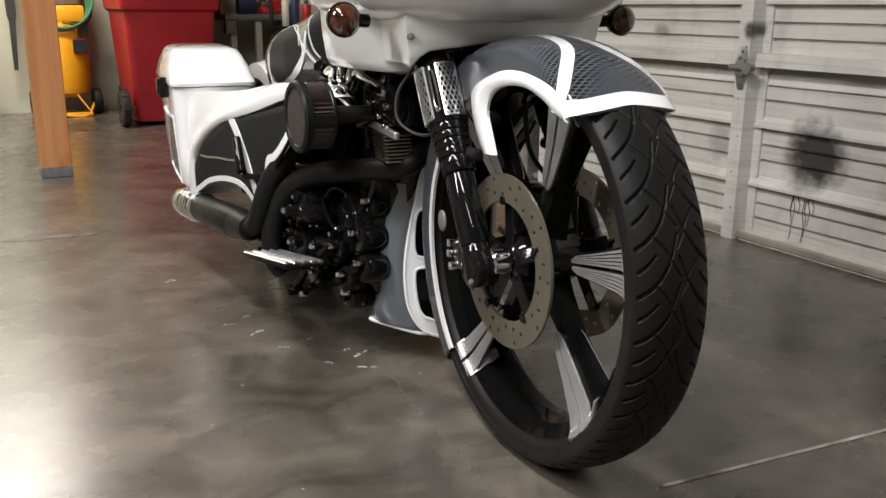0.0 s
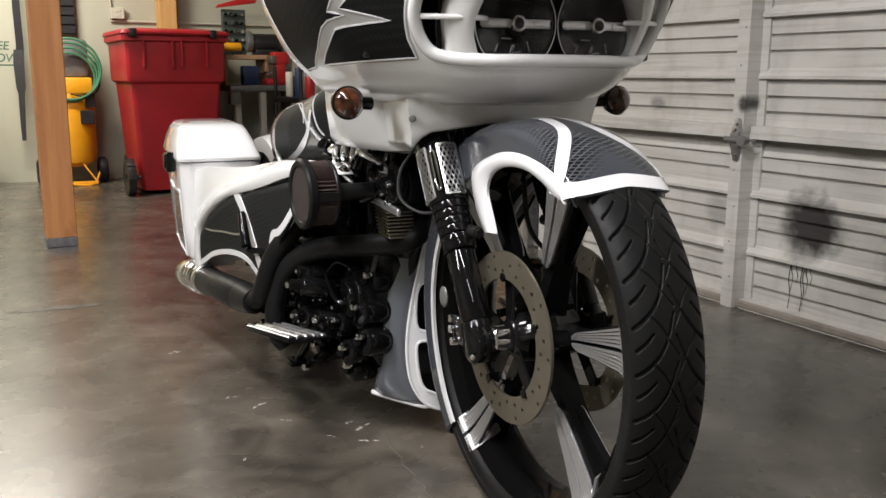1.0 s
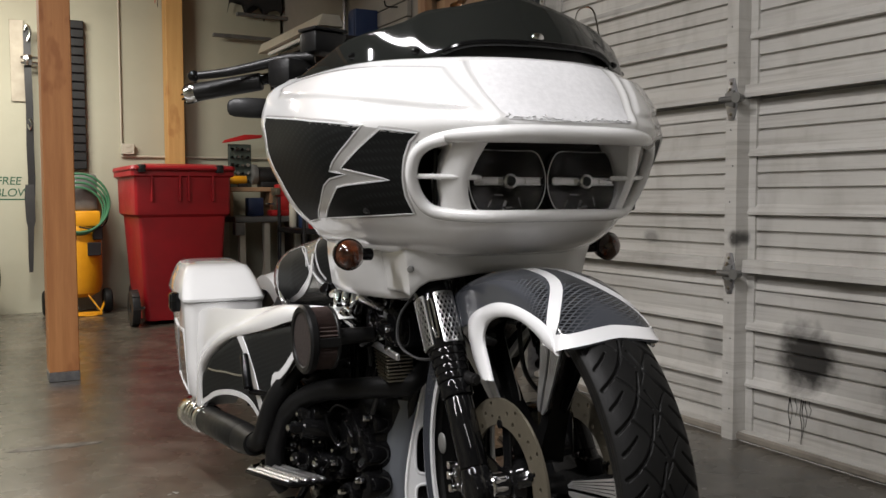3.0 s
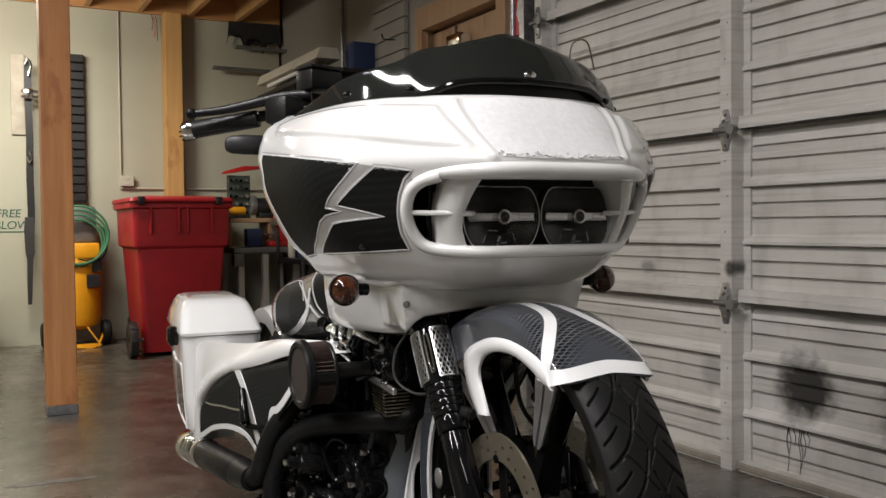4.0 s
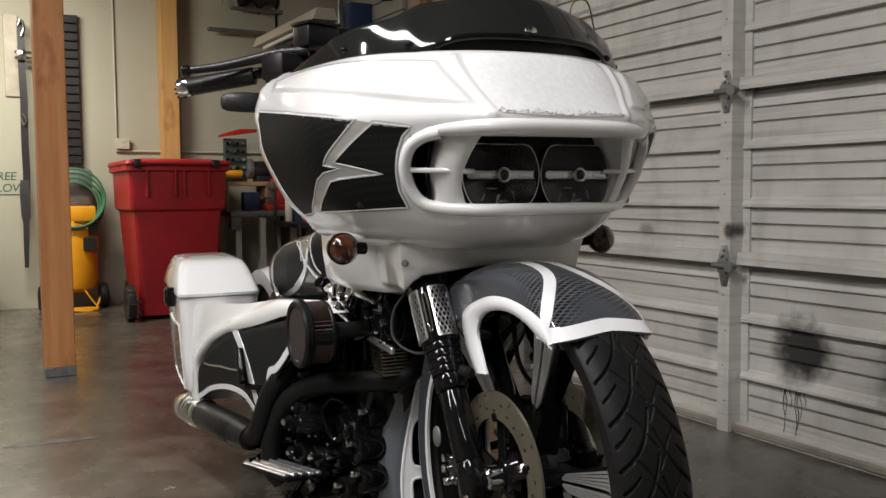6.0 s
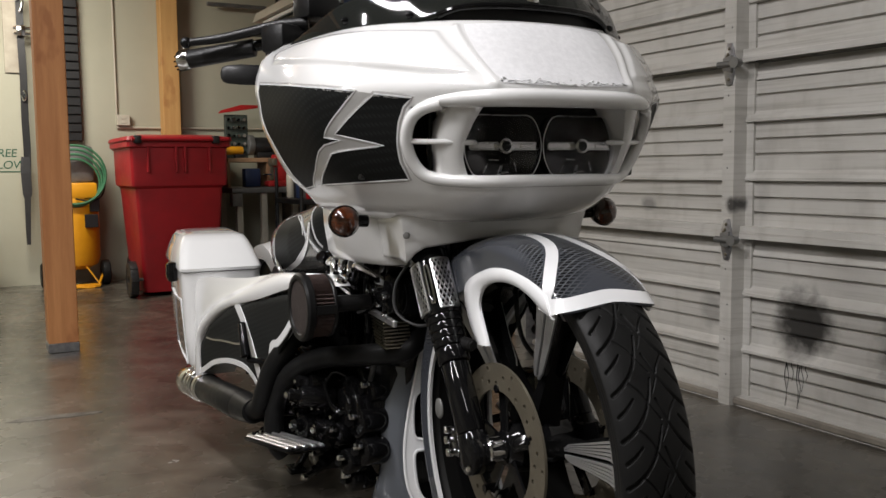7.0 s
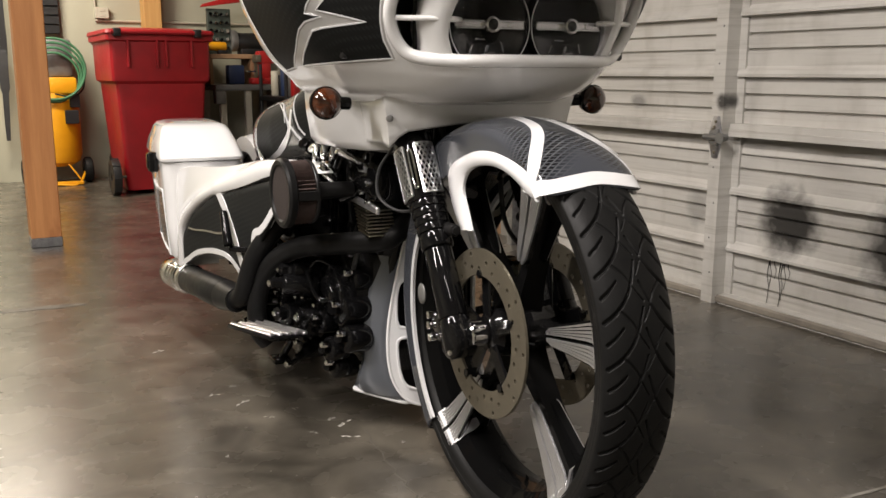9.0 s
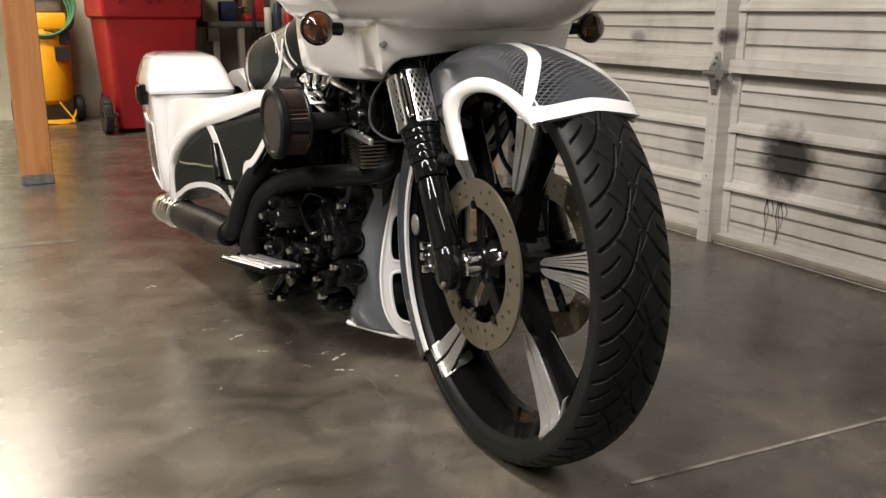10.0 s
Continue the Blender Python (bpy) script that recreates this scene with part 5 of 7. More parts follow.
def chin_front(y, z):
    """The chin's front face, leaning back as it rises."""
    return Vector((-0.440 - 0.06 * (z - 0.1) - 0.25 * max(0.0, abs(y - MID) - 0.05), y, z))


rows = [[chin_front(MID + w * t, z) for t in [i / 8 for i in range(-8, 9)]] for z, w in CHIN_EDGE]
# backing plate set behind the vents, coloured as their dark inside
rows = [[p + Vector((-0.045, 0, 0)) for p in row] for row in rows]
chin = part("chin_fairing", loft(rows, closed=False, caps=False), HOLLOW_SHADE, bike, "tall chin fairing with white frame and dark vents", 0.9)
VENTS = (
    ((0.012, 0.118), (0.044, 0.117), (0.060, 0.128), (0.069, 0.150), (0.074, 0.185), (0.075, 0.222), (0.069, 0.236), (0.054, 0.239), (0.012, 0.236)),
    ((0.012, 0.262), (0.058, 0.262), (0.071, 0.270), (0.075, 0.290), (0.073, 0.335), (0.067, 0.362), (0.055, 0.374), (0.030, 0.375), (0.012, 0.366)),
    ((0.012, 0.398), (0.030, 0.398), (0.037, 0.404), (0.034, 0.435), (0.025, 0.475), (0.012, 0.480)),
)
outer = [(w - 0.009, z) for z, w in CHIN_EDGE]
loops = [smooth_line([(w, z, 0) for w, z in outer] + [(-w, z, 0) for w, z in outer[::-1]], 4, True)]
loops += [smooth_line([(side * w, z, 0) for w, z in vent], 4, True) for side in (-1, 1) for vent in VENTS]
bm = bmesh.new()
rims = []
for ring in loops:
    vs = [bm.verts.new(chin_front(MID + p.x, p.y)) for p in ring]
    rims.extend(bm.edges.new((vs[i], vs[(i + 1) % len(vs)])) for i in range(len(vs)))
bmesh.ops.triangle_fill(bm, edges=rims, use_beauty=True)
raised = bmesh.ops.extrude_face_region(bm, geom=bm.faces[:])
bmesh.ops.translate(bm, verts=[v for v in raised["geom"] if isinstance(v, bmesh.types.BMVert)], vec=(0.012, 0, 0))
plate = part("chin_frame", bm, TRIM_WHITE, chin, "bright white frame round the vents", 0.5)
for ring in loops:
    part("frame_lip", hose([chin_front(MID + p.x, p.y) + Vector((0.0095, 0, 0)) for p in ring[::2]], 0.0042, 8, 2, True), TRIM_WHITE, plate)
for side in (-1, 1):
    rows = []
    for z, back, out in ((0.082, 0.03, 0.03), (0.10, 0.097, 0.082), (0.14, 0.064, 0.058), (0.18, 0.048, 0.042), (0.215, 0.043, 0.038), (0.25, 0.05, 0.045), (0.275, 0.058, 0.051), (0.31, 0.055, 0.047), (0.34, 0.054, 0.045), (0.46, 0.05, 0.042), (0.57, 0.043, 0.043), (0.66, 0.047, 0.047)):
        a = chin_front(MID + side * (lerp_table(CHIN_EDGE, z)[0] - 0.008), z) + Vector((0.004, 0, 0))
        rows.append([a + Vector((-back * t, side * out * math.sin(t * 1.57), 0)) for t in (0, 0.2, 0.4, 0.6, 0.8, 1.0)])
    flank = part("chin_flank", loft(rows, closed=False, caps=False), GREY, chin, "slate grey side of the chin", 0.9)
    thick = flank.modifiers.new("thick", "SOLIDIFY")
    thick.thickness, thick.offset = 0.006, 0
    part("flank_edging", hose([rows[0][0], rows[0][3], rows[1][4], rows[1][5]], 0.006, 8), TRIM_WHITE, flank)

# ---- engine ----
engine = part("engine", join(box(-0.86, -0.48, -0.10, 0.13, 0.17, 0.40, 0.03), box(-1.08, -0.84, -0.10, 0.13, 0.18, 0.42, 0.03), rod((-0.62, -0.15, 0.33), (-0.62, 0.15, 0.33), 0.125, sides=36, bevel=0.012)),
              WRINKLE, bike, "blacked-out V-twin engine with bright bolt heads")
for top, base, lean in (((-0.505, MID, 0.66), (-0.575, MID, 0.44), 0.3), ((-0.83, MID, 0.66), (-0.73, MID, 0.44), -0.4)):
    barrel = part("cylinder", rod(base, top, 0.075, sides=24), WRINKLE, engine, "finned black cylinder")
    head = Vector(top)
    part("rocker_cover", moved(join(box(-0.085, 0.085, -0.11, 0.11, -0.01, 0.05, 0.018), box(-0.065, 0.065, -0.09, 0.09, 0.045, 0.085, 0.018)), Matrix.Translation(head) @ Matrix.Rotation(lean, 4, "Y")), BLACK, engine)
    step = (head - Vector(base)) / 9
    for k in range(9):
        part("fin", rod(Vector(base) + step * (k + 0.2), Vector(base) + step * (k + 0.6), 0.088, sides=28, bevel=0.0015), MACHINED if k % 2 and top[0] > -0.6 else WRINKLE, engine)
# added black block that closes the see-through gap behind the engine
part("engine_fill_rear", join(box(-1.32, -0.82, -0.17, 0.17, 0.16, 0.60, 0.04), box(-1.2, -0.9, -0.2, 0.2, 0.2, 0.5, 0.05)), CERAMIC, engine)
part("cam_cover", join(moved(slab([(0.14 * math.cos(a) * (1.0 if math.cos(a) > 0 else 0.8), 0.085 * math.sin(a)) for a in [2 * math.pi * i / 28 for i in range(28)]], -0.02, 0.02, 0.006), Matrix.Translation((-0.63, -0.155, 0.33)))), BLACK, engine)
part("points_cover", rod((-0.56, -0.165, 0.33), (-0.56, -0.19, 0.33), 0.045, sides=32, bevel=0.006), BLACK, engine)
for x0, x1 in ((-0.585, -0.515), (-0.61, -0.56), (-0.66, -0.72), (-0.685, -0.77)):
    tube = part("pushrod_tube", rod((x0, -0.115, 0.41), (x1, -0.10, 0.64), 0.0095, sides=12), BLACK, engine)
    part("collar", rod((x0, -0.115, 0.405), (x0, -0.115, 0.43), 0.015, sides=12, bevel=0.002), CHROME, tube)
# more added black blocks, filling the dark between the engine's parts
part("engine_fill", join(box(-1.02, -0.50, -0.075, 0.10, 0.16, 0.60, 0.03), box(-0.98, -0.455, -0.09, 0.10, 0.42, 0.755, 0.03), box(-1.10, -0.48, -0.105, 0.12, 0.13, 0.44, 0.03)), WRINKLE, engine)
for i in range(90):
    x, z = random.uniform(-0.84, -0.54), random.uniform(0.19, 0.62)
    y = -0.175 if (x + 0.62) ** 2 + (z - 0.33) ** 2 < 0.014 else random.uniform(-0.13, -0.085)
    part("bolt", rod((x, y + 0.02, z), (x, y - 0.008, z), random.uniform(0.005, 0.009), sides=8, bevel=0.0015), CHROME if i % 2 else BLACK, engine)
for x, y, z, r, l in ((-0.52, -0.14, 0.30, 0.04, 0.07), (-0.50, -0.14, 0.235, 0.035, 0.06), (-0.545, -0.17, 0.20, 0.03, 0.05), (-0.575, -0.18, 0.26, 0.028, 0.05), (-0.52, -0.12, 0.37, 0.03, 0.05), (-0.56, -0.15, 0.15, 0.028, 0.06)):
    part("oil_fitting", join(rod((x, y + l / 2, z), (x + 0.01, y - l / 2, z + 0.005), r, sides=20, bevel=0.006), rod((x, y - l / 2, z), (x + 0.012, y - l / 2 - 0.015, z + 0.008), r * 0.35, sides=6)), BLACK, engine)
    part("bolt", rod((x + 0.02, y - l / 2, z + 0.02), (x + 0.022, y - l / 2 - 0.02, z + 0.022), 0.008, sides=8, bevel=0.0015), CHROME, engine)
part("throttle_body", join(box(-0.72, -0.58, -0.16, -0.04, 0.56, 0.64, 0.015), rod((-0.60, -0.20, 0.605), (-0.60, -0.08, 0.605), 0.034, sides=24)), BLACK, engine)
for pts in ([(-0.45, -0.12, 0.72), (-0.47, -0.15, 0.66), (-0.52, -0.14, 0.60), (-0.56, -0.12, 0.5)], [(-0.50, -0.10, 0.72), (-0.56, -0.14, 0.70), (-0.62, -0.12, 0.66)], [(-0.44, -0.08, 0.70), (-0.43, -0.12, 0.62), (-0.46, -0.13, 0.5), (-0.50, -0.14, 0.4)],
            [(-0.58, -0.1, 0.72), (-0.60, -0.12, 0.69), (-0.66, -0.13, 0.68)]):
    part("cable", hose(pts, 0.006, 8), PLASTIC, engine)
for x, y, z in ((-0.56, -0.13, 0.69), (-0.585, -0.12, 0.70), (-0.53, -0.125, 0.685), (-0.50, -0.14, 0.675)):
    part("clamp", rod((x, y, z), (x + 0.012, y - 0.02, z + 0.008), 0.011, sides=10, bevel=0.002), CHROME, engine)

# front cylinder's fin edges and the bare bracket over them
for k in range(8):
    part("fin", moved(box(-0.042 + 0.002 * k, 0.040, -0.012, 0.05, -0.0019, 0.0019, 0.0006, 1), Matrix.Translation((-0.452 + 0.002 * k, -0.128, 0.547 - 0.0075 * k)) @ Matrix.Rotation(0.06, 4, "Y")), FIN_EDGE, engine, "bright machined fin edge")
part("bracket", moved(box(-0.088, 0.088, -0.005, 0.005, -0.008, 0.008, 0.003, 1), Matrix.Translation((-0.432, -0.139, 0.560)) @ Matrix.Rotation(0.06, 4, "Y")), MACHINED, engine, "bare aluminium engine bracket")
part("rocker_box", join(moved(box(-0.10, 0.09, -0.045, 0.045, -0.05, 0.045, 0.022), Matrix.Translation((-0.44, -0.10, 0.632)) @ Matrix.Rotation(0.22, 4, "Y")), moved(box(-0.07, 0.07, -0.03, 0.03, -0.03, 0.03, 0.014), Matrix.Translation((-0.45, -0.115, 0.685)) @ Matrix.Rotation(0.22, 4, "Y"))), BLACK, engine, "gloss black rocker box")
for dx, dz in ((-0.08, 0.02), (-0.04, -0.03), (0.02, -0.04), (0.055, -0.05), (0.06, -0.01), (0.0, 0.03)):
    part("bolt", rod((-0.44 + dx, -0.142, 0.632 + dz - dx * 0.2), (-0.44 + dx, -0.154, 0.632 + dz - dx * 0.2), 0.006, sides=8, bevel=0.001), CHROME, engine)
# castings, fittings and lines down the right side
rng = random.Random(11)
for i in range(64):
    x, z = rng.uniform(-1.08, -0.565), rng.uniform(0.16, 0.40)
    y = -0.15 - 0.06 * rng.random() * (1.0 if x < -0.6 else 0.5)
    r, l = rng.uniform(0.012, 0.034), rng.uniform(0.03, 0.09)
    way = Vector((rng.uniform(-0.4, 0.6), -1, rng.uniform(-0.5, 0.5))).normalized() * l
    p = Vector((x, y, z))
    if i % 3 == 0:
        cast = part("casting", moved(box(-r * 1.6, r * 1.6, -l * 0.6, l * 0.6, -r, r, r * 0.3), Matrix.Translation(p) @ Matrix.Rotation(rng.uniform(-0.7, 0.7), 4, "Y")), BLACK, engine)
        tip_ = p + Vector((r * 0.8, -l * 0.6, r * 0.5))
    else:
        cast = part("oil_fitting", join(rod(p, p + way, r, r * 0.85, 16, r * 0.2), rod(p + way, p + way * 1.3, r * 0.5, sides=6)), BLACK, engine)
        tip_ = p + way * 1.25
    part("bolt", rod(tip_, tip_ + Vector((0.004, -0.012, 0.002)), rng.uniform(0.004, 0.008), sides=8, bevel=0.001), CHROME, cast)
for i in range(14):
    x, z = rng.uniform(-1.0, -0.66), rng.uniform(0.2, 0.4)
    part("oil_line", hose([(x, -0.17, z), (x + 0.05, -0.215, z + rng.uniform(-0.03, 0.05)), (x + 0.11, -0.20, z + rng.uniform(-0.06, 0.06)), (x + 0.15, -0.15, z + rng.uniform(-0.08, 0.04))], 0.0055, 8), BLACK, engine)
for i in range(46):
    x, z = rng.uniform(-0.80, -0.40), rng.uniform(0.56, 0.73)
    p = Vector((x, rng.uniform(-0.17, -0.09), z))
    way = Vector((rng.uniform(-1, 1), rng.uniform(-1, 0.2), rng.uniform(-1, 1))).normalized() * rng.uniform(0.02, 0.06)
    part("linkage", rod(p, p + way, rng.uniform(0.006, 0.016), sides=10, bevel=0.0015), CHROME if i % 4 == 0 else BLACK, engine)

# bright intake fittings behind the air cleaner
for a, b, r in (((-0.60, -0.20, 0.668), (-0.565, -0.20, 0.676), 0.010), ((-0.565, -0.20, 0.676), (-0.555, -0.205, 0.652), 0.008), ((-0.53, -0.19, 0.684), (-0.51, -0.20, 0.662), 0.009), ((-0.475, -0.19, 0.680), (-0.46, -0.20, 0.658), 0.007), ((-0.545, -0.19, 0.645), (-0.50, -0.19, 0.640), 0.006)):
    part("intake_fitting", join(rod(a, b, r, sides=14, bevel=0.002), rod(b, Vector(b) + Vector((0.004, -0.006, -0.006)), r * 0.6, sides=6)), CHROME, engine, "chrome intake fitting")
# air cleaner
AC = Vector((-0.468, -0.30, 0.588))
cleaner = part("air_cleaner", spun([(0.001, -0.012), (0.058, -0.012), (0.061, -0.016), (0.070, -0.017), (0.075, -0.012), (0.075, 0.000), (0.068, 0.004), (0.001, 0.004)], (0, 0, 0), 48), CERAMIC, bike, "round black air cleaner with brown pleated filter")
cleaner.location = AC
cleaner.rotation_euler = (0, 0, radians(2))
n = 46
rings = []
for k in range(2 * n):
    a = 2 * math.pi * k / (2 * n)
    r = 0.0685 if k % 2 else 0.0605
    rings.append([(r * math.cos(a), y, r * math.sin(a)) for y in (0.004, 0.045)])
rings.append(rings[0])
part("filter", loft(rings, closed=False, caps=False), PLEAT, cleaner, "brown pleated filter cloth", 0)
part("back_plate", spun([(0.001, 0.045), (0.069, 0.045), (0.070, 0.047), (0.068, 0.053), (0.050, 0.056), (0.032, 0.060), (0.019, 0.064), (0.017, 0.15), (0.001, 0.15)], (0, 0, 0), 48), SATIN, cleaner)
part("face", spun([(0.001, -0.0135), (0.030, -0.0135), (0.058, -0.0125), (0.001, -0.0105)], (0, 0, 0), 40), MESH_FACE, cleaner, "dark brown filter mesh")
for k in range(3):
    a = radians(90 + 120 * k)
    part("band", moved(box(-0.010, 0.010, -0.004, 0.050, 0.067, 0.0705, 0.001, 1), Matrix.Rotation(a, 4, "Y")), SATIN, cleaner)

# exhaust
part("exhaust_pipe", hose([(-0.50, 0.0, 0.53), (-0.43, -0.04, 0.515), (-0.415, -0.09, 0.480), (-0.485, -0.16, 0.464), (-0.59, -0.225, 0.444), (-0.651, -0.262, 0.415), (-0.705, -0.288, 0.369), (-0.732, -0.302, 0.317), (-0.746, -0.306, 0.255), (-0.752, -0.300, 0.205), (-0.752, -0.28, 0.175)], 0.0245, 18, 8), CERAMIC, bike, "satin black exhaust header")
part("exhaust_pipe", hose([(-0.66, -0.16, 0.525), (-0.675, -0.215, 0.505), (-0.685, -0.262, 0.480), (-0.69, -0.288, 0.452), (-0.715, -0.313, 0.404), (-0.735, -0.328, 0.347), (-0.765, -0.335, 0.30), (-0.81, -0.342, 0.278)], 0.0245, 18, 8), CERAMIC, bike, "satin black exhaust header")
m0, m1 = Vector((-1.31, -0.370, 0.230)), Vector((-0.80, -0.342, 0.278))
muffler = part("muffler", join(rod(m1, m1.lerp(m0, 0.2), 0.031, 0.040, 28), rod(m1.lerp(m0, 0.2), m0, 0.0405, sides=32, bevel=0.003)), CERAMIC, bike, "satin black muffler with chrome tip")
d = (m0 - m1).normalized()
tip = part("tip", join(rod(m0 - d * 0.03, m0 + d * 0.008, 0.046, sides=32, bevel=0.004), rod(m0 + d * 0.035, m0 + d * 0.062, 0.049, sides=32, bevel=0.006), rod(m0 + d * 0.08, m0 + d * 0.105, 0.047, sides=32, bevel=0.004),
                       rod(m0 + d * 0.12, m0 + d * 0.20, 0.0475, 0.0485, sides=32, bevel=0.004)), CHROME, muffler, "stepped chrome muffler tip")
part("groove", rod(m0, m0 + d * 0.15, 0.041, sides=28), BLACK, tip)

# footboards
for side in (-1, 1):
    board = new("footboard", finish("footboard", join(box(-0.098, 0.098, -0.058, 0.058, -0.008, 0.0, 0.003), box(-0.07, 0.07, -0.03, 0.03, -0.018, -0.008, 0.003)), BLACK))
    board.parent = bike
    board.matrix_basis = pose(-0.63, MID + side * 0.325, 0.243, side * 8, -4, -side * 16)
    tagged(board, "studded bright footboard on a black hanger")
    for k in range(5):
        part("tread_bar", box(-0.094, 0.094, -0.055 + 0.0225 * k, -0.042 + 0.0225 * k, 0.0, 0.005, 0.002, 1), SATIN_NICKEL, board, "knurled chrome strip")
    studs = [ball((-0.090 + 0.012 * i, -0.0485 + 0.0225 * j, 0.005), 0.0042, (1, 1, 0.8), 8, 5) for i in range(16) for j in range(5)]
    part("knurling", join(*studs), SATIN_NICKEL, board, kind="stuff")
    part("hanger", hose([(-0.05, side * 0.0, -0.02), (-0.05, -side * 0.10, -0.025), (-0.03, -side * 0.18, 0.02)], 0.012, 10), BLACK, board)

# frame, tank, seat
part("frame", join(hose([(-0.30, MID, 0.86), (-0.40, MID, 0.70), (-0.47, MID + 0.06, 0.45), (-0.50, MID + 0.10, 0.2), (-0.62, MID + 0.11, 0.13), (-1.05, MID + 0.11, 0.13), (-1.25, MID + 0.11, 0.3)], 0.018, 12),
                   hose([(-0.30, MID, 0.86), (-0.40, MID, 0.70), (-0.47, MID - 0.06, 0.45), (-0.50, MID - 0.10, 0.2), (-0.62, MID - 0.11, 0.13), (-1.05, MID - 0.11, 0.13), (-1.25, MID - 0.11, 0.3)], 0.018, 12),
                   hose([(-0.28, MID, 0.88), (-0.6, MID, 0.80), (-1.0, MID, 0.62), (-1.3, MID, 0.55)], 0.022, 12), rod((-0.29, MID, 0.70), (-0.36, MID, 0.93), 0.04, sides=24),
                   moved(box(-0.09, 0.03, -0.14, 0.14, -0.012, 0.012, 0.006), Matrix.Translation((-0.30, 0, 0.775)))), BLACK, bike)


def tank_point(u, v):
    """u: 0 rear to 1 front; v: degrees round the section."""
    w, h, z = lerp_table([(0, 0.09, 0.05, 0.635), (0.1, 0.184, 0.092, 0.650), (0.25, 0.212, 0.105, 0.665), (0.45, 0.214, 0.112, 0.685), (0.65, 0.200, 0.122, 0.72), (0.85, 0.16, 0.105, 0.76), (1.0, 0.08, 0.045, 0.80)], u)
    a = radians(v)
    return Vector((-1.38 + 0.92 * u, MID + w * math.copysign(abs(math.cos(a)) ** 0.75, math.cos(a)), z + h * math.copysign(abs(math.sin(a)) ** 0.8, math.sin(a))))


tank = part("fuel_tank", loft([[tank_point(i / 24, 360 * k / 48) for k in range(48)] for i in range(25)]), TANK_GREY, bike, "silver-grey tank with dark outlined side panels", 1.2)
for side in (0, 1):
    flip = lambda v: v if side else 180 - v
    oval = [(u, flip(v)) for u, v in ((0.31, 35), (0.295, 18), (0.285, -5), (0.25, -29), (0.31, -35), (0.49, -20), (0.587, -6), (0.585, 4), (0.51, 28), (0.42, 38))]
    dark = part("tank_panel", patch(lambda u, v: tank_point(u, v * 180), [(u, v / 180) for u, v in oval], 0.0015 if side else -0.0015), PANEL_CARBON, tank, "black side panel with a silver outline")
    part("pinstripe", strip(tank_point, oval[5:] + oval[:1], 0.0026, 0.0028, 4), PINSTRIPE, dark, "thin silver outline")
    part("pinstripe", strip(tank_point, [(0.47, flip(32)), (0.555, flip(14)), (0.575, flip(2))], 0.003, 0.0032, 4), PINSTRIPE, dark)
    fore = [(u, flip(v)) for u, v in ((0.615, 30), (0.625, 4), (0.66, -8), (0.70, -22), (0.76, -14), (0.80, 10), (0.76, 34), (0.68, 40))]
    front = part("tank_panel", patch(lambda u, v: tank_point(u, v * 180), [(u, v / 180) for u, v in fore], 0.0015 if side else -0.0015), PANEL_CARBON, tank, "black side panel with a silver outline")
    part("pinstripe", strip(tank_point, [(0.60, flip(34)), (0.633, flip(14)), (0.66, flip(0)), (0.695, flip(-14))], 0.005, 0.003, 4), PINSTRIPE, front, "bright silver flash")
    part("pinstripe", strip(tank_point, [(0.60, flip(2)), (0.635, flip(-6)), (0.665, flip(-16)), (0.70, flip(-27))], 0.004, 0.003, 4), PINSTRIPE, front)
    part("white_stripe", strip(tank_point, [(0.24, flip(-42)), (0.40, flip(-30)), (0.517, flip(-20.7)), (0.585, flip(-10)), (0.615, flip(0)), (0.62, flip(12))], 0.014, 0.003, 6), TRIM_WHITE, tank)
part("seat", loft([[(x, MID + w * math.cos(a), z + h * math.sin(a)) for a in [2 * math.pi * k / 24 for k in range(24)]] for x, w, h, z in ((-1.24, 0.06, 0.03, 0.61), (-1.28, 0.11, 0.06, 0.60), (-1.36, 0.135, 0.075, 0.60), (-1.46, 0.135, 0.075, 0.60), (-1.60, 0.10, 0.05, 0.60), (-1.65, 0.05, 0.03, 0.60))]), CERAMIC, bike, "low black seat", 1.2)

# rear wheel and fender
rear = part("rear_wheel", spun([(0.22, -0.085), (0.27, -0.088), (0.295, -0.07), (0.305, 0.0), (0.295, 0.07), (0.27, 0.088), (0.22, 0.085)], (0, 0, 0), 64), RUBBER, bike, "fat black rear tyre on a black wheel")
rear.location = (-1.66, MID, 0.305)
part("rim", spun([(0.001, -0.07), (0.20, -0.075), (0.222, -0.08), (0.222, 0.08), (0.20, 0.075), (0.001, 0.07)], (0, 0, 0), 48), BLACK, rear)
rows = []
for k in range(25):
    a = radians(20 + 170 * k / 24)
    rows.append([(-1.66 + r * math.cos(a), MID + y, 0.305 + r * math.sin(a)) for y, r in ((-0.12, 0.27), (-0.12, 0.32), (-0.07, 0.335), (0, 0.34), (0.07, 0.335), (0.12, 0.32), (0.12, 0.27))])
part("rear_fender", loft(rows, closed=False, caps=False), WHITE, bike, "white rear fender", 1.0)


# stretched saddlebags with side covers
def cover_point(x, z):
    """The outer face of the right side cover."""
    bulge = 0.018 * math.sin(max(0.0, min(1.0, (z - 0.25) / 0.45)) * math.pi)
    return Vector((x, MID - 0.403 - bulge + max(0.0, x + 1.40) * 0.135, z))


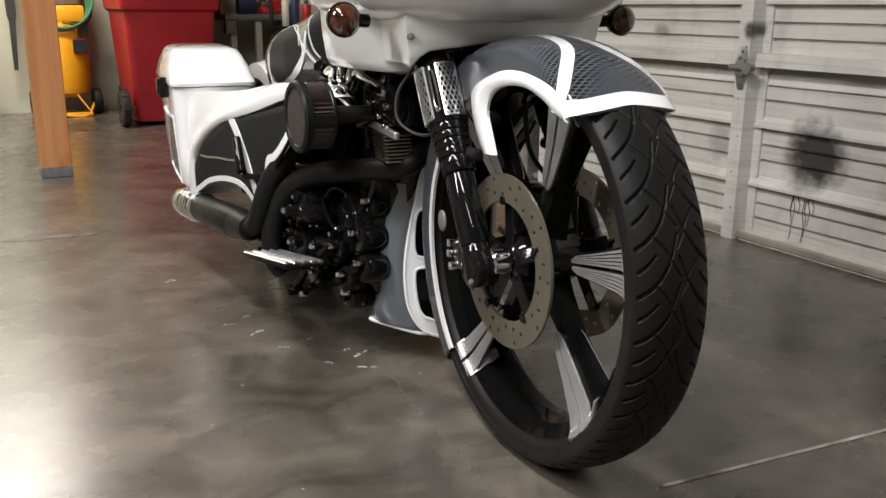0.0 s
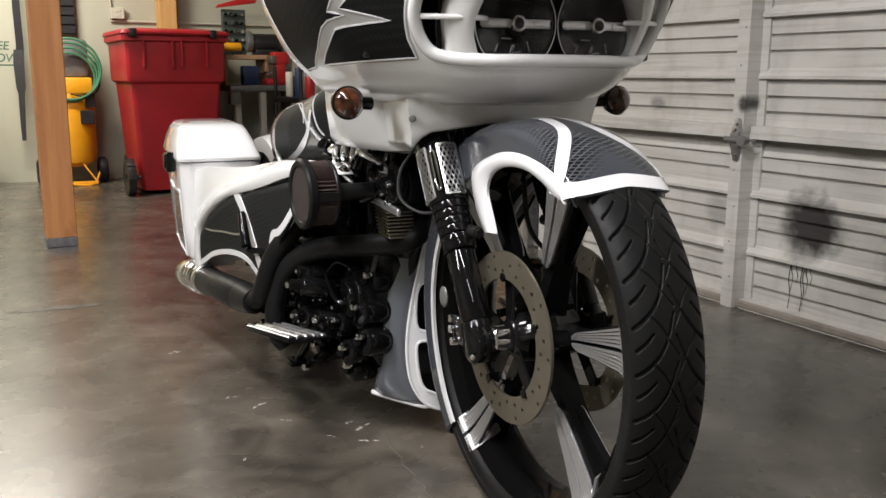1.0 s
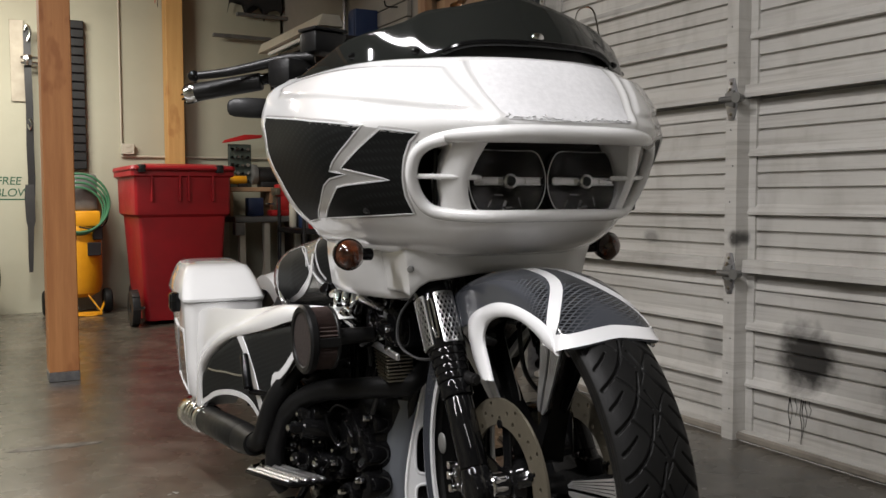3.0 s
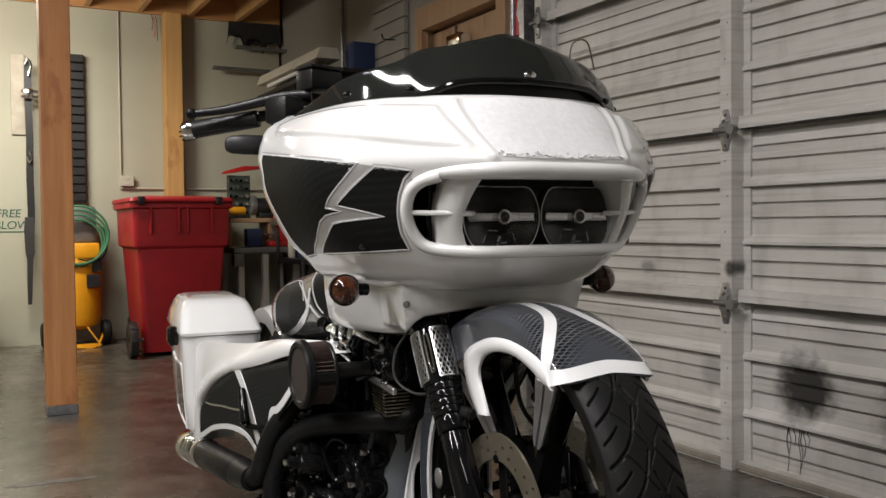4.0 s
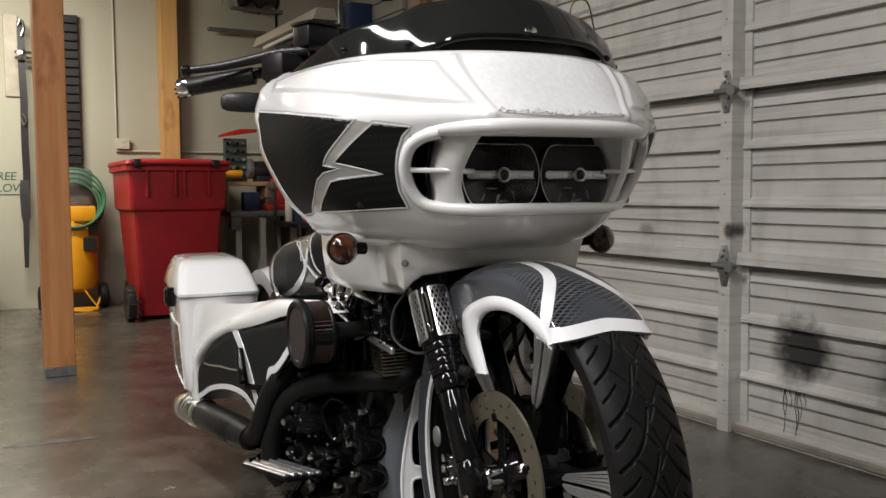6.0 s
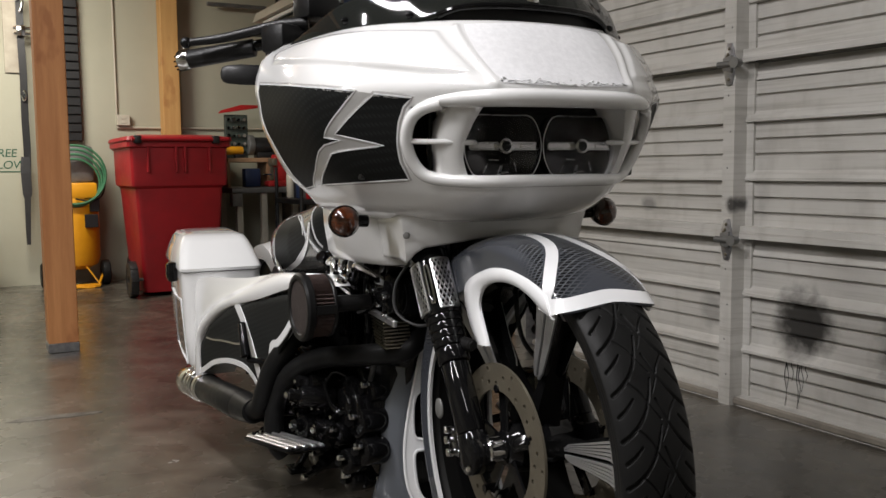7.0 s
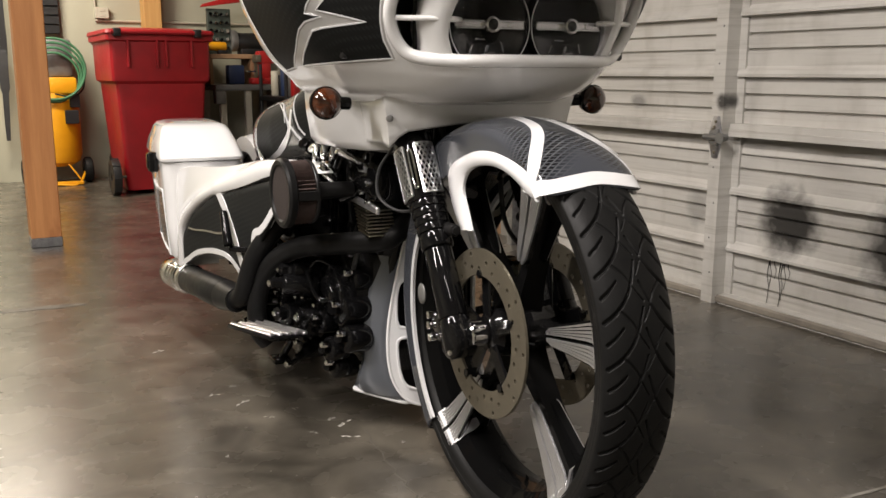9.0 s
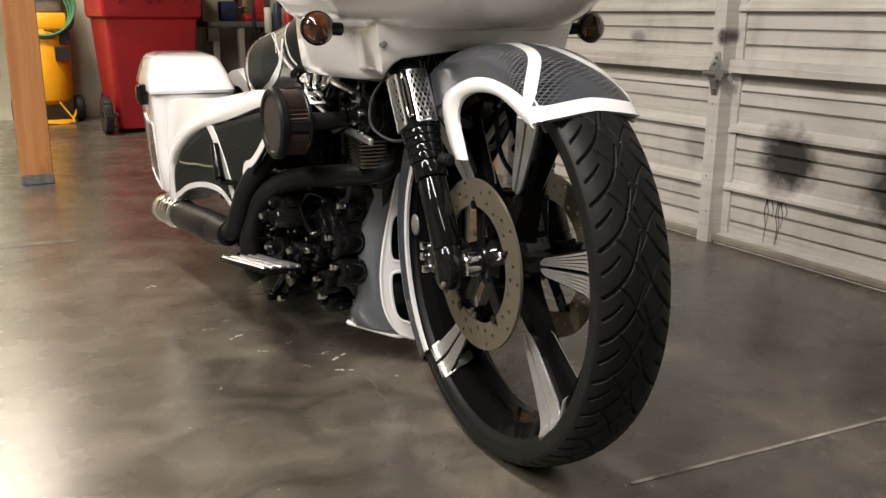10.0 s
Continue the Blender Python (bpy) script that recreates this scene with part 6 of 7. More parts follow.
def saddlebag(side):
    def place(p):
        return Vector((p[0], MID + side * (MID - p[1]) if side > 0 else p[1], p[2]))

    def ring(x0, x1, y0, y1, z, c):
        """A rounded rectangle, y measured outwards from the middle."""
        pts = []
        for cx, cy, a0 in ((x1 - c, y1 - c, 0), (x0 + c, y1 - c, 90), (x0 + c, y0 + c, 180), (x1 - c, y0 + c, 270)):
            for k in range(6):
                a = radians(a0 + 90 * k / 5)
                pts.append((cx + c * math.cos(a), MID + side * (cy + c * math.sin(a)), z))
        return pts

    body = [ring(-1.78, -1.385, 0.235, 0.402, 0.265, 0.03), ring(-1.82, -1.37, 0.225, 0.421, 0.29, 0.035), ring(-1.84, -1.36, 0.21, 0.430, 0.38, 0.04),
            ring(-1.85, -1.345, 0.205, 0.435, 0.48, 0.04), ring(-1.85, -1.335, 0.20, 0.440, 0.56, 0.035), ring(-1.85, -1.333, 0.20, 0.440, 0.578, 0.035)]
    for ring_ in body:
        for i, (x, y, z) in enumerate(ring_):
            if x < -1.6:
                ring_[i] = (x, MID + (y - MID) * 0.935, z)
    bag = part("saddlebag", loft(body), WHITE, bike, "stretched white saddlebag with a bright lid", 0.9)
    lid = [ring(-1.855, -1.328, 0.197, 0.446, 0.581, 0.03), ring(-1.857, -1.326, 0.197, 0.448, 0.590, 0.03), ring(-1.83, -1.36, 0.208, 0.440, 0.63, 0.03), ring(-1.80, -1.40, 0.220, 0.428, 0.665, 0.03),
           ring(-1.78, -1.425, 0.228, 0.418, 0.680, 0.03), ring(-1.74, -1.46, 0.245, 0.395, 0.687, 0.03)]
    for ring_ in lid:
        for i, (x, y, z) in enumerate(ring_):
            if x < -1.6:
                ring_[i] = (x, MID + (y - MID) * 0.935, z)
    part("lid", loft(lid), WHITE, bag, "smooth white bag lid", 0.7)
    part("latch", join(*[moved(b, Matrix.Translation((0, MID, 0))) for b in (box(-1.50, -1.45, side * 0.450 - 0.014, side * 0.450 + 0.014, 0.54, 0.60, 0.006), box(-1.49, -1.46, side * 0.463 - 0.005, side * 0.463 + 0.005, 0.55, 0.595, 0.003))]), BLACK, bag, "black latch")
    def face(x, z):
        """The outer side of the bag, narrowing to the rear."""
        return place((x, MID - float(np.interp(z, (0.265, 0.29, 0.38, 0.48, 0.56), (0.402, 0.421, 0.430, 0.435, 0.440))) * (1 - 0.065 * max(0.0, min(1.0, (-1.385 - x) / 0.425))), z))

    rim = [(-1.405, 0.488), (-1.60, 0.475), (-1.70, 0.31), (-1.60, 0.285), (-1.41, 0.29)]
    # the panel's grey is a dull reflection put into its colour
    inset = part("inset_panel", patch(face, rim, 0.0018, cuts=3), GREY, bag, "smooth inset panel outlined in silver, coloured grey like a dull reflection")
    part("silver_trim", strip(face, rim + [rim[0]], 0.009, 0.005, 1), PINSTRIPE, inset)
    part("silver_trim", strip(face, [rim[1], (rim[1][0] - 0.10, rim[1][1] + 0.012)], 0.009, 0.005, 1), PINSTRIPE, inset)
    cover = lambda x, z: place(cover_point(x, z))
    field = [(-1.34, 0.285), (-1.27, 0.375), (-1.17, 0.445), (-1.0, 0.515), (-0.8, 0.558), (-0.64, 0.592), (-0.52, 0.61), (-0.58, 0.53), (-0.66, 0.46), (-0.72, 0.40), (-0.79, 0.325), (-0.84, 0.345), (-0.91, 0.37), (-1.03, 0.365), (-1.16, 0.34), (-1.26, 0.305)]
    shell = part("side_cover", patch(cover, field, 0.0, cuts=4), PANEL_CARBON, bag, "carbon-weave side cover with white striping", 0.9)
    thick = shell.modifiers.new("thick", "SOLIDIFY")
    thick.thickness, thick.offset = 0.008, 0
    low = smooth_line([(x, z, 0) for x, z in ((-1.325, 0.265), (-1.305, 0.295), (-1.285, 0.349), (-1.257, 0.397), (-1.19, 0.441), (-1.10, 0.485), (-0.986, 0.522), (-0.793, 0.564), (-0.618, 0.608), (-0.52, 0.62))], 5)
    high = smooth_line([(x, z, 0) for x, z in ((-1.38, 0.26), (-1.355, 0.31), (-1.325, 0.365), (-1.283, 0.415), (-1.20, 0.468), (-1.10, 0.517), (-0.986, 0.552), (-0.86, 0.59), (-0.70, 0.636), (-0.56, 0.648))], 5)
    over = smooth_line([(x, z, 0) for x, z in ((-1.40, 0.262), (-1.395, 0.33), (-1.39, 0.42), (-1.375, 0.50), (-1.33, 0.552), (-1.23, 0.574), (-1.08, 0.588), (-0.90, 0.606), (-0.70, 0.638), (-0.56, 0.650))], 5)
    rows = []
    for lo, hi, top in zip(low, high, over):
        a, b, c = cover(lo.x, lo.y), cover(hi.x, hi.y), cover(top.x, top.y)
        rows.append([a + Vector((0, -side * 0.004, 0)), a + Vector((0, side * 0.007, 0)), a.lerp(b, 0.3) + Vector((0, side * 0.013, 0)), a.lerp(b, 0.75) + Vector((0, side * 0.010, 0)), b + Vector((0, side * 0.001, 0)), b.lerp(c, 0.25) + Vector((0, -side * 0.006, 0)), c + Vector((0, -side * 0.010, 0)), c + Vector((0, -side * 0.10, -0.01)), a + Vector((0, -side * 0.10, 0))])
    part("cover_edging", loft(rows), WHITE, shell, "broad sweeping white edge", 1.0)
    part("cover_stripe", strip(cover, [(-0.96, 0.54), (-0.90, 0.495), (-0.85, 0.44), (-0.81, 0.365), (-0.79, 0.31)], 0.034, 0.006, 5), TRIM_WHITE, shell)
    part("cover_stripe", strip(cover, [(-0.55, 0.575), (-0.62, 0.51), (-0.67, 0.475), (-0.71, 0.46), (-0.73, 0.41)], 0.022, 0.006, 5), TRIM_WHITE, shell)
    part("cover_edging", strip(cover, [(-1.33, 0.275), (-1.25, 0.305), (-1.16, 0.338), (-1.03, 0.365), (-0.91, 0.37), (-0.84, 0.345), (-0.78, 0.295)], 0.018, 0.006, 6), TRIM_WHITE, shell)
    part("cover_badge", strip(cover, [(-1.21, 0.402), (-1.15, 0.405), (-1.07, 0.415), (-0.98, 0.422), (-0.92, 0.430)], 0.007, 0.0065, 4), CHROME, shell, "scuffed bright badge")
    part("passenger_peg", join(rod(cover(-0.87, 0.495) + Vector((0, side * 0.02, 0)), cover(-0.82, 0.415) + Vector((0, side * 0.03, 0)), 0.010, 0.013, 16, 0.004),
                               rod(cover(-0.83, 0.405) + Vector((0, side * 0.02, 0)), cover(-0.70, 0.415) + Vector((0, -side * 0.02, 0)), 0.008, sides=12)), BLACK, shell, "folded black passenger peg")


saddlebag(-1)
saddlebag(1)
part("bag_guard", join(hose([(-1.16, MID - 0.19, 0.66), (-1.13, MID - 0.20, 0.62), (-1.12, MID - 0.19, 0.58)], 0.009, 10), hose([(-1.2, MID - 0.15, 0.69), (-1.15, MID - 0.17, 0.66), (-1.10, MID - 0.18, 0.64)], 0.011, 10)), CHROME, bike, "chrome docking hardware")
part("kickstand", join(rod((-1.02, -0.10, 0.15), (-1.10, -0.15, 0.012), 0.011, sides=12), box(-1.14, -1.07, -0.18, -0.13, 0.0, 0.012, 0.004)), BLACK, bike)

# handlebar
for side in (-1, 1):
    y = lambda d: MID + side * d
    bar = part("handlebar", hose([(-0.34, y(0.06), 1.02), (-0.38, y(0.15), 1.11), (-0.46, y(0.25), 1.165), (-0.56, y(0.36), 1.160), (-0.655, y(0.52), 1.128)], 0.0125, 12), BLACK, bike, "black handlebar with rubber grips")
    part("grip", rod((-0.575, y(0.385), 1.152), (-0.655, y(0.515), 1.130), 0.0195, 0.0205, 24, 0.003), GRIP, bar, "ribbed black rubber grip")
    cap = part("grip_end", rod((-0.653, y(0.510), 1.131), (-0.667, y(0.533), 1.127), 0.0215, sides=24, bevel=0.003), CHROME, bar, "ribbed chrome grip end")
    for k in range(12):
        a = math.pi * k / 6
        off = Vector((0, math.sin(a) * 0.0212 * 0.5, math.cos(a) * 0.0212)) + Vector((math.sin(a) * 0.0212 * 0.85, 0, 0))
        part("rib", rod(Vector((-0.654, y(0.512), 1.131)) + off, Vector((-0.666, y(0.531), 1.127)) + off, 0.0018, sides=6), BLACK, cap)
    part("lever", hose([(-0.50, y(0.285), 1.200), (-0.525, y(0.34), 1.196), (-0.555, y(0.40), 1.182), (-0.578, y(0.46), 1.168), (-0.60, y(0.525), 1.159)], 0.0135, 12, end_radius=0.0085), GRIP, bar, "satin black lever")
    part("lever_knob", ball((-0.60, y(0.528), 1.159), 0.0125, u=14, v=8), BLACK, bar)
    part("control_box", join(moved(box(-0.035, 0.035, -0.05, 0.05, -0.032, 0.03, 0.012), Matrix.Translation((-0.525, y(0.325), 1.165)) @ Matrix.Rotation(-side * 0.5, 4, "Z")), moved(box(-0.022, 0.022, -0.04, 0.04, -0.02, 0.02, 0.008), Matrix.Translation((-0.53, y(0.31), 1.125)))), GRIP, bar)
    part("reservoir", moved(join(box(-0.032, 0.032, -0.042, 0.042, -0.024, 0.022, 0.007), box(-0.034, 0.034, -0.044, 0.044, 0.022, 0.030, 0.003)), Matrix.Translation((-0.505, y(0.265), 1.232)) @ Matrix.Rotation(-side * 0.3, 4, "Z")), GRIP, bar, "black brake fluid reservoir")
    part("union", hose([(-0.49, y(0.235), 1.215), (-0.485, y(0.20), 1.222), (-0.47, y(0.165), 1.215)], 0.0045, 8), CHROME, bar, "bright brake line union")
    part("mirror_stem", hose([(-0.50, y(0.275), 1.19), (-0.51, y(0.268), 1.155), (-0.53, y(0.285), 1.115), (-0.55, y(0.325), 1.094), (-0.56, y(0.37), 1.09)], 0.0085, 10), GRIP, bar)
    mirror = part("mirror", loft([[(-0.565 - 0.015 * t * t + c * 0.4, y(0.325 + 0.135 * (t + 1) / 2), 1.092 + s_) for c, s_ in [(0.024 * math.cos(a) * r, 0.022 * math.sin(a) * r) for a in [2 * math.pi * k / 16 for k in range(16)]]]
                                   for t, r in ((-1, 0.5), (-0.9, 0.8), (-0.6, 1), (0.4, 1), (0.8, 0.9), (0.95, 0.7), (1, 0.35))]), PLASTIC, bar, "slim black mirror")
# ---- things along the back wall ----
def wheelie_bin(x, y, tone, label, turn=0.0):
    ob = thing("wheelie_bin", label, "wheeled bin", in_room(x, y, 0, 0, 0, turn), "red refuse bins")

    def ring(w, d, z, c=0.04):
        pts = []
        for cx, cy, a0 in ((w - c, d - c, 0), (-w + c, d - c, 90), (-w + c, -d + c, 180), (w - c, -d + c, 270)):
            pts += [(cx + c * math.cos(radians(a0 + 30 * k)), cy + c * math.sin(radians(a0 + 30 * k)), z) for k in range(4)]
        return pts

    part("body", loft([ring(0.255, 0.27, 0.03), ring(0.262, 0.28, 0.06), ring(0.305, 0.33, 0.76), ring(0.330, 0.355, 0.78), ring(0.333, 0.36, 0.81), ring(0.337, 0.365, 1.04), ring(0.36, 0.39, 1.05), ring(0.36, 0.39, 1.085), ring(0.345, 0.375, 1.088)]), tone, ob, smooth=0.5)
    part("lid", loft([ring(0.365, 0.395, 1.088), ring(0.368, 0.398, 1.096), ring(0.362, 0.39, 1.118), ring(0.25, 0.28, 1.135), ring(0.1, 0.1, 1.138, 0.03)]), tone, ob, "scuffed hinged lid", 0.6)
    for fx in (-0.22, -0.03, 0.03, 0.20):
        part("rib", box(fx - 0.008, fx + 0.008, -0.392, -0.358, 0.87, 1.05, 0.004, 1), tone, ob)
    part("grab_bar", rod((-0.33, -0.415, 1.10), (0.33, -0.415, 1.10), 0.014, sides=12), tone, ob)
    for fx in (-0.29, 0.24):
        part("hinge", box(fx - 0.025, fx + 0.025, -0.43, -0.37, 1.07, 1.125, 0.008), PLASTIC, ob)
    part("axle", rod((-0.34, -0.25, 0.125), (0.34, -0.25, 0.125), 0.011, sides=10), GREY_METAL, ob)
    for fx in (-0.335, 0.335):
        w = part("wheel", moved(spun([(0.03, -0.025), (0.085, -0.022), (0.095, -0.028), (0.122, -0.026), (0.126, 0.0), (0.122, 0.026), (0.095, 0.028), (0.085, 0.022), (0.03, 0.025)], (0, 0, 0), 32),
                                Matrix.Translation((fx, -0.25, 0.126)) @ Matrix.Rotation(radians(90), 4, "Z")), PLASTIC, ob, "black bin wheel")
        for k in range(8):
            part("tread", moved(box(0.10, 0.129, -0.027, 0.027, -0.006, 0.006, 0.002, 1), Matrix.Translation((fx, -0.25, 0.126)) @ Matrix.Rotation(radians(90), 4, "Z") @ Matrix.Rotation(k * math.pi / 4, 4, "Y")), PLASTIC, w)
    return ob


wheelie_bin(-1.14, -0.75, BIN_RED, "large red plastic wheeled bin with a closed lid")
wheelie_bin(-1.05, -0.24, material("brownish_red_plastic", (0.33, 0.02, 0.02), 0.5, second=(0.2, 0.03, 0.025), scale=5, bump=0.08, bump_scale=60), "older dull red wheeled bin against the wall")

comp = thing("air_compressor", "upright yellow air compressor with a coiled green hose", "compressor", in_room(-1.74, -0.08, 0))
part("tank", spun([(0.001, 0.13), (0.10, 0.135), (0.165, 0.17), (0.185, 0.23), (0.185, 0.68), (0.165, 0.74), (0.10, 0.775), (0.001, 0.78)], (0, 0, 0), 40), YELLOW, comp).rotation_euler = (radians(90), 0, 0)
part("motor_housing", join(box(-0.08, 0.15, -0.12, 0.10, 0.80, 1.08, 0.03), box(-0.06, 0.12, -0.10, 0.08, 0.74, 0.82, 0.01)), GREY_METAL, comp, "grey motor cover")
part("shroud", box(-0.10, 0.16, -0.19, -0.06, 0.68, 0.80, 0.02), YELLOW, comp)
part("warning_label", box(0.06, 0.155, -0.197, -0.165, 0.46, 0.56, 0.004, 1), PLASTIC, comp, "dark warning label")
part("warning_label", box(0.10, 0.17, -0.185, -0.13, 0.58, 0.68, 0.004, 1), PLASTIC, comp)
for fx in (-0.22, 0.215):
    part("wheel", moved(spun([(0.02, -0.03), (0.08, -0.032), (0.095, -0.022), (0.098, 0.0), (0.095, 0.022), (0.08, 0.032), (0.02, 0.03)], (0, 0, 0), 28), Matrix.Translation((fx, -0.02, 0.098)) @ Matrix.Rotation(radians(90), 4, "Z")), RUBBER, comp)
part("base_frame", join(hose([(-0.20, -0.02, 0.10), (-0.14, -0.2, 0.03), (0.0, -0.22, 0.012), (0.12, -0.2, 0.012), (0.20, -0.02, 0.10)], 0.009, 8), rod((0.06, -0.17, 0.16), (0.15, -0.21, 0.02), 0.006, sides=8), box(-0.15, 0.15, -0.21, -0.15, 0.005, 0.03, 0.004)), YELLOW, comp)
for k, r in enumerate((0.17, 0.185, 0.20, 0.21)):
    part("hose_loop", hose([(r * math.cos(a) * 1.05, -0.18 - 0.012 * k, 0.80 + r * 1.05 * math.sin(a) + 0.02 * k) for a in [2 * math.pi * i / 10 for i in range(10)]], 0.009, 8, 4, True), GREEN, comp, "green rubber hose")
part("power_cord", hose([(0.16, -0.15, 0.95), (0.21, -0.17, 0.85), (0.20, -0.18, 0.72), (0.12, -0.2, 0.66), (0.0, -0.2, 0.68)], 0.006, 8), PLASTIC, comp)

ramp = thing("loading_ramp", "black slatted folding ramp hung on the beige wall", "ramp", in_room(-1.775, 0.115, 0))
for k in range(17):
    z = 1.125 + 0.0685 * k
    part("slat", box(-0.150, 0.150, -0.03, 0.03, z, z + 0.063, 0.006, 1), PLASTIC, ramp)
for fx in (-0.146, 0.138):
    part("side_rail", box(fx - 0.004, fx + 0.012, 0.0, 0.04, 1.115, 2.29), GREY_METAL, ramp)
plate = thing("wall_plate", "stained grey metal plate screwed to the wall", "plate", in_room(-2.10, 0.145, 0))
part("sheet", box(-0.05, 0.05, -0.006, 0.006, 1.64, 2.26, 0.002, 1), material("stained_bare_plate", (0.42, 0.38, 0.30), 0.5, 0.3, second=(0.26, 0.23, 0.18), scale=7), plate)
strap = thing("ratchet_strap", "black tie-down strap with chrome ratchets hanging on the wall", "strap", in_room(-2.035, 0.06, 0))
part("webbing", loft([[(x - 0.026, y, z), (x + 0.026, y, z), (x + 0.026, y + 0.005, z), (x - 0.026, y + 0.005, z)] for x, y, z in ((0.0, -0.02, 2.2), (-0.002, -0.03, 1.9), (0.004, -0.03, 1.6), (0.0, -0.03, 1.3), (0.004, -0.03, 1.05), (-0.004, -0.03, 0.85))]), PLASTIC, strap)
part("webbing", loft([[(x - w, y, z), (x + w, y, z), (x + w, y + 0.02, z), (x - w, y + 0.02, z)] for x, y, z, w in ((-0.012, -0.04, 1.0, 0.03), (-0.015, -0.05, 0.9, 0.036), (-0.012, -0.05, 0.72, 0.032), (-0.012, -0.05, 0.68, 0.022), (-0.018, -0.05, 0.45, 0.018), (-0.02, -0.05, 0.33, 0.014))]), LEATHER, strap)
part("ratchet", join(rod((-0.05, -0.05, 1.96), (0.07, -0.05, 1.96), 0.012, sides=10), rod((-0.05, -0.05, 1.92), (0.07, -0.05, 1.92), 0.012, sides=10), box(-0.03, 0.03, -0.07, -0.04, 1.90, 1.98, 0.005)), CHROME, strap, "chrome ratchet buckle")
part("hook", hose([(0.0, -0.05, 2.08), (0.02, -0.06, 2.15), (0.0, -0.06, 2.20), (-0.02, -0.05, 2.16)], 0.010, 8), CHROME, strap)
part("clip", hose([(0.0, -0.05, 1.50), (0.014, -0.055, 1.46), (0.0, -0.055, 1.42), (-0.012, -0.05, 1.46)], 0.007, 8), CHROME, strap)

# conduit and outlet
outlet = thing("outlet_box", "cream surface outlet box with painted conduit", "outlet", in_room(-1.31, 0.13, 0))
WALL_TRIM = material("wall_coloured_conduit", (0.50, 0.46, 0.37), 0.5, second=(0.4, 0.36, 0.29), scale=6)
part("box", box(-0.05, 0.05, -0.03, 0.03, 1.25, 1.335, 0.004, 1), CREAM, outlet)
part("socket", join(box(-0.02, 0.02, -0.034, -0.028, 1.265, 1.285, 0.002, 1), box(-0.02, 0.02, -0.034, -0.028, 1.30, 1.32, 0.002, 1)), CREAM, outlet)
part("conduit", rod((-0.045, 0.012, 1.33), (-0.045, 0.012, 2.67), 0.008, sides=10), WALL_TRIM, outlet)
part("conduit", rod((-0.05, 0.012, 1.235), (1.31, 0.012, 1.235), 0.010, sides=10), WALL_TRIM, outlet)
for k, (x, z) in enumerate(((-1.10, 2.655), (-1.085, 2.645), (-1.07, 2.655))):
    wire = piece("loose_wire", hose([(0, 0, 0), (0.01, -0.02, -0.06), (0.0 + 0.006 * k, -0.02, -0.13 - 0.04 * k)], 0.003, 6), RED if k % 2 else PLASTIC, "thin loose wire hanging from the ledger", "wire", in_room(x, 0.10, z), "loose wires")

# green scrawl on the wall
scrawl = thing("wall_scrawl", "hand-sprayed green letters on the beige wall", "writing", in_room(-2.185, 0.158, 0))
INK = material("green_marker_ink", (0.02, 0.09, 0.05), 0.7)
for text, x, z, size in (("FREE", -0.09, 1.002, 0.088), ("BLOW", -0.105, 0.912, 0.088)):
    data = bpy.data.curves.new("letters", "FONT")
    data.body, data.size, data.extrude, data.shear, data.space_character = text, size, 0.001, 0.15, 0.95
    data.materials.append(INK)
    letters = new("letters", data)
    letters.parent = scrawl
    letters.location, letters.rotation_euler = (x, 0, z), (radians(90), 0, 0)
part("underline", box(-0.14, 0.16, -0.001, 0.001, 0.885, 0.893), INK, scrawl)

spare = thing("spare_tyre", "worn black tyre leaning at the wall", "tyre", in_room(-2.47, -0.35, 0.315, 0, 0, 62))
part("tyre", spun([(0.21, -0.06), (0.26, -0.075), (0.30, -0.066), (0.315, 0.0), (0.30, 0.066), (0.26, 0.075), (0.21, 0.06)], (0, 0, 0), 48), RUBBER, spare)
for k in range(48):
    part("knob", moved(box(0.306, 0.322, -0.05, 0.05, -0.008, 0.008, 0.003, 1), Matrix.Rotation(2 * math.pi * k / 48, 4, "Y")), RUBBER, spare)

# ---- bench, shelf and clutter in the corner ----
bench = thing("workbench", "grey steel workbench cluttered with tools in the corner", "workbench", in_room(-0.38, -0.30, 0))
part("top", box(-0.25, 0.34, -0.26, 0.30, 0.70, 0.745, 0.006), GREY_METAL, bench)
for fx, fy in ((-0.18, -0.2), (0.02, -0.2), (0.28, -0.2), (-0.2, 0.22), (0.28, 0.22)):
    part("leg", box(fx - 0.025, fx + 0.025, fy - 0.025, fy + 0.025, 0.0, 0.70, 0.004, 1), CREAM, bench)
part("brace", rod((-0.02, -0.2, 0.16), (0.03, -0.2, 0.58), 0.016, sides=10), CREAM, bench)
part("clamp_jaw", box(-0.26, -0.18, -0.30, -0.22, 0.60, 0.70, 0.008), GREY_METAL, bench)
vise = thing("bench_vise", "red bench vise with steel jaws", "vise", in_room(-0.20, -0.42, 0.745))
part("body", join(box(-0.11, 0.05, -0.06, 0.06, 0.0, 0.05, 0.015), box(-0.03, 0.05, -0.05, 0.05, 0.04, 0.20, 0.012), box(-0.05, 0.08, -0.055, 0.055, 0.16, 0.26, 0.015)), RED, vise)
part("jaw", box(-0.07, -0.03, -0.06, 0.06, 0.17, 0.23, 0.006), STEEL, vise)
part("handle", rod((-0.10, -0.1, 0.1), (-0.10, 0.1, 0.1), 0.008, sides=8), CHROME, vise)
crate = thing("parts_shelf", "small wooden shelf holding bottles and tools", "shelf", in_room(-0.46, -0.22, 0.745))
part("board", box(-0.14, 0.22, -0.12, 0.16, 0.20, 0.235, 0.003, 1), OAK, crate)
for fx in (-0.13, 0.20):
    part("upright", box(fx - 0.012, fx + 0.012, -0.11, 0.15, 0.0, 0.20), OAK, crate)
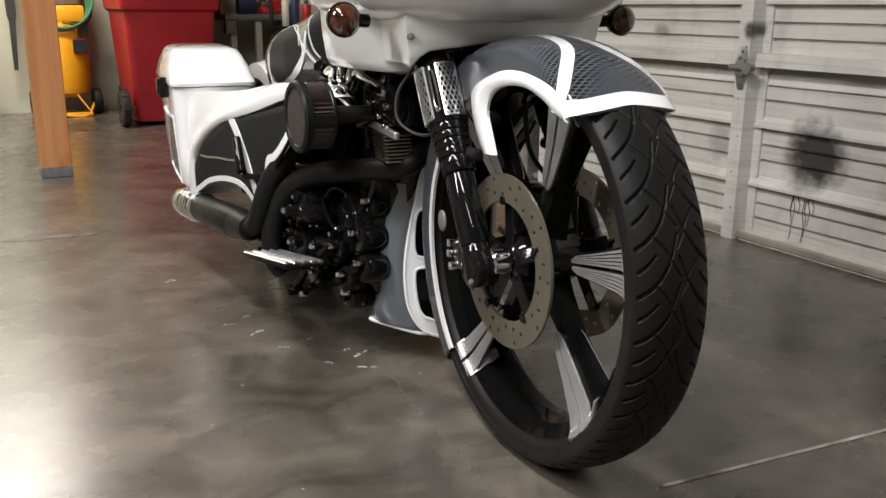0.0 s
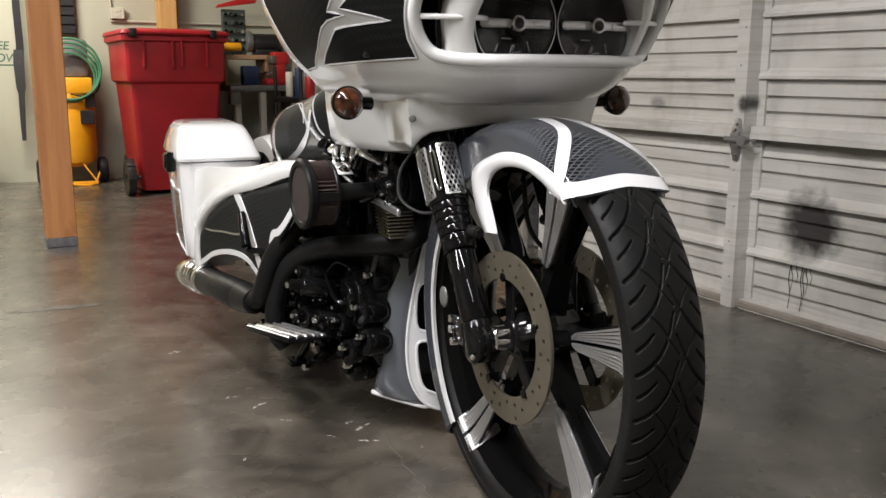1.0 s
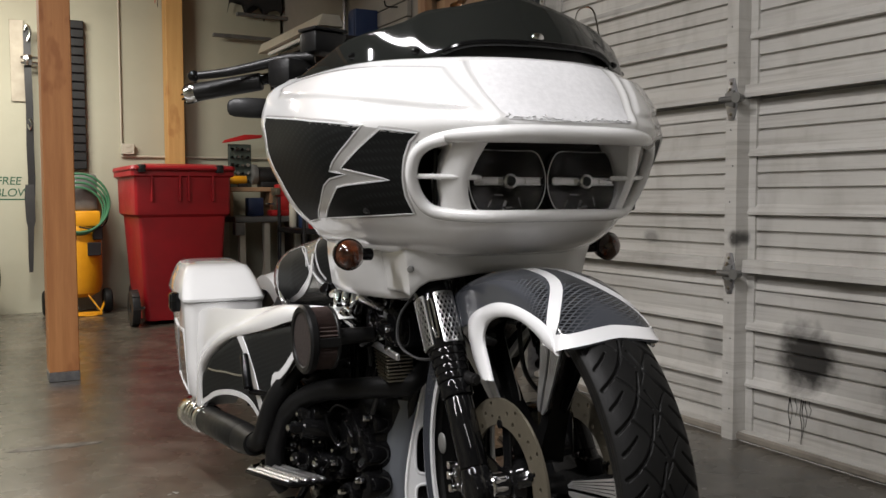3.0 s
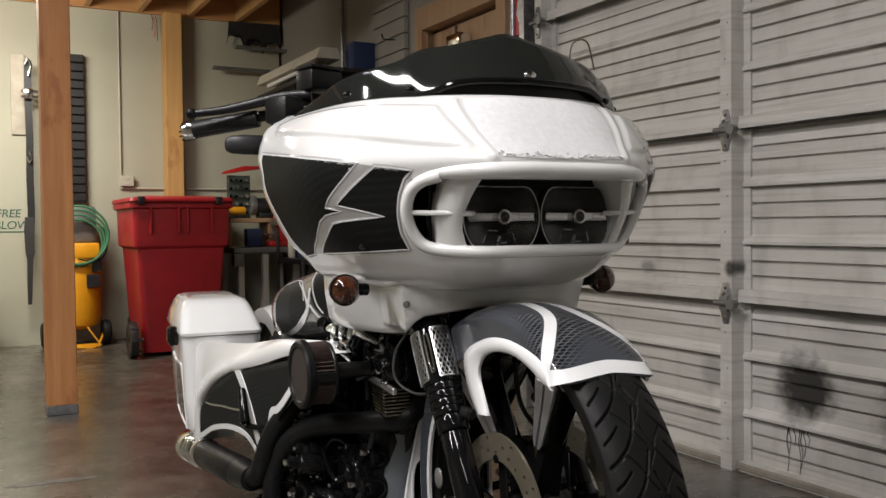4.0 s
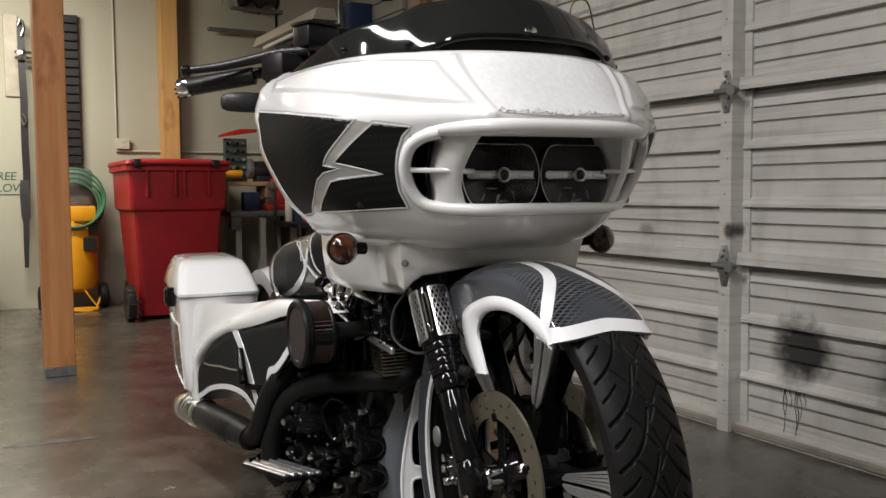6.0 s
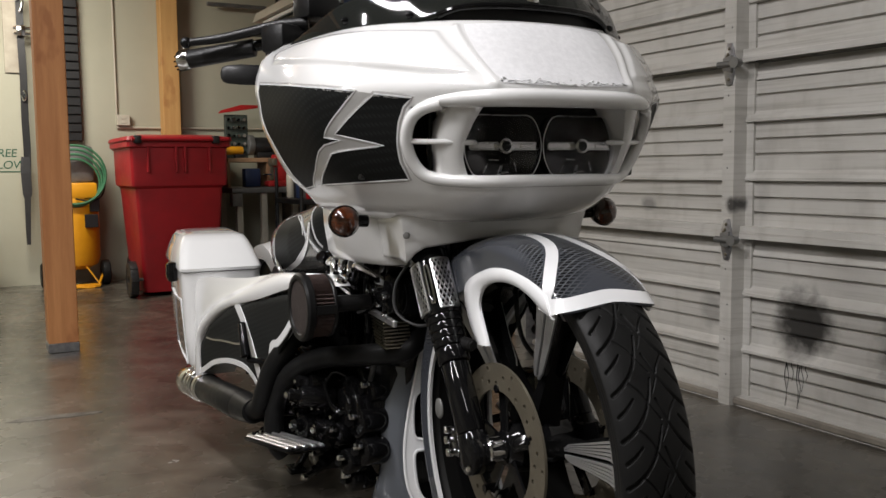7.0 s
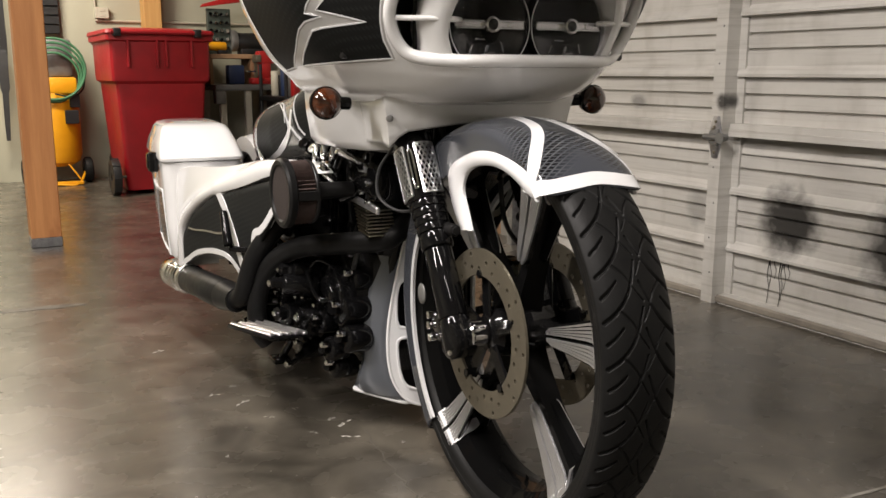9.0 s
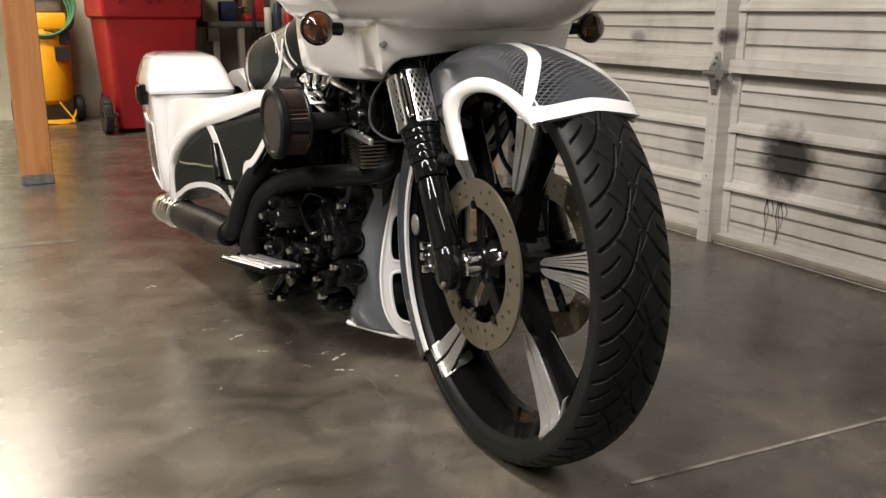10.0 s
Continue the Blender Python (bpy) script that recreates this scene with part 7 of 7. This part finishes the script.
bottle = thing("blue_tub", "blue plastic tub on the bench", "tub", in_room(-0.40, -0.30, 0.745))
part("tub", box(-0.06, 0.07, -0.05, 0.05, 0.0, 0.15, 0.012), BLUE, bottle)
gun = thing("cordless_drill", "yellow and black cordless drill lying on the shelf", "drill", in_room(-0.56, -0.30, 0.98))
part("housing", join(rod((-0.05, 0, 0.06), (0.10, 0, 0.06), 0.034, sides=16, bevel=0.006), box(0.05, 0.09, -0.018, 0.018, -0.02, 0.05, 0.006)), YELLOW, gun)
part("battery", box(0.03, 0.11, -0.03, 0.03, 0.0, 0.03, 0.006), PLASTIC, gun)
part("chuck", rod((-0.05, 0, 0.06), (-0.10, 0, 0.06), 0.02, 0.012, 12), PLASTIC, gun)
rack = thing("bit_rack", "dark green tool rack full of bright sockets", "tool rack", in_room(-0.46, -0.10, 0.98))
part("panel", box(-0.09, 0.10, -0.02, 0.02, 0.0, 0.36, 0.004, 1), material("dark_green_steel", (0.03, 0.045, 0.035), 0.5, second=(0.05, 0.06, 0.05), scale=10), rack)
for i in range(4):
    for j in range(5):
        part("socket", rod((-0.068 + 0.043 * i, -0.018, 0.05 + 0.066 * j), (-0.068 + 0.043 * i, -0.045 - 0.01 * (i % 2), 0.055 + 0.066 * j), 0.010 + 0.003 * ((i + j) % 3), sides=10), CHROME if (i + j) % 3 else BLACK, rack)
piece("red_hand_saw", join(slab([(-0.17, 0.0), (0.16, 0.05), (0.17, 0.075), (0.02, 0.075), (-0.15, 0.025)], -0.012, 0.012, 0.004)), RED, "red tool handle lying on the rack", "tool", in_room(-0.44, -0.14, 1.345))
grinder = thing("bench_grinder", "black bench grinder with a bright wheel guard", "grinder", in_room(-0.26, -0.12, 0.98))
part("motor", join(rod((-0.06, 0, 0.10), (0.16, 0, 0.10), 0.075, sides=24, bevel=0.01), box(-0.04, 0.14, -0.06, 0.06, 0.0, 0.05, 0.01)), PLASTIC, grinder)
part("guard", rod((-0.11, 0, 0.11), (-0.06, 0, 0.11), 0.085, sides=28, bevel=0.006), GREY_METAL, grinder)
cart = thing("tool_cart", "black steel cart with red and grey bottles under the bench", "cart", in_room(-0.08, -0.85, 0))
for z in (0.2, 0.62):
    part("tray", box(-0.2, 0.05, -0.3, 0.3, z, z + 0.04, 0.006), PLASTIC, cart)
for fx, fy in ((-0.19, -0.29), (0.04, -0.29), (-0.19, 0.29), (0.04, 0.29)):
    part("post", rod((fx, fy, 0.0), (fx, fy, 0.9), 0.014, sides=10), PLASTIC, cart)
for k, m in enumerate((RED, GREY_METAL, BLUE, PLASTIC, CREAM)):
    part("can", rod((-0.1 + 0.02 * (k % 2), -0.24 + 0.11 * k, 0.66), (-0.1 + 0.02 * (k % 2), -0.24 + 0.11 * k, 0.82 + 0.03 * (k % 3)), 0.035, sides=16, bevel=0.006), m, cart)

# high on the back wall
pelt = thing("hanging_hide", "black scalloped leather hide hung above the bench", "hide", in_room(-0.26, 0.10, 2.41))
hide = [(-0.20, 0.26), (0.24, 0.27), (0.26, 0.13)]
for i in range(3):
    cx = 0.18 - 0.16 * i
    hide += [(cx + 0.07 * math.cos(radians(a)), 0.06 + 0.055 * math.sin(radians(a)) + 0.02 * i) for a in (20, 60, 100, 140, 160)] + [(cx - 0.085, 0.0 + 0.025 * i)]
hide += [(-0.21, 0.12)]
part("hide", slab(hide, -0.006, 0.006), LEATHER, pelt)
for (x, y, z, l, name_) in ((-0.42, 0.05, 2.43, 0.55, "flat_bar"), (-0.62, 0.05, 2.24, 0.50, "flat_bar")):
    piece(name_, box(0, l, -0.02, 0.02, 0, 0.03, 0.003, 1), GREY_METAL, "bare steel bar resting on wall brackets", "bar", in_room(x, y, z), "steel bars on the wall")
tube = thing("fluorescent_fixture", "old cream fluorescent fixture standing unlit on a shelf", "light fixture", in_room(-0.30, -1.12, 2.045, 0, 0, 90))
part("housing", loft([[(x, -0.09, 0.0), (x, 0.09, 0.0), (x, 0.06, 0.075), (x, -0.06, 0.075)] for x in (-0.68, 0.68)]), CREAM, tube, smooth=0)
part("tube", rod((-0.52, 0.04, -0.02), (0.52, 0.04, -0.02), 0.017, sides=12), material("unlit_tube_glass", (0.7, 0.7, 0.66), 0.3), tube)
part("tube", rod((-0.52, -0.04, -0.02), (0.52, -0.04, -0.02), 0.017, sides=12), material("unlit_tube_glass", (0.7, 0.7, 0.66), 0.3), tube)
shelf = thing("wall_shelf", "dark steel shelf fixed to the grey wall", "shelf", in_room(-0.22, -1.3, 1.92))
part("board", box(-0.2, 0.24, -0.75, 0.75, 0.0, 0.025), PLASTIC, shelf)
for fy in (-0.6, 0.0, 0.6):
    part("bracket", box(-0.15, 0.24, fy - 0.01, fy + 0.01, -0.2, 0.0), PLASTIC, shelf)
cab = thing("blue_cabinet", "small dark blue steel cabinet on the shelf", "cabinet", in_room(-0.10, -1.86, 1.945))
part("body", box(-0.07, 0.11, -0.05, 0.06, 0.0, 0.21, 0.006), BLUE, cab)
part("door", box(-0.078, -0.072, -0.042, 0.052, 0.02, 0.19, 0.002, 1), BLUE, cab)

# slatwall with hooks, beside the inner door
slat = thing("slatwall_panel", "grey slatwall panel with empty hooks", "panel", ROOM)
for k in range(16):
    z = 1.0 + 0.104 * k
    part("slat", box(-0.008, 0.026, -2.36, -1.88, z, z + 0.097, 0.003, 1), WALL_GREY, slat)
for y, z in ((-2.22, 2.12), (-2.28, 1.88), (-2.0, 1.88), (-2.1, 1.75)):
    part("hook", hose([(0.0, y, z), (-0.06, y, z - 0.005), (-0.09, y, z + 0.0), (-0.10, y, z + 0.03)], 0.005, 8), BLACK, slat)

# inner wooden door
inner = thing("door_1", "plain light brown wooden door in a wooden frame", "door", ROOM, kind="structure")
part("door_leaf", box(0.06, 0.10, -3.46, -2.63, 0.01, 2.08), OAK, inner)
part("frame", join(box(-0.02, 0.12, -2.62, -2.53, 0.0, 2.24, 0.004, 1), box(-0.02, 0.12, -3.56, -3.47, 0.0, 2.24, 0.004, 1)), OAK, inner)
part("frame_head", box(-0.018, 0.118, -3.468, -2.622, 2.10, 2.24, 0.004, 1), OAK, inner)
part("closer", join(box(-0.03, 0.05, -3.10, -2.95, 1.93, 2.0, 0.006), rod((0.0, -3.02, 1.85), (0.0, -3.02, 2.05), 0.012, sides=10)), CHROME, inner, "chrome door closer")
part("handle", hose([(0.06, -3.38, 1.0), (0.0, -3.38, 1.0), (0.0, -3.28, 1.0)], 0.009, 8), CHROME, inner)
sign = thing("red_sign", "narrow red warning sign with a white arrow", "sign", in_room(0.0, -3.66, 0))
part("board", box(0.01, 0.028, -0.05, 0.05, 1.88, 2.4, 0.002, 1), RED, sign)
part("arrow", slab([(-0.03, 1.99), (0.0, 1.93), (0.03, 1.99), (0.012, 1.99), (0.012, 2.06), (-0.012, 2.06), (-0.012, 1.99)], 0.006, 0.0095, 0.0, "x"), TRIM_WHITE, sign)
for k in range(4):
    part("letter_bar", box(0.006, 0.0095, -0.03, 0.03, 2.09 + 0.07 * k, 2.13 + 0.07 * k), TRIM_WHITE, sign)
pipe = thing("conduit_pipe", "bare steel conduit running up the wall", "conduit", ROOM)
part("pipe", rod((0.005, -3.60, 0.3), (0.005, -3.60, 4.1), 0.016, sides=12), GALV, pipe)
pipe = thing("conduit_pipe", "bare steel conduit running up the wall", "conduit", ROOM)
part("pipe", rod((0.005, -1.30, 1.95), (0.005, -1.30, 4.1), 0.014, sides=12), GALV, pipe)
coil = thing("wire_loop", "thin bright wire loop hooked on the roller door", "wire", in_room(-0.07, -4.28, 1.66))
part("wire", hose([(0, -0.08, -0.08), (-0.01, -0.04, 0.05), (-0.01, 0.06, 0.06), (0, 0.1, -0.02), (0, 0.09, -0.1)], 0.004, 8), CHROME, coil)

# soot drips on the roller door
for y, z0, z1 in ((-5.338, 0.19, 0.025), (-5.346, 0.22, 0.10), (-5.366, 0.21, 0.13), (-5.388, 0.20, 0.015), (-5.396, 0.19, 0.06), (-5.408, 0.21, 0.10), (-5.424, 0.20, 0.14)):
    piece("soot_drip", hose([(-0.003, y, z0), (-0.003, y + 0.006, z0 * 0.7 + z1 * 0.3), (-0.003, y - 0.003, z0 * 0.4 + z1 * 0.6), (-0.003, y + 0.003, z1)], 0.0016, 6, end_radius=0.0008), SATIN, "thin black drip run down the roller door", "drip", ROOM, "soot drips")

# paint flecks, a dry scuff and a hairline crack on the concrete
FLECK = material("dried_paint_fleck", (0.42, 0.40, 0.36), 0.6, second=(0.28, 0.26, 0.23), scale=60)
rng = random.Random(3)
flecks = []
for x, y, r in ((-0.522, 2.11, 0.010), (-0.618, 2.155, 0.006), (-0.578, 2.226, 0.005), (-0.237, 1.983, 0.012), (-0.212, 1.908, 0.008), (-0.89, 2.518, 0.010), (-0.382, 2.075, 0.004), (-0.276, 2.008, 0.006), (-0.424, 2.013, 0.005), (-0.30, 1.93, 0.004), (-0.08, 1.88, 0.004), (-0.46, 1.78, 0.003)):
    for k in range(3):
        a = rng.uniform(0, 6.28)
        flecks.append(moved(slab([(r * rng.uniform(0.5, 1.1) * math.cos(i * 0.9), r * rng.uniform(0.25, 0.5) * math.sin(i * 0.9)) for i in range(7)], 0.0, 0.0008, axis="z"), Matrix.Translation((x + k * r * 1.4 * math.cos(a), y + k * r * math.sin(a), 0.0004)) @ Matrix.Rotation(a, 4, "Z")))
piece("paint_fleck", join(*flecks), FLECK, "pale dried paint flecks on the concrete floor", "paint fleck", Matrix.Identity(4), kind="stuff")
smear = [(0.17 * math.cos(i * 0.42) * rng.uniform(0.7, 1.1), 0.028 * math.sin(i * 0.42) * rng.uniform(0.6, 1.2)) for i in range(15)]
piece("floor_scuff", slab(smear, 0.0, 0.0006, axis="z"), material("dry_scuff", (0.16, 0.145, 0.12), 0.55, second=(0.07, 0.062, 0.05), scale=18, amount=0.2), "pale dry scuff on the concrete floor", "scuff", pose(-1.52, 2.978, 0.0004, 0, 0, 28), kind="structure")
piece("floor_crack", loft([[(x - 0.0016, y, 0.0002), (x + 0.0016, y, 0.0002), (x + 0.0010, y, 0.0010), (x - 0.0010, y, 0.0010)] for x, y in [(p.x + 0.006 * math.sin(i * 2.1), p.y) for i, p in enumerate(smooth_line([(-0.18, 1.95, 0), (-0.096, 1.763, 0), (-0.037, 1.646, 0), (0.016, 1.542, 0), (0.07, 1.43, 0)], 6))]]), material("pale_crack_edge", (0.085, 0.077, 0.063), 0.6), "hairline crack in the concrete floor", "crack", Matrix.Identity(4), kind="structure")

# tape line on the floor
stripe = piece("floor_line", box(0, 1.9, -0.0045, 0.0045, 0.0, 0.0012), material("worn_pale_line", (0.40, 0.38, 0.34), 0.5, second=(0.12, 0.11, 0.09), scale=14, amount=0.3), "worn pale line across the concrete", "line", Matrix.Identity(4), kind="structure")
stripe.matrix_world = pose(0.391, 1.426, 0.0005, 0, 0, 28.2)
